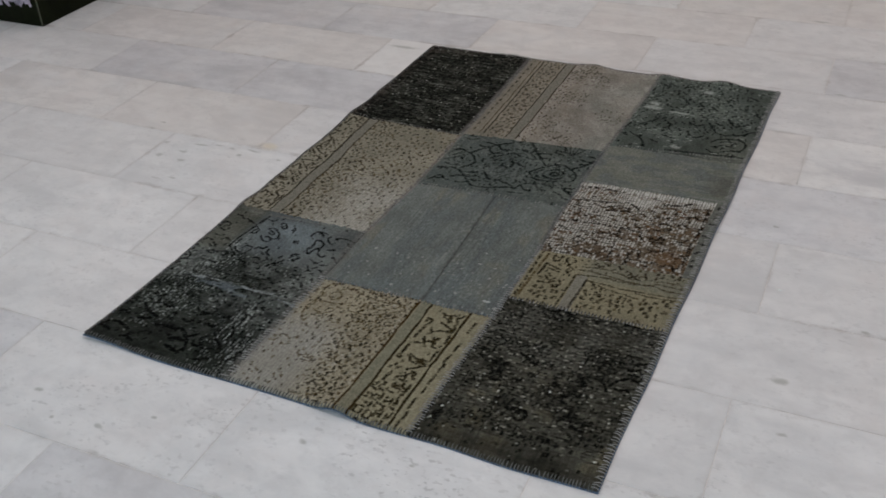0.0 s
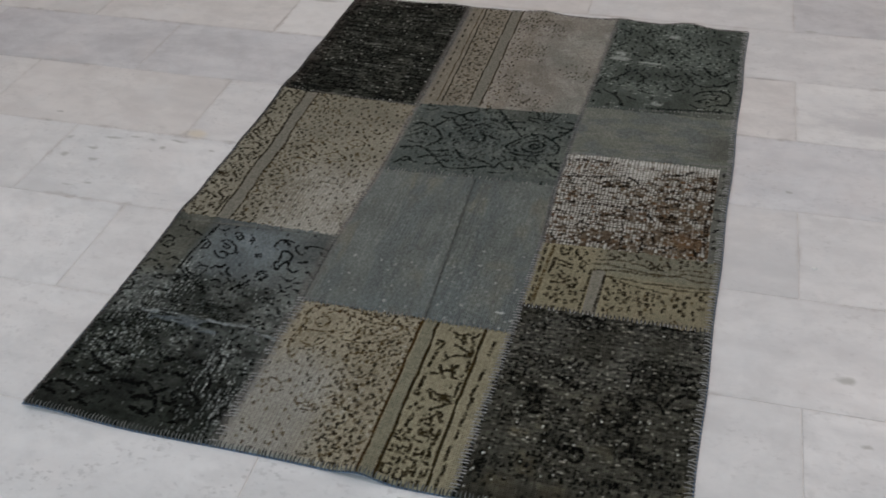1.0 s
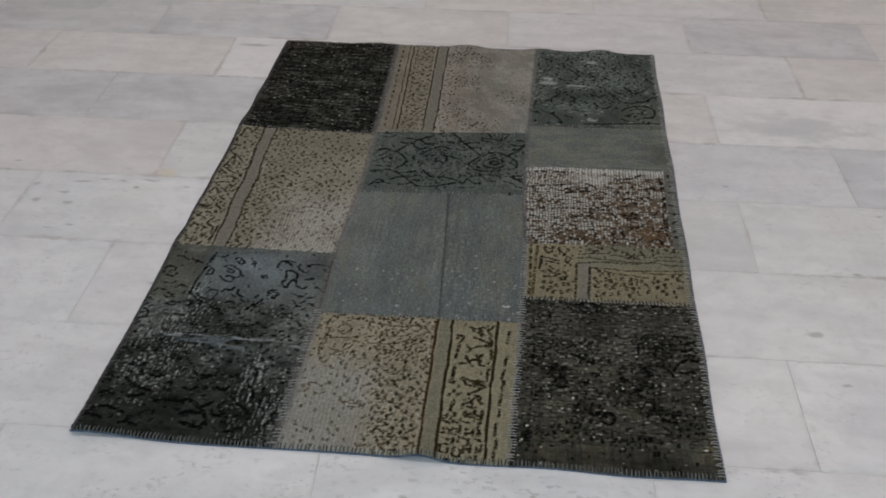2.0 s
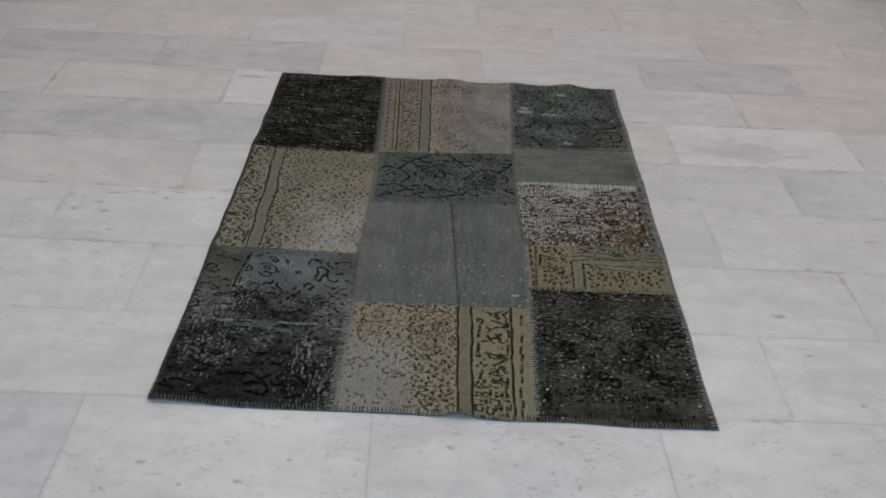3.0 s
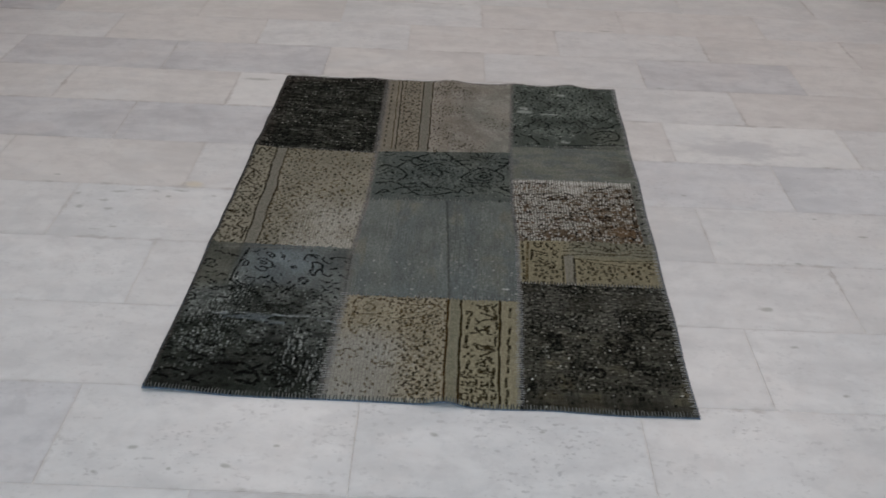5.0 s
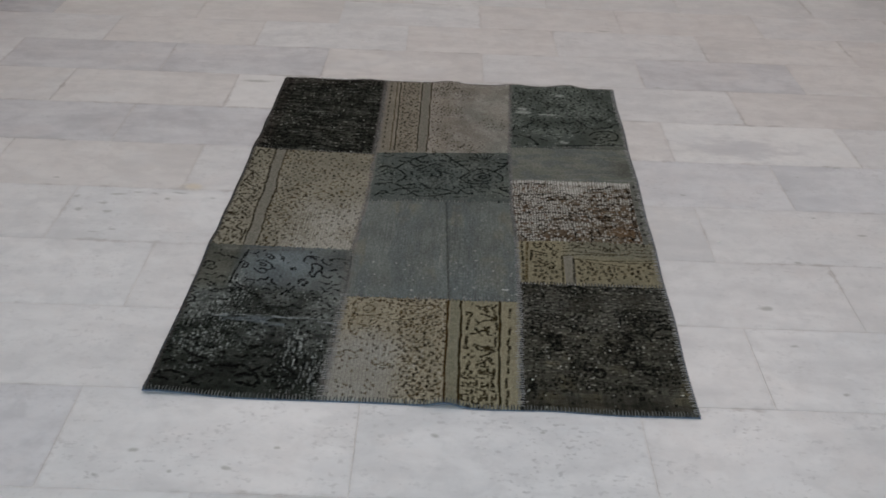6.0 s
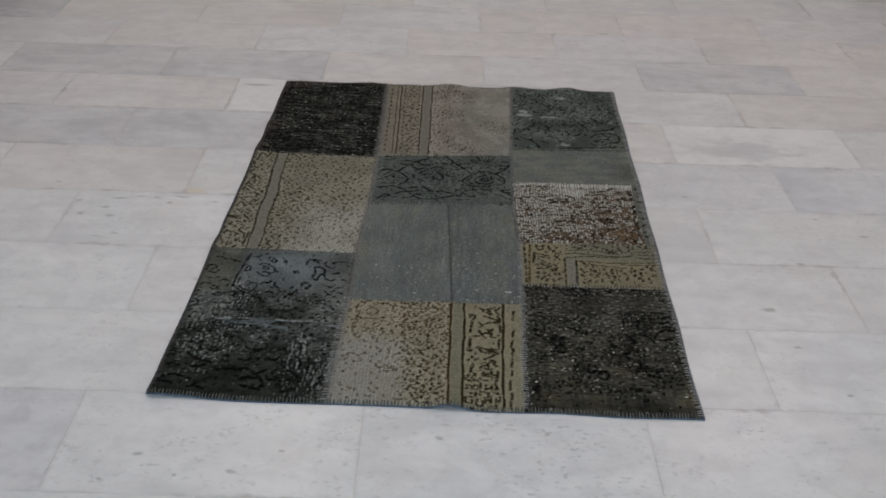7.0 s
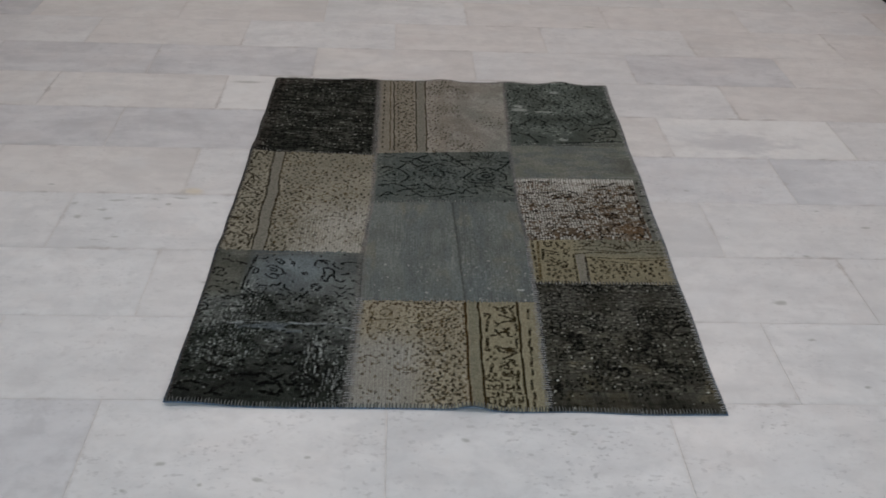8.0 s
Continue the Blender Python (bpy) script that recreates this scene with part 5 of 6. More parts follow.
for u, v in ((0.874, 1.443), (0.825, 1.603), (0.833, 1.576), (1.005, 1.620), (1.001, 1.588), (1.040, 1.611), (1.065, 1.414), (1.119, 1.366), (1.141, 1.395), (1.100, 1.369), (0.901, 1.312), (0.870, 1.303), (0.882, 1.366), (0.834, 1.367), (0.941, 1.441), (0.976, 1.360), (1.112, 1.535), (1.132, 1.522), (1.156, 1.330), (1.142, 1.333),):
    c.dot(u, v, 0.009, INK, 0.95, 0.006, 1.3 + 7 * u % 0.6)
c.specks(420, step(mid, 0.4, 0.7), [(0.24, 0.25, 0.235)], 0.003, 0.008, 0.6, lambda u, v: 0.0, 0.008)
for u, v, a, b in ((0.865, 1.585, 0.03, 0.02), (0.865, 1.56, 0.035, 0.012), (0.95, 1.55, 0.04, 0.007), (0.995, 1.335, 0.018, 0.015), (1.0, 1.72, 0.02, 0.012)):
    c.lay((0.24, 0.25, 0.235), 0.75 * step(1 - np.hypot((GU - u) / a, (GV - v) / b), -0.2, 0.5) * step(small, 0.1, 0.5))
c.dashes(0.97, 1.306, 1.19, 1.330, 0.013, 0.0065, INK, 0.7)

# plain olive-grey strip
c = Cloth("R2", (0.150, 0.154, 0.132))
c.gain(0.9 + 0.2 * mid)
c.lay((0.118, 0.130, 0.128), 0.7 * step(cloud(0.07, 0.05, 84), 0.45, 0.75))
c.lay((0.19, 0.188, 0.165), 0.5 * step(cloud(0.05, 0.02, 85), 0.55, 0.8))
c.lay((0.095, 0.095, 0.078), 0.7 * step(GU, 1.10, 1.17) * step(1.24 - GV, 0, 0.06) * step(GV, 1.08, 1.11))
c.specks(120, np.ones_like(GU), [(0.10, 0.105, 0.095)], 0.004, 0.012, 0.4, lambda u, v: 0.1)
c.specks(60, step(1.12 - GV, 0, 0.04), [(0.2, 0.2, 0.185)], 0.004, 0.02, 0.5, lambda u, v: 0.0)

# threadbare patch: white warp and weft with brown wool left between
c = Cloth("R3", (0.120, 0.096, 0.070))
c.lay((0.085, 0.060, 0.042), 0.7 * step(mid, 0.45, 0.75))
c.lay((0.13, 0.085, 0.05), 0.35 * step(GU, 1.04, 1.12) * step(0.82 - GV, 0, 0.06))
BROWN = (0.022, 0.015, 0.010)
wander = 0.008 * (cloud(0.05, 0.06, 36) - 0.5)
cu, cv = (GU + wander) / 0.0074, (GV + 0.8 * wander) / 0.0084
cell = np.random.RandomState(17).rand(400, 400)[cv.astype(int) % 400, cu.astype(int) % 400]
thread, row = 0.5 - 0.5 * np.cos(2 * np.pi * cu), 0.5 - 0.5 * np.cos(2 * np.pi * cv)
# how bare: most at the far left and along the head, least at the right
bare = 0.645 + 0.32 * (cloud(0.07, 0.03, 31) - 0.5) - 0.12 * step(GU, 0.98, 1.06) * step(1.04 - GV, 0, 0.06) - 0.12 * step(0.80 - GV, 0, 0.08) + 0.22 * step(1.0 - GU, 0, 0.06) * step(GU, 0.90, 0.95) * step(GV, 0.96, 1.0)
weft = cloud(0.11, 0.010, 32, 2)
wool_left = 0.30 * weft + 0.40 * cell + 0.30 * cloud(0.014, 0.012, 37, 3)
open_net = step(np.clip(bare, 0.08, 0.92) - wool_left, -0.10, 0.16)
c.lay((0.27, 0.25, 0.22), 0.75 * open_net)
c.lay((0.43, 0.415, 0.385), open_net * np.clip(0.12 + 0.78 * thread * (0.68 + 0.32 * row), 0, 1))
c.lay((0.055, 0.046, 0.038), 0.85 * open_net * step(0.36 - row, 0, 0.24) * step(cloud(0.03, 0.008, 33, 2) + 0.3 * cell, 0.3, 0.8))
c.lay((0.07, 0.058, 0.048), 0.5 * open_net * step(0.24 - thread, 0, 0.2))
c.lay((0.085, 0.062, 0.044), 0.6 * (1 - open_net) * step(row, 0.3, 0.8))
c.lay((0.30, 0.27, 0.23), 0.6 * (1 - open_net) * step(thread * row, 0.4, 0.8) * (cell < 0.55))
c.specks(1500, 0.25 + (1 - open_net), [BROWN, BROWN, (0.05, 0.032, 0.018), (0.11, 0.062, 0.030)], 0.0054, 0.006, 0.9, lambda u, v: 0.0, 0.0098, True)
c.lay((0.52, 0.50, 0.465), 0.7 * step(1 - np.hypot((GU - 0.985) / 0.06, (GV - 1.005) / 0.035) + 0.6 * (small - 0.5), 0, 0.5) * (0.35 + 0.65 * thread * row))
c.lay((0.52, 0.50, 0.465), 0.6 * step(0.020 - np.abs(GV - 1.045), 0, 0.015) * (0.3 + 0.7 * thread))
c.fade = np.clip(0.45 + 1.0 * (cell > 0.25) - 0.3 * thread * open_net, 0.2, 1)
for way in ([(0.847, 0.855), (0.888, 0.857), (0.928, 0.860), (0.982, 0.860), (1.034, 0.862)], [(1.034, 0.862), (1.036, 0.840), (1.041, 0.826)], [(0.831, 0.817), (0.879, 0.816), (0.932, 0.821), (0.978, 0.829)],):
    c.curve(way, 0.0066, BROWN)
for way in ([(1.164, 1.020), (1.166, 0.943), (1.165, 0.868)], [(1.161, 0.853), (1.161, 0.797), (1.158, 0.735)],):
    c.curve(way, 0.0085, BROWN)
for way in ([(0.980, 0.868), (0.984, 0.795), (0.989, 0.710)], [(1.034, 0.777), (1.034, 0.744), (1.031, 0.707)], [(1.051, 0.781), (1.055, 0.738)],):
    c.curve(way, 0.0064, BROWN)
for way in ([(0.833, 0.957), (0.875, 0.964), (0.916, 0.973), (0.965, 0.990)], [(0.912, 0.943), (0.939, 0.962), (0.973, 0.958)], [(0.921, 0.931), (0.954, 0.941), (0.981, 0.945)], [(0.971, 0.981), (0.989, 0.970), (1.007, 0.945)], [(1.042, 0.941), (1.062, 0.944), (1.079, 0.949)], [(1.038, 1.005), (1.063, 1.009), (1.092, 1.021), (1.124, 1.042)], [(0.837, 1.030), (0.881, 1.034), (0.932, 1.033)],):
    c.curve(way, 0.0066, BROWN)
for way in ([(1.122, 0.967), (1.135, 0.976), (1.151, 0.967)], [(1.062, 0.909), (1.076, 0.922), (1.091, 0.913), (1.099, 0.897)], [(1.084, 0.890), (1.096, 0.899)], [(1.106, 0.920), (1.121, 0.931), (1.134, 0.920)], [(1.060, 0.848), (1.073, 0.838), (1.088, 0.857)], [(1.077, 0.826), (1.094, 0.833)], [(1.068, 0.790), (1.088, 0.787), (1.107, 0.803)], [(1.118, 0.854), (1.135, 0.849), (1.148, 0.863)], [(1.072, 0.732), (1.090, 0.737), (1.102, 0.745)], [(1.115, 0.730), (1.132, 0.743), (1.148, 0.725)], [(1.125, 0.786), (1.140, 0.777), (1.151, 0.791)],):
    c.curve(way, 0.0066, BROWN)
for way in ([(0.885, 0.771), (0.896, 0.785), (0.911, 0.771), (0.900, 0.757)], [(0.926, 0.737), (0.935, 0.719), (0.947, 0.726)], [(0.925, 0.791), (0.939, 0.781), (0.948, 0.770)], [(0.836, 0.931), (0.851, 0.927)], [(0.842, 0.890), (0.865, 0.887)], [(0.890, 0.910), (0.903, 0.919)], [(0.993, 0.915), (1.010, 0.909)], [(1.006, 0.886), (1.025, 0.880)],):
    c.curve(way, 0.005, BROWN)
for u, v in ((1.126, 0.963), (1.146, 0.971), (1.080, 0.907), (1.094, 0.896), (1.061, 0.840), (1.071, 0.829), (1.080, 0.851), (1.093, 0.845), (1.123, 0.846), (1.138, 0.837), (0.933, 0.947), (0.971, 0.957), (0.899, 0.765), (1.147, 0.775), (1.142, 0.755), (1.131, 0.781), (1.076, 0.785), (1.028, 0.753), (1.033, 0.724), (0.834, 0.948), (0.853, 0.911), (1.100, 1.024), (1.091, 0.976), (1.106, 1.002), (0.838, 0.727), (0.846, 0.715),):
    c.dot(u, v, 0.0074, BROWN, 0.95, 0.006, 1.3 + 7 * u % 0.6)
c.lay((0.145, 0.088, 0.045), 0.32 * step(1 - np.hypot((GU - 1.12) / 0.05, (GV - 0.765) / 0.035), 0, 0.5))
c.fade = np.ones_like(GU)
c.strip(lambda v: 1.172 + 0 * v, lambda v: 1.2 + 0 * v, (0.12, 0.12, 0.105), 0.95)
for k in range(9):
    c.dot(1.182 + 0.005 * c.r.randn(), 1.04 - 0.036 * k + 0.008 * c.r.randn(), 0.007, SOOT, 0.8, 0.014 * c.r.rand(), 3 * c.r.rand())
    c.dot(1.186 + 0.004 * c.r.randn(), 1.02 - 0.036 * k + 0.008 * c.r.randn(), 0.004, (0.24, 0.235, 0.22), 0.6, 0.006, 0.3)


# beige patch where two borders meet
c = Cloth("R4", (0.205, 0.180, 0.122))
c.lay((0.160, 0.153, 0.120), 0.85 * step(GV, 0.60, 0.64) * step(GU, 0.93, 0.98))
c.gain(0.88 + 0.24 * mid)
c.dashes(0.836, 0.705, 0.838, 0.49, 0.027, 0.006, UMBER, 0.6)
RULE = (0.075, 0.062, 0.035)
c.strip(lambda v: 0.946 + 0 * v, lambda v: 0.974 + 0 * v, KHAKI, 0.9 * (GV < 0.625))
for way in ([(0.851, 0.684), (0.848, 0.604), (0.845, 0.495)],):
    c.curve(way, 0.0062, OCHRE)
for way in ([(0.862, 0.644), (0.861, 0.619), (0.858, 0.597)], [(0.862, 0.642), (0.878, 0.639), (0.901, 0.629)], [(0.943, 0.623), (0.942, 0.586), (0.939, 0.499)], [(0.974, 0.611), (0.973, 0.566), (0.969, 0.500)],):
    c.curve(way, 0.005, UMBER)
for way in ([(0.974, 0.611), (1.009, 0.610), (1.045, 0.607), (1.091, 0.609), (1.149, 0.614), (1.180, 0.617)], [(0.943, 0.623), (0.972, 0.628), (1.008, 0.632), (1.044, 0.632), (1.079, 0.633), (1.120, 0.643), (1.155, 0.636), (1.188, 0.639)], [(0.942, 0.643), (0.977, 0.644), (1.020, 0.641), (1.067, 0.638), (1.103, 0.640), (1.137, 0.654), (1.188, 0.653)], [(0.948, 0.657), (0.982, 0.664), (1.031, 0.662), (1.073, 0.648)], [(1.120, 0.661), (1.149, 0.671), (1.188, 0.668)], [(0.985, 0.606), (1.033, 0.594), (1.074, 0.588), (1.098, 0.583)], [(1.091, 0.604), (1.132, 0.600), (1.185, 0.608)],):
    c.curve(way, 0.0038, RULE)
for way in ([(0.871, 0.627), (0.889, 0.623), (0.904, 0.620)], [(0.877, 0.595), (0.892, 0.582), (0.902, 0.595)], [(0.867, 0.568), (0.889, 0.570), (0.905, 0.581)], [(0.916, 0.628), (0.931, 0.615)], [(0.914, 0.590), (0.922, 0.573), (0.915, 0.563)], [(0.880, 0.610), (0.888, 0.601)], [(0.922, 0.646), (0.932, 0.637)], [(0.870, 0.670), (0.881, 0.659), (0.887, 0.672)], [(0.900, 0.674), (0.911, 0.661)],):
    c.curve(way, 0.0046, UMBER)
for way in ([(1.057, 0.678), (1.067, 0.665), (1.062, 0.650)], [(1.076, 0.675), (1.074, 0.656), (1.086, 0.655)], [(1.092, 0.685), (1.100, 0.668)], [(0.969, 0.680), (0.984, 0.675), (0.980, 0.663)], [(0.995, 0.692), (1.006, 0.683)], [(1.025, 0.694), (1.035, 0.681)],):
    c.curve(way, 0.0046, UMBER)
for u, v in ((0.869, 0.547), (0.886, 0.547), (0.897, 0.538), (0.913, 0.543), (0.924, 0.542), (0.886, 0.527), (0.916, 0.567), (0.906, 0.561), (0.866, 0.527), (0.878, 0.517), (0.890, 0.511), (0.908, 0.513), (0.929, 0.522), (0.870, 0.586), (0.869, 0.680), (0.888, 0.683), (0.904, 0.679), (0.922, 0.675), (0.915, 0.654), (0.894, 0.650),):
    c.dot(u, v, 0.0072, UMBER, 0.95, 0.006, 1.3 + 7 * u % 0.6)
for u, v in ((0.984, 0.570), (0.991, 0.559), (0.984, 0.544), (1.011, 0.570), (1.020, 0.565), (1.030, 0.554), (1.024, 0.542), (1.010, 0.544), (1.048, 0.554), (1.054, 0.545), (1.037, 0.523), (1.067, 0.575), (1.064, 0.559), (1.078, 0.572), (1.090, 0.571), (1.070, 0.541), (1.120, 0.586), (1.128, 0.574), (1.140, 0.563), (1.124, 0.551), (1.135, 0.540), (1.160, 0.597), (1.173, 0.583), (1.176, 0.557), (1.160, 0.537), (1.059, 0.514),):
    c.dot(u, v, 0.0074, UMBER, 0.95, 0.006, 1.3 + 7 * u % 0.6)
for u, v in ((0.990, 0.526), (1.004, 0.513), (0.985, 0.509), (1.046, 0.576), (1.016, 0.589), (1.002, 0.589), (0.993, 0.597), (1.098, 0.557), (1.115, 0.569), (1.146, 0.583), (1.104, 0.534), (1.143, 0.529), (1.177, 0.603), (1.120, 0.694), (1.132, 0.687), (1.120, 0.676), (1.152, 0.700), (1.170, 0.695), (1.067, 0.662), (1.084, 0.665), (1.096, 0.675), (0.991, 0.677), (1.003, 0.690),):
    c.dot(u, v, 0.0066, UMBER, 0.95, 0.006, 1.3 + 7 * u % 0.6)
c.specks(240, (GU > 0.866) * (GU < 0.936), [UMBER, (0.04, 0.03, 0.013)], 0.0042, 0.005, 0.95, None, 0.013)
c.specks(160, (GU > 0.985) * (GV < 0.59), [UMBER, UMBER, OCHRE], 0.0046, 0.006, 0.95, None, 0.012)
c.specks(150, (GU > 0.95) * step(GV, 0.645, 0.665), [UMBER, RULE], 0.0042, 0.006, 0.9, None, 0.012)

# near-black patch with knotted flecks
c = Cloth("R5", (0.050, 0.0476, 0.0378))
c.lay((0.061, 0.059, 0.052), 0.6 * step(GV, 0.2, 0.4) * step(mid, 0.3, 0.7))
c.lay((0.075, 0.062, 0.036), 0.5 * step(mid, 0.5, 0.85) * step(0.3 - GV, 0, 0.1))
c.lay((0.03, 0.028, 0.022), 0.75 * step(0.07 - GV, 0, 0.05))
c.gain((0.55 + 0.45 * mid + 0.45 * across) * (0.85 + 0.35 * cloud(0.009, 0.09, 44, 2)) * (0.9 + 0.25 * cloud(0.10, 0.012, 45, 2)))
tangle = 0.35 * step(cloud(0.06, 0.04, 41), 0.55, 0.65)
for u, v, a, b in ((0.86, 0.34, 0.03, 0.025), (0.885, 0.31, 0.03, 0.02), (0.90, 0.255, 0.03, 0.02), (0.96, 0.335, 0.025, 0.02), (0.975, 0.295, 0.03, 0.02), (0.97, 0.46, 0.05, 0.018), (1.13, 0.47, 0.04, 0.015), (1.10, 0.355, 0.04, 0.03), (1.16, 0.35, 0.035, 0.035), (1.06, 0.26, 0.035, 0.035), (1.04, 0.22, 0.03, 0.02), (0.965, 0.15, 0.03, 0.02), (1.08, 0.165, 0.03, 0.02), (1.12, 0.15, 0.025, 0.02), (0.84, 0.08, 0.025, 0.02)):
    tangle = np.maximum(tangle, 0.8 * step(1.3 - np.hypot((GU - u) / a, (GV - v) / b), 0, 0.5))
c.gain(1.04 - 0.42 * np.clip(tangle, 0, 1) * step(small, 0.2, 0.6))
c.specks(2600, tangle * step(GV, 0.03, 0.1) + 0.015, [(0.004, 0.004, 0.003), SOOT], 0.0046, 0.006, 0.98, None, 0.0056)
c.specks(1500, across * step(GV, 0.05, 0.12), [(0.010, 0.009, 0.007)], 0.004, 0.012, 0.7, lambda u, v: 0.0, 0.007)
c.specks(1700, (0.25 + step(mid, 0.4, 0.7)) * step(GV, 0.04, 0.15), [(0.18, 0.17, 0.145), (0.12, 0.112, 0.094)], 0.0034, 0.005, 0.75, lambda u, v: 1.57 * (u * 1000 % 2 > 1), 0.0095)
PITCH = (0.006, 0.006, 0.005)
for way in ([(1.070, 0.278), (1.087, 0.290), (1.110, 0.289), (1.126, 0.278), (1.134, 0.261)], [(1.135, 0.278), (1.146, 0.301), (1.166, 0.315), (1.186, 0.309)], [(1.144, 0.275), (1.162, 0.276), (1.182, 0.287)], [(0.989, 0.136), (0.994, 0.147), (1.007, 0.147), (1.013, 0.134), (1.007, 0.120), (0.996, 0.118), (0.989, 0.127)], [(1.115, 0.356), (1.149, 0.359), (1.184, 0.371)], [(1.142, 0.385), (1.171, 0.386)], [(0.929, 0.306), (0.948, 0.304), (0.960, 0.312)], [(0.932, 0.339), (0.918, 0.324)],):
    c.curve(way, 0.0055, PITCH)
for way in ([(0.838, 0.296), (0.852, 0.289), (0.861, 0.297)], [(0.850, 0.274), (0.862, 0.268)], [(0.886, 0.263), (0.899, 0.256), (0.912, 0.264)], [(0.897, 0.223), (0.906, 0.235), (0.920, 0.229), (0.919, 0.213), (0.907, 0.207), (0.898, 0.214)], [(0.960, 0.289), (0.976, 0.286)], [(0.967, 0.256), (0.982, 0.251)], [(0.946, 0.229), (0.963, 0.227)], [(0.920, 0.474), (0.943, 0.470), (0.964, 0.482), (0.993, 0.472)], [(0.951, 0.452), (0.979, 0.448), (1.000, 0.463)], [(1.104, 0.490), (1.127, 0.481), (1.149, 0.496), (1.166, 0.486)],):
    c.curve(way, 0.0062, PITCH)
for way in ([(1.091, 0.340), (1.107, 0.350), (1.118, 0.337)], [(1.098, 0.315), (1.119, 0.314), (1.134, 0.326)], [(1.144, 0.347), (1.160, 0.340), (1.178, 0.350)], [(1.160, 0.329), (1.186, 0.328)], [(1.029, 0.247), (1.044, 0.239)], [(1.049, 0.218), (1.064, 0.216), (1.073, 0.229)], [(1.058, 0.199), (1.072, 0.197)], [(1.075, 0.233), (1.086, 0.222)], [(1.080, 0.276), (1.085, 0.259)], [(0.963, 0.145), (0.976, 0.141), (0.984, 0.150)], [(1.083, 0.165), (1.098, 0.163)], [(1.116, 0.157), (1.128, 0.150)], [(1.109, 0.137), (1.124, 0.134)], [(1.063, 0.088), (1.077, 0.086)],):
    c.curve(way, 0.0062, PITCH)
for u, v in ((0.851, 0.292), (0.863, 0.274), (0.892, 0.257), (0.915, 0.262), (0.904, 0.215), (0.913, 0.231), (0.947, 0.305), (0.972, 0.287), (0.975, 0.253), (0.958, 0.226), (0.954, 0.473), (0.983, 0.469), (0.973, 0.444), (1.121, 0.490), (1.146, 0.487), (1.102, 0.346), (1.124, 0.327), (1.074, 0.251), (1.083, 0.269), (1.091, 0.230), (1.057, 0.215), (1.068, 0.197), (1.034, 0.242), (0.975, 0.144), (1.094, 0.164), (1.124, 0.151), (1.075, 0.086), (0.842, 0.074), (0.850, 0.084), (1.167, 0.123),):
    c.dot(u, v, 0.0085, PITCH, 0.95, 0.006, 1.3 + 7 * u % 0.6)
for k in range(16):
    c.line(0.83 + 0.024 * k, 0.03, 0.832 + 0.024 * k, 0.47, 0.0022, (0.075, 0.070, 0.06), 0.12)
for k in range(13):
    c.line(0.83, 0.06 + 0.032 * k, 1.19, 0.062 + 0.032 * k, 0.003, (0.03, 0.028, 0.022), 0.35)
c.specks(90, np.ones_like(GU), [(0.30, 0.30, 0.27), (0.22, 0.21, 0.19)], 0.0020, 0.002, 0.85)
c.specks(12, np.ones_like(GU), [(0.40, 0.40, 0.37)], 0.0026, 0.002, 0.8)

# the unevenness from knot to knot
DYE[..., :3] *= (0.90 + 0.20 * knots(0.0044, 0.004, 9))[..., None]


def spread(a, n):
    """Mean over a square of 2n + 1 cells."""
    for ax in (0, 1):
        q = np.concatenate([np.repeat(a.take([0], ax), n + 1, ax), a, np.repeat(a.take([-1], ax), n, ax)], ax)
        q = np.cumsum(q, ax)
        m = a.shape[ax]
        a = (q.take(range(2 * n + 1, 2 * n + 1 + m), ax) - q.take(range(0, m), ax)) / (2 * n + 1)
    return a


# deepen the contrast within each patch
for name, power in (("R5", 0.27), ("P1", 0.15), ("P3", 0.32), ("R1", 0.3), ("M2", 0.2), ("R4", 0.22), ("M4", 0.15), ("P2", 0.15), ("M1", 0.2)):
    here = region(name)
    tone = DYE[..., :3].mean(-1)
    DYE[..., :3] *= np.where(here, np.clip((tone / np.median(tone[here])) ** power, 0.4, 1.7), 1.0)[..., None]
# unsharp mask: relief highlights and sharpening halos round dark marks, put into the dye
crisp = DYE[..., :3] + 0.42 * (DYE[..., :3] - spread(DYE[..., :3], 3))
DYE[..., :3] = np.clip(crisp, 0.35 * DYE[..., :3] + 0.0005, 0.72) * np.array((1.085, 1.12, 1.122))

# felted, rubbed wool along the seams
SEAMS = {
    "s1a": (seam_1, 1.20, 1.80, 0.016, (0.18, 0.17, 0.158), 0.8), "s1b": (seam_1, 0.62, 1.20, 0.012, (0.27, 0.245, 0.225), 0.65), "s1c": (seam_1, 0.0, 0.62, 0.018, (0.15, 0.147, 0.135), 0.7),
    "s2a": (seam_2, 1.25, 1.80, 0.010, (0.175, 0.165, 0.155), 0.7), "s2b": (seam_2, 0.72, 1.25, 0.009, (0.145, 0.15, 0.155), 0.75), "s2c": (seam_2, 0.40, 0.72, 0.008, (0.15, 0.15, 0.15), 0.7),
}
for f, v0, v1, w, col, amount in SEAMS.values():
    k = amount * step(w - np.abs(GU - f(GV)), 0, w * 0.7) * (GV > v0) * (GV < v1) * (0.55 + 0.45 * small)
    DYE[..., :3] = DYE[..., :3] * (1 - k[..., None]) + np.array(col) * k[..., None]
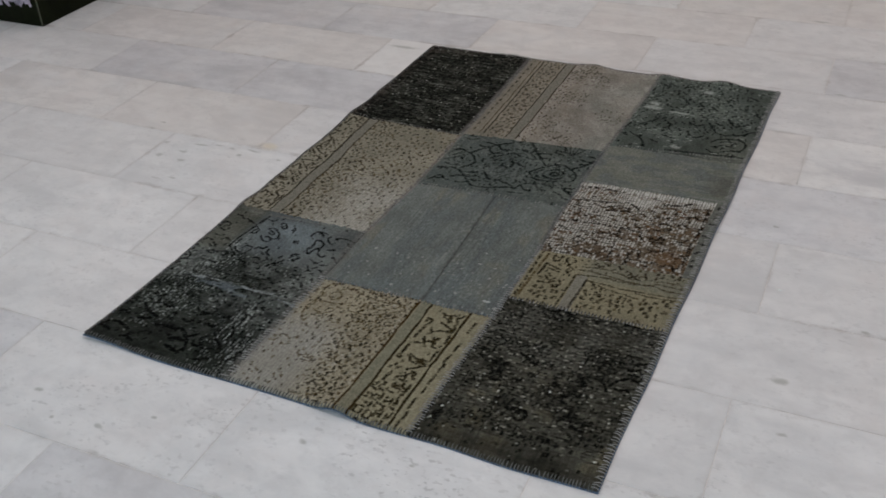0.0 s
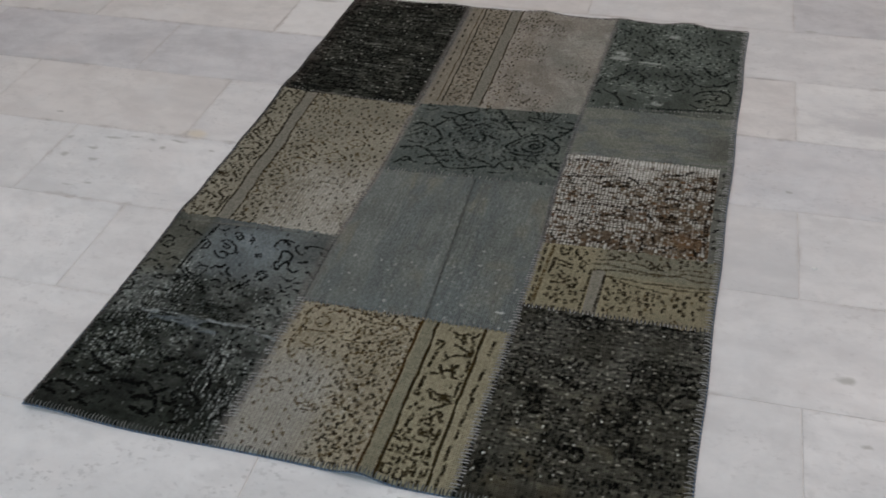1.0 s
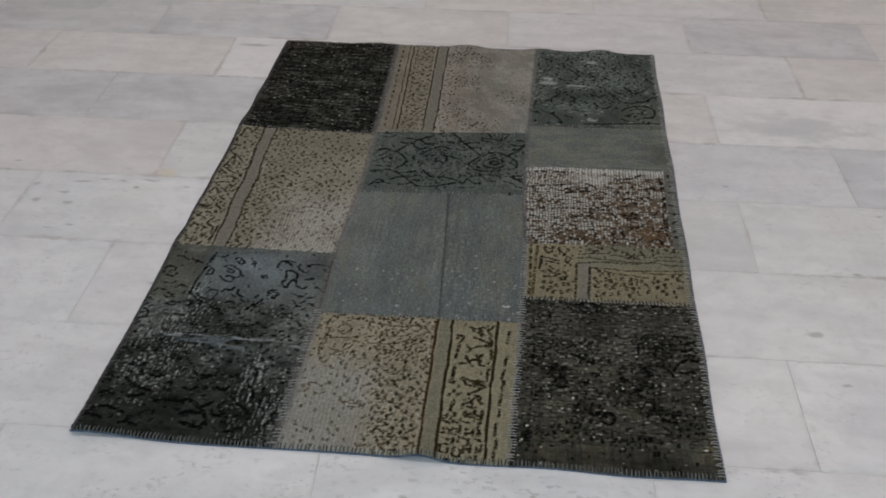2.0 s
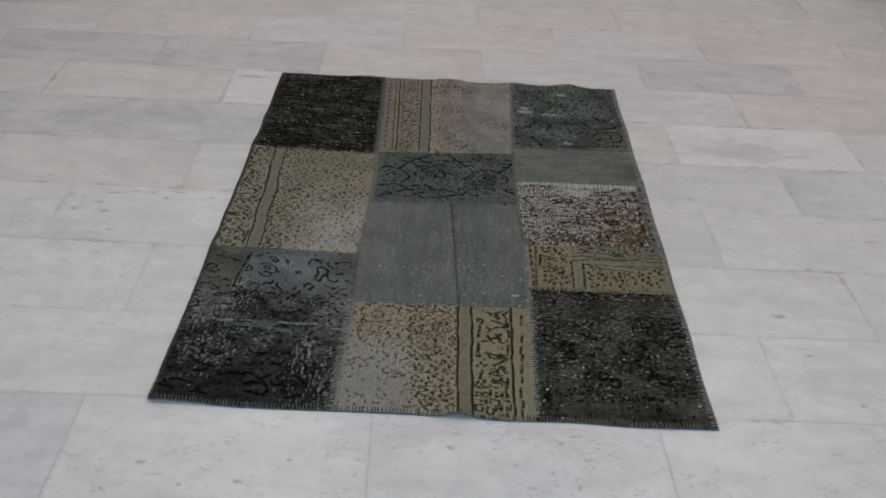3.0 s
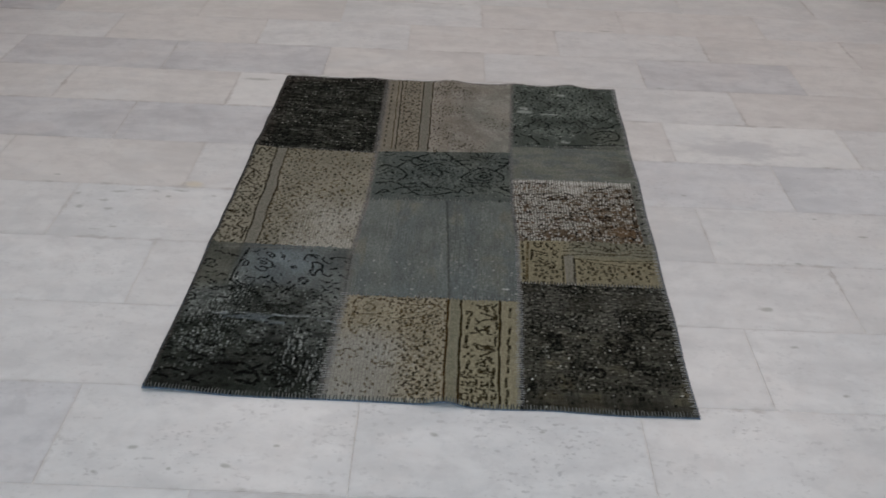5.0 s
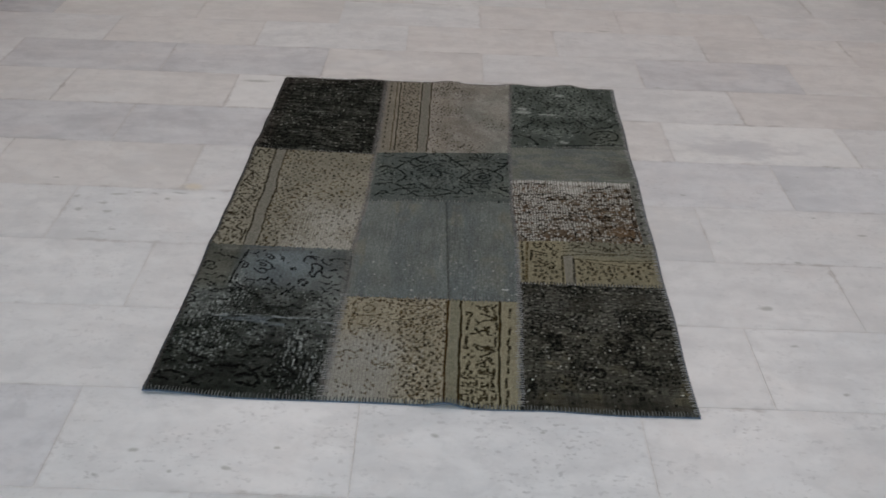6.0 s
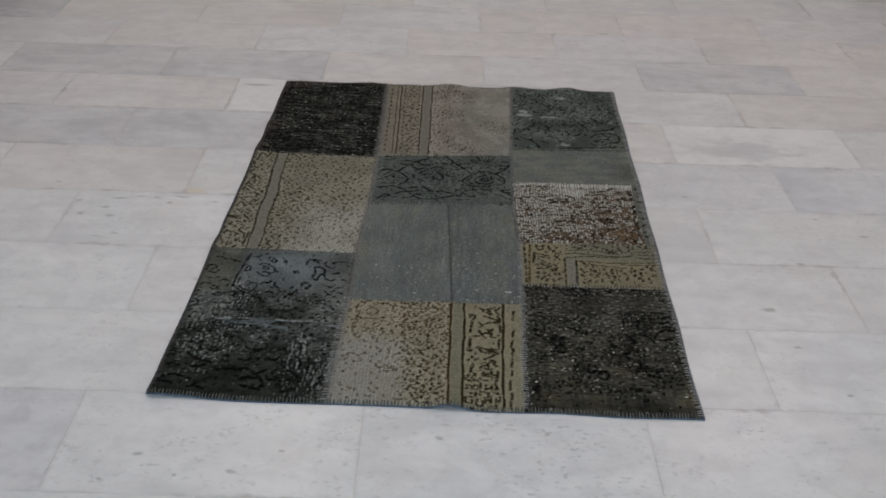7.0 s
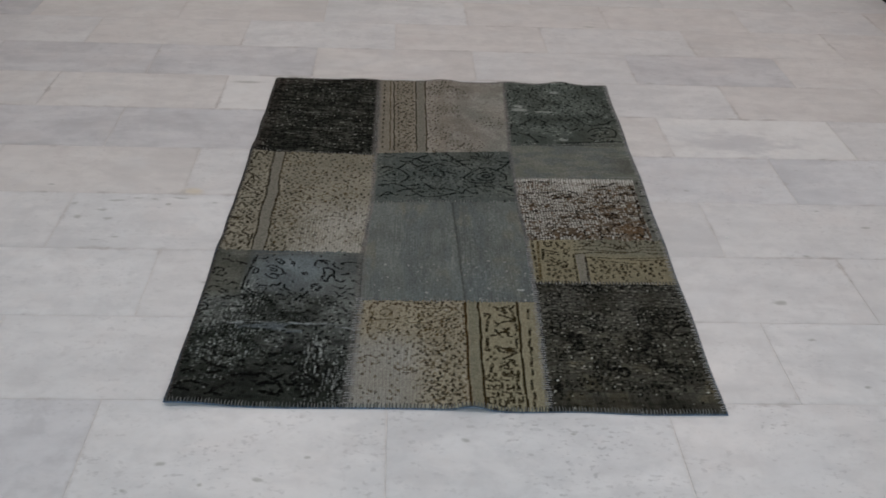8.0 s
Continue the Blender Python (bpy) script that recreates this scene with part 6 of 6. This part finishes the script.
for u0, u1, va, vb, w, col in ((0.83, 1.2, 1.280, 1.322, 0.006, (0.18, 0.18, 0.165)), (0.39, 0.83, 1.205, 1.242, 0.005, (0.20, 0.195, 0.18)), (0.0, 0.385, 1.211, 1.190, 0.005, (0.21, 0.20, 0.175)), (0.82, 1.2, 1.052, 1.074, 0.006, (0.24, 0.235, 0.22)), (0.0, 0.385, 0.586, 0.614, 0.007, (0.19, 0.185, 0.165))):
    k = 0.55 * step(w - np.abs(GV - va - (vb - va) * (GU - u0) / (u1 - u0)), 0, w * 0.7) * (GU > u0) * (GU < u1) * step(cloud(0.03, 0.01, 87), 0.3, 0.65)
    DYE[..., :3] = DYE[..., :3] * (1 - k[..., None]) + np.array(col) * k[..., None]
k = 0.5 * step(0.005 - np.abs(GU - seam_mid(GV)), 0, 0.004) * (GV > 0.39) * (GV < 0.9) * (0.4 + 0.6 * along)
DYE[..., :3] = DYE[..., :3] * (1 - k[..., None]) + np.array((0.045, 0.048, 0.044)) * k[..., None]
k = 0.7 * np.maximum(step(0.007 - GU, 0, 0.006), step(GU - 1.193, 0, 0.006))
DYE[..., :3] = DYE[..., :3] * (1 - k[..., None]) + np.array((0.075, 0.075, 0.07)) * k[..., None]

rug = thing("patchwork_rug", (0.61, 0.88, 0.0), "overdyed patchwork rug of grey, beige and black wool on marble", "rug")
NAMES = {"P1": "near-black wool patch with streaky pale flecks", "P2": "beige wool patch with a brown-lined border", "P3": "blue-grey wool patch worn to black and white threads",
         "M1": "grey-beige wool patch with a narrow brown border", "M2": "teal-grey wool patch with black blossoms and tendrils", "M3": "plain grey-blue wool patch", "M5": "plain grey-blue wool patch with pale flecks",
         "M4": "beige wool patch with a wide angular border", "R1": "dark teal wool patch with black scrolls", "R2": "plain olive-grey wool strip", "R3": "threadbare brown patch with white warp showing",
         "R4": "beige wool patch where two borders meet", "R5": "near-black wool patch with small white flecks"}
PILE, KNOT = 0.0062, 0.0021
for name, (l, r, foot, head) in PATCHES.items():
    nu = int((r(0.5) - l(0.5)) / KNOT) + 1
    nv = int((head[0] - foot[0]) / KNOT) + 1
    s, t = np.meshgrid(np.linspace(0, 1, nu), np.linspace(0, 1, nv))
    v = (foot[0] + s * (foot[1] - foot[0])) * (1 - t) + (head[0] + s * (head[1] - head[0])) * t
    u = l(v) * (1 - s) + r(v) * s
    rim = np.minimum(np.minimum(u - l(v), r(v) - u), np.minimum(t, 1 - t) * (head[0] - foot[0]))
    jit = np.random.RandomState(len(name) + nu)
    h = PILE - 0.0032 * (1 - step(rim, 0, 0.007)) + 0.0005 * jit.randn(nv, nu) - 0.001 * step(rim, 0.0, 0.01) * DYE[np.clip((v / RES).astype(int), 0, NV - 1), np.clip((u / RES).astype(int), 0, NU - 1), 3]
    p = on_rug(u, v, h).reshape(-1, 3)
    i = np.arange(nu * nv).reshape(nv, nu)
    faces = np.stack([i[:-1, :-1], i[:-1, 1:], i[1:, 1:], i[1:, :-1]], -1).reshape(-1, 4)
    ring = np.concatenate([i[0, :], i[1:, -1], i[-1, -2::-1], i[-2:0:-1, 0]])
    low = p[ring].copy()
    low[:, 2] = rug_height(u.reshape(-1)[ring], v.reshape(-1)[ring]) + 0.0012
    n0 = len(p)
    q = np.arange(len(ring))
    skirt = np.stack([ring, n0 + q, n0 + np.roll(q, -1), np.roll(ring, -1)], -1)
    verts, quads = np.concatenate([p, low]), np.concatenate([faces, skirt])
    me = bpy.data.meshes.new("patch")
    me.vertices.add(len(verts))
    me.vertices.foreach_set("co", verts.astype(np.float32).reshape(-1))
    me.loops.add(4 * len(quads))
    me.loops.foreach_set("vertex_index", quads.astype(np.int32).reshape(-1))
    me.polygons.add(len(quads))
    me.polygons.foreach_set("loop_start", np.arange(0, 4 * len(quads), 4, dtype=np.int32))
    me.update(calc_edges=True)
    me.shade_smooth()
    col = DYE[np.clip((v / RES).astype(int), 0, NV - 1), np.clip((u / RES).astype(int), 0, NU - 1)].reshape(-1, 4)
    col = np.concatenate([col, col[ring]])
    att = me.color_attributes.new("dye", "FLOAT_COLOR", "POINT")
    att.data.foreach_set("color", col.astype(np.float32).reshape(-1))
    link_mesh("patch", me, WOOL, rug, NAMES[name])

# the canvas backing, a little larger than the wool; its blue includes painted edge shade
s, t = np.meshgrid(np.linspace(-0.003, RU + 0.003, 97), np.linspace(-0.003, RV + 0.003, 145))
top = on_rug(s, t, np.full_like(s, 0.0011)).reshape(-1, 3)
i = np.arange(top.shape[0]).reshape(s.shape)
quads = np.stack([i[:-1, :-1], i[:-1, 1:], i[1:, 1:], i[1:, :-1]], -1).reshape(-1, 4)
ring = np.concatenate([i[0, :], i[1:, -1], i[-1, -2::-1], i[-2:0:-1, 0]])
low = top[ring].copy()
low[:, 2] = np.maximum(low[:, 2] - 0.0022, 0.0)
q = np.arange(len(ring))
skirt = np.stack([ring, len(top) + q, len(top) + np.roll(q, -1), np.roll(ring, -1)], -1)
raw("backing", np.concatenate([top, low]), np.concatenate([quads, skirt]).tolist(), CANVAS, rug, "canvas backing tinted with the bluish edge shade")


def sew(name, paths, width, material, label):
    """Stitches along paths of (u, v, height) points, each a thin three-sided thread, in one part."""
    verts, faces = [], []
    for path in paths:
        p = np.array([on_rug(a, b, h) for a, b, h in path])
        d = np.gradient(p, axis=0)
        d /= np.linalg.norm(d, axis=1)[:, None] + 1e-9
        side = np.cross(d, (0, 0, 1.0))
        side /= np.linalg.norm(side, axis=1)[:, None] + 1e-9
        up = np.cross(side, d)
        n = len(verts)
        for k in range(len(p)):
            w = width / 2 * (0.55 if k in (0, len(p) - 1) else 1.0)
            verts += [p[k] - side[k] * w, p[k] + up[k] * w, p[k] + side[k] * w]
        for k in range(len(p) - 1):
            a = n + 3 * k
            faces += [(a, a + 3, a + 4, a + 1), (a + 1, a + 4, a + 5, a + 2)]
    return tagged(raw(name, verts, faces, material, rug, label, True), kind="stuff")


def seam_paths(f, v0, v1, reach, pitch, slant=0.1, skip=0.0, seed=1):
    r, out, v = np.random.RandomState(seed), [], v0
    while v < v1:
        if r.rand() >= skip:
            a, b = -reach * (0.7 + 0.5 * r.rand()), reach * (0.7 + 0.5 * r.rand())
            k = slant * (r.rand() - 0.3) * reach * 2
            out.append([(f(v) + a + (b - a) * i / 4, v + k * (i / 4 - 0.5), 0.0048 + 0.0022 * math.sin(math.pi * i / 4)) for i in range(5)])
        v += pitch * (0.8 + 0.4 * r.rand())
    return out


def cross_paths(u0, u1, va, vb, reach, pitch, skip=0.0, seed=1, down=1.0, up=1.0):
    r, out, u = np.random.RandomState(seed), [], u0
    while u < u1:
        if r.rand() >= skip:
            v = va + (vb - va) * (u - u0) / (u1 - u0)
            a, b = -reach * down * (0.7 + 0.5 * r.rand()), reach * up * (0.7 + 0.5 * r.rand())
            k = 0.002 * r.randn()
            out.append([(u + k * (i / 4 - 0.5), v + a + (b - a) * i / 4, 0.0048 + 0.0022 * math.sin(math.pi * i / 4)) for i in range(5)])
        u += pitch * (0.8 + 0.4 * r.rand())
    return out


def rim_paths(side, pitch, reach, seed):
    """Blanket stitches that wrap an edge of the rug."""
    r, out, x, end = np.random.RandomState(seed), [], 0.004, RU if side in "sn" else RV
    while x < end - 0.003:
        q, k = reach * (0.75 + 0.4 * r.rand()), (0.0012 if side == "s" else 0.003) * r.randn()
        prof = [(q, 0.0062), (q * 0.5, 0.0072), (0.002, 0.0066), (-0.0022, 0.0042), (-0.0034, 0.0010)]
        if side == "s":
            out.append([(x + k * d / q, d, h) for d, h in prof])
        elif side == "n":
            out.append([(x + k * d / q, RV - d, h) for d, h in prof])
        elif side == "w":
            out.append([(d, x + k * d / q, h) for d, h in prof])
        else:
            out.append([(RU - d, x + k * d / q, h) for d, h in prof])
        x += pitch * (0.8 + 0.4 * r.rand())
    return out


sew("edge_stitching", rim_paths("s", 0.0074, 0.0105, 1), 0.0028, THREAD_EDGE, "grey blanket stitch along the front edge")
sew("edge_stitching", rim_paths("e", 0.0084, 0.014, 2), 0.0030, THREAD_PALE, "grey blanket stitch along the edge")
sew("edge_stitching", rim_paths("w", 0.0065, 0.010, 3), 0.0028, THREAD_DARK, "dark blanket stitch along the edge")
sew("edge_stitching", rim_paths("n", 0.0055, 0.008, 4), 0.0030, THREAD_DARK, "dark blanket stitch along the far edge")
sew("seam_stitching", seam_paths(seam_2, 0.008, 0.40, 0.012, 0.0078, 0.1, 0, 5), 0.0028, THREAD_PALE, "pale grey overcast stitching")
sew("seam_stitching", seam_paths(seam_2, 0.40, 0.72, 0.010, 0.0085, 0.1, 0.05, 6), 0.0030, THREAD_PALE, "grey overcast stitching")
sew("seam_stitching", seam_paths(seam_2, 0.72, 1.79, 0.009, 0.0092, 0.2, 0.25, 7), 0.0026, THREAD_GREY, "fine grey overcast stitching")
sew("seam_stitching", seam_paths(seam_1, 0.008, 0.40, 0.015, 0.0088, 0.3, 0.15, 8), 0.0026, THREAD_PALE, "pale overcast stitching")
sew("seam_stitching", seam_paths(seam_1, 0.40, 0.62, 0.010, 0.0095, 0.3, 0.3, 18), 0.0022, THREAD_GREY, "fine grey overcast stitching")
sew("seam_stitching", seam_paths(seam_1, 0.62, 1.79, 0.008, 0.0095, 0.2, 0.3, 9), 0.0024, THREAD_GREY, "fine grey overcast stitching")
sew("seam_stitching", cross_paths(0.822, 1.196, 0.487, 0.496, 0.008, 0.0085, 0, 10, 1.0, 0.9), 0.0030, THREAD_DARK, "dark overcast stitching")
sew("seam_stitching", cross_paths(0.826, 1.196, 0.485, 0.494, 0.006, 0.0085, 0.2, 11, 1.0, 0.6), 0.0024, THREAD_PALE, "pale overcast stitching")
sew("seam_stitching", cross_paths(0.390, 0.812, 0.396, 0.402, 0.011, 0.0085, 0.1, 12), 0.0026, THREAD_GREY, "grey overcast stitching")
sew("seam_stitching", cross_paths(0.396, 0.812, 0.889, 0.908, 0.010, 0.009, 0.2, 13), 0.0026, THREAD_GREY, "grey overcast stitching")
sew("seam_stitching", cross_paths(0.836, 1.192, 1.280, 1.322, 0.006, 0.009, 0.25, 14), 0.0022, THREAD_GREY, "grey overcast stitching")
sew("seam_stitching", cross_paths(0.006, 0.380, 1.211, 1.190, 0.005, 0.010, 0.4, 15), 0.0022, THREAD_GREY, "fine grey stitching")
sew("seam_stitching", cross_paths(0.822, 1.192, 1.052, 1.074, 0.005, 0.010, 0.3, 16), 0.0022, THREAD_GREY, "grey overcast stitching")


# ---- display platforms and what lies on them ----
def platform(at, x0, x1, y0, y1, h, label):
    ob = thing("display_platform", at, label, "platform")
    part("body", box(x0, x1, y0, y1, 0.0, h - 0.022, 0.004), BLACK_GREEN, ob)
    part("top_board", box(x0 - 0.006, x1 + 0.006, y0 - 0.006, y1 + 0.006, h - 0.022, h, 0.005), BLACK_GREEN, ob)
    return ob


p1 = platform((-2.3, 2.7, 0), -3.2, -1.548, 1.506, 3.9, 0.15, "low black-green painted display platform on the marble floor")
# a paler strip down the platform's front corner
part("corner_bead", box(-1.5515, -1.5465, 1.5045, 1.5095, 0.004, 0.126, 0.001), PALE_EDGE, p1, "pale corner edge")
platform((3.4, 3.0, 0), 2.775, 3.9, 2.0, 4.6, 0.15, "low dark painted display platform on the marble floor")


def folded_rug(name, x0, x1, y0, y1, z0, h, material, seed, label):
    """A folded rug: a soft slab with a rounded, uneven edge."""
    bm = box(x0, x1, y0, y1, z0, z0 + h)
    bmesh.ops.subdivide_edges(bm, edges=bm.edges[:], cuts=14, use_grid_fill=True)
    for v in bm.verts:
        e = min(v.co.x - x0, x1 - v.co.x, v.co.y - y0, y1 - v.co.y)
        mid_z = abs((v.co.z - z0) / h * 2 - 1)
        pull = 0.012 * mid_z ** 3 if e < 0.01 else 0.0
        v.co.x += 0.012 * math.sin(v.co.y * 9 + seed) - math.copysign(pull, v.co.x - (x0 + x1) / 2)
        v.co.y += 0.010 * math.sin(v.co.x * 8 + seed * 2) - math.copysign(pull, v.co.y - (y0 + y1) / 2)
    for f in bm.faces:
        f.smooth = True
    return tagged(part(name, bm, material), label, "rug", "rugs stacked on the platform")


# rugs above the lowest two are unseen, added to shade the floor nearby
STACK = [(LILAC, "faded lilac folded rug on the dark platform"), (RED_WOOL, "dark red folded rug lying on a lilac one"), (DARK_WOOL, "unseen dark folded rug added to shade the floor"), (RED_WOOL, "unseen dark red folded rug added to shade the floor"), (LILAC, "unseen lilac folded rug added to shade the floor"), (DARK_WOOL, "unseen dark folded rug added to shade the floor"), (RED_WOOL, "unseen dark red folded rug added to shade the floor"), (DARK_WOOL, "unseen dark folded rug added to shade the floor"), (DARK_WOOL, "unseen dark top rug added to shade the floor")]
for k, (mat, text) in enumerate(STACK):
    folded_rug("folded_rug", -3.0 + 0.015 * (k % 2), -1.575 - 0.012 * (k % 3), 1.56 + 0.012 * k, 3.5 - 0.02 * k, 0.15 + 0.045 * k, 0.045, mat, 1.0 + 1.2 * k, text)


# fringe of the lilac rug, falling over the platform's front
def fringe(x0, x1, seed):
    r = np.random.RandomState(seed)
    verts, faces = [], []
    x = x0
    while x < x1:
        drop = 0.060 + 0.030 * r.rand()
        lean, w = 0.014 * r.randn(), 0.005 + 0.006 * r.rand()
        path = [(x, 1.575, 0.174), (x, 1.535, 0.168), (x, 1.498, 0.153), (x + lean * 0.3, 1.492, 0.12), (x + lean * 0.7, 1.490 - 0.004 * r.rand(), 0.165 - drop * 0.75), (x + lean, 1.492, 0.165 - drop)]
        n = len(verts)
        for k, (a, b, d) in enumerate(path):
            q = w * (0.6 if k == len(path) - 1 else 1.0)
            verts += [(a - q, b + 0.002, d), (a, b - q, d + 0.001), (a + q, b + 0.002, d)]
        for k in range(len(path) - 1):
            g = n + 3 * k
            faces += [(g, g + 1, g + 4, g + 3), (g + 1, g + 2, g + 5, g + 4)]
        x += 0.006 + 0.004 * r.rand()
    return verts, faces


lilac_rug = bpy.data.objects["folded_rug"]
fv, ff = fringe(-2.6, -1.562, 5)
fr = raw("fringe", fv, ff, LILAC, None, "pale lilac tangled wool fringe", True)
fr.parent = lilac_rug
tagged(fr, kind="stuff")

# a pale crumb on the floor
bm = bmesh.new()
bmesh.ops.create_icosphere(bm, subdivisions=2, radius=0.0045)
for v in bm.verts:
    v.co = Vector((1.404 + v.co.x * (1.2 + 0.3 * math.sin(900 * v.co.y)), 0.715 + v.co.y * 0.9, 0.0014 + 0.45 * v.co.z * (1 + 0.3 * math.sin(700 * v.co.x))))
tagged(part("crumb", bm, plain("chalky_crumb", (0.82, 0.81, 0.79), 0.8, 0.3)), "small white crumb lying on the marble floor", "crumb")

# ceiling lamp housings
for px, py in PANELS:
    ob = thing("ceiling_light", (px, py, ROOM_H), "square recessed ceiling light panel", "lamp", "ceiling lights")
    bm = bmesh.new()
    for a, b, c2, d in ((-0.32, 0.32, -0.32, -0.28), (-0.32, 0.32, 0.28, 0.32), (-0.32, -0.28, -0.28, 0.28), (0.28, 0.32, -0.28, 0.28)):
        b2 = box(px + a, px + b, py + c2, py + d, ROOM_H - 0.03, ROOM_H - 0.002)
        tmp = bpy.data.meshes.new("tmp")
        b2.to_mesh(tmp)
        b2.free()
        bm.from_mesh(tmp)
        bpy.data.meshes.remove(tmp)
    part("frame", bm, FITTING, ob)

# ---- the marble floor, tile by tile ----
TILE_L, TILE_W, JOINT = 0.61, 0.305, 0.0015
floor = part("floor", box(ROOM_W, ROOM_E, ROOM_S - T, ROOM_N, -0.05, -0.0016), GROUT)
tagged(floor, "white and grey marble tile floor laid in running bond", "floor", kind="structure")


def tile_mesh(material, length=TILE_L):
    x, y, b = length / 2 - JOINT / 2, TILE_W / 2 - JOINT / 2, 0.0009
    verts = [(sx * (x - b), sy * (y - b), 0) for sx, sy in ((-1, -1), (1, -1), (1, 1), (-1, 1))]
    verts += [(sx * x, sy * y, -b * 0.8) for sx, sy in ((-1, -1), (1, -1), (1, 1), (-1, 1))]
    verts += [(sx * x, sy * y, -0.004) for sx, sy in ((-1, -1), (1, -1), (1, 1), (-1, 1))]
    faces = [(0, 1, 2, 3)] + [(a + 4 * k, a + 4 * k + 4, (a + 1) % 4 + 4 * k + 4, (a + 1) % 4 + 4 * k) for k in (0, 1) for a in range(4)]
    me = bpy.data.meshes.new("tile")
    me.from_pydata(verts, [], faces)
    me.materials.append(material)
    me.update()
    bm = bmesh.new()
    bm.from_mesh(me)
    bmesh.ops.recalc_face_normals(bm, faces=bm.faces[:])
    bm.to_mesh(me)
    bm.free()
    return me


KINDS = {"b": tile_mesh(MARBLE_BRIGHT), "w": tile_mesh(MARBLE_WHITE), "g": tile_mesh(MARBLE_GREY), "p": tile_mesh(MARBLE_WARM), "s": tile_mesh(MARBLE_SPECK), "c": tile_mesh(MARBLE_COOL)}
# tones of the tiles round the rug: row, half-tile column of the tile's left joint
TONES = {(4, -8): "g", (4, -6): "g", (6, -6): "g", (6, -8): "g", (6, 0): "g", (4, 0): "b", (3, 1): "c", (-1, -7): "g", (5, -5): "b", (5, -7): "p",
         (3, -7): "p", (3, -5): "w", (2, -8): "w", (2, -6): "w", (1, -7): "w", (0, -8): "w", (5, -9): "p", (3, -9): "p", (7, -5): "w", (5, 1): "p", (3, -1): "c",
         (2, 0): "w", (1, 1): "w", (0, 0): "w", (2, -2): "w", (6, 2): "p", (7, 1): "p", (4, -2): "p", (8, -6): "p", (7, -7): "p", (-1, -5): "s", (-1, -3): "s", (-1, -1): "s", (1, -1): "w", (1, -5): "w", (3, -3): "w", (2, -4): "w", (0, -6): "w", (0, -4): "w", (0, -2): "w", (1, -9): "w", (3, 3): "g", (1, 3): "w", (2, 2): "w", (0, 2): "w", (-1, 1): "s"}
rest_v, rest_f = [], []
pick = random.Random(5)
for row in range(math.floor((ROOM_S - T) / TILE_W), math.ceil(ROOM_N / TILE_W)):
    y0, y1 = row * TILE_W, (row + 1) * TILE_W
    for half in range(-20, 14):
        if (half + row) % 2:
            continue
        x0, x1 = 1.3725 + 0.305 * half, 1.3725 + 0.305 * half + TILE_L
        tone = TONES.get((row, half)) or pick.choices("wgp", (5, 1.3, 4) if row > 4 else (8, 1.2, 0.5))[0]
        lift, tilt = pick.uniform(-0.0003, 0.0), pick.uniform(-0.0006, 0.0006)
        if x1 <= ROOM_W or x0 >= ROOM_E or y1 <= ROOM_S - T or y0 >= ROOM_N:
            continue
        inside = x0 >= ROOM_W and x1 <= ROOM_E and y1 <= ROOM_N
        if inside and -2.6 < (x0 + x1) / 2 < 3.6 and -1.3 < y0 < 6.0:
            tile = new("tile", KINDS[tone])
            tile.location = ((x0 + x1) / 2, (y0 + y1) / 2, lift - 0.0002)
            tile.rotation_euler = (tilt, -tilt * 0.5, 0)
            tile.parent = floor
        else:
            a, b, c2, d = max(x0, ROOM_W) + JOINT / 2, min(x1, ROOM_E) - JOINT / 2, max(y0, ROOM_S - T) + JOINT / 2, min(y1, ROOM_N) - JOINT / 2
            n = len(rest_v)
            rest_v += [(a, c2, 0), (b, c2, 0), (b, d, 0), (a, d, 0), (a, c2, -0.004), (b, c2, -0.004), (b, d, -0.004), (a, d, -0.004)]
            rest_f += [(n, n + 1, n + 2, n + 3)] + [(n + k, n + 4 + k, n + 4 + (k + 1) % 4, n + (k + 1) % 4) for k in range(4)]
far = raw("tile_field", rest_v, rest_f, MARBLE_FAR, None, "white marble tiles of the outer floor")
far.parent = floor
tagged(far, kind="stuff")
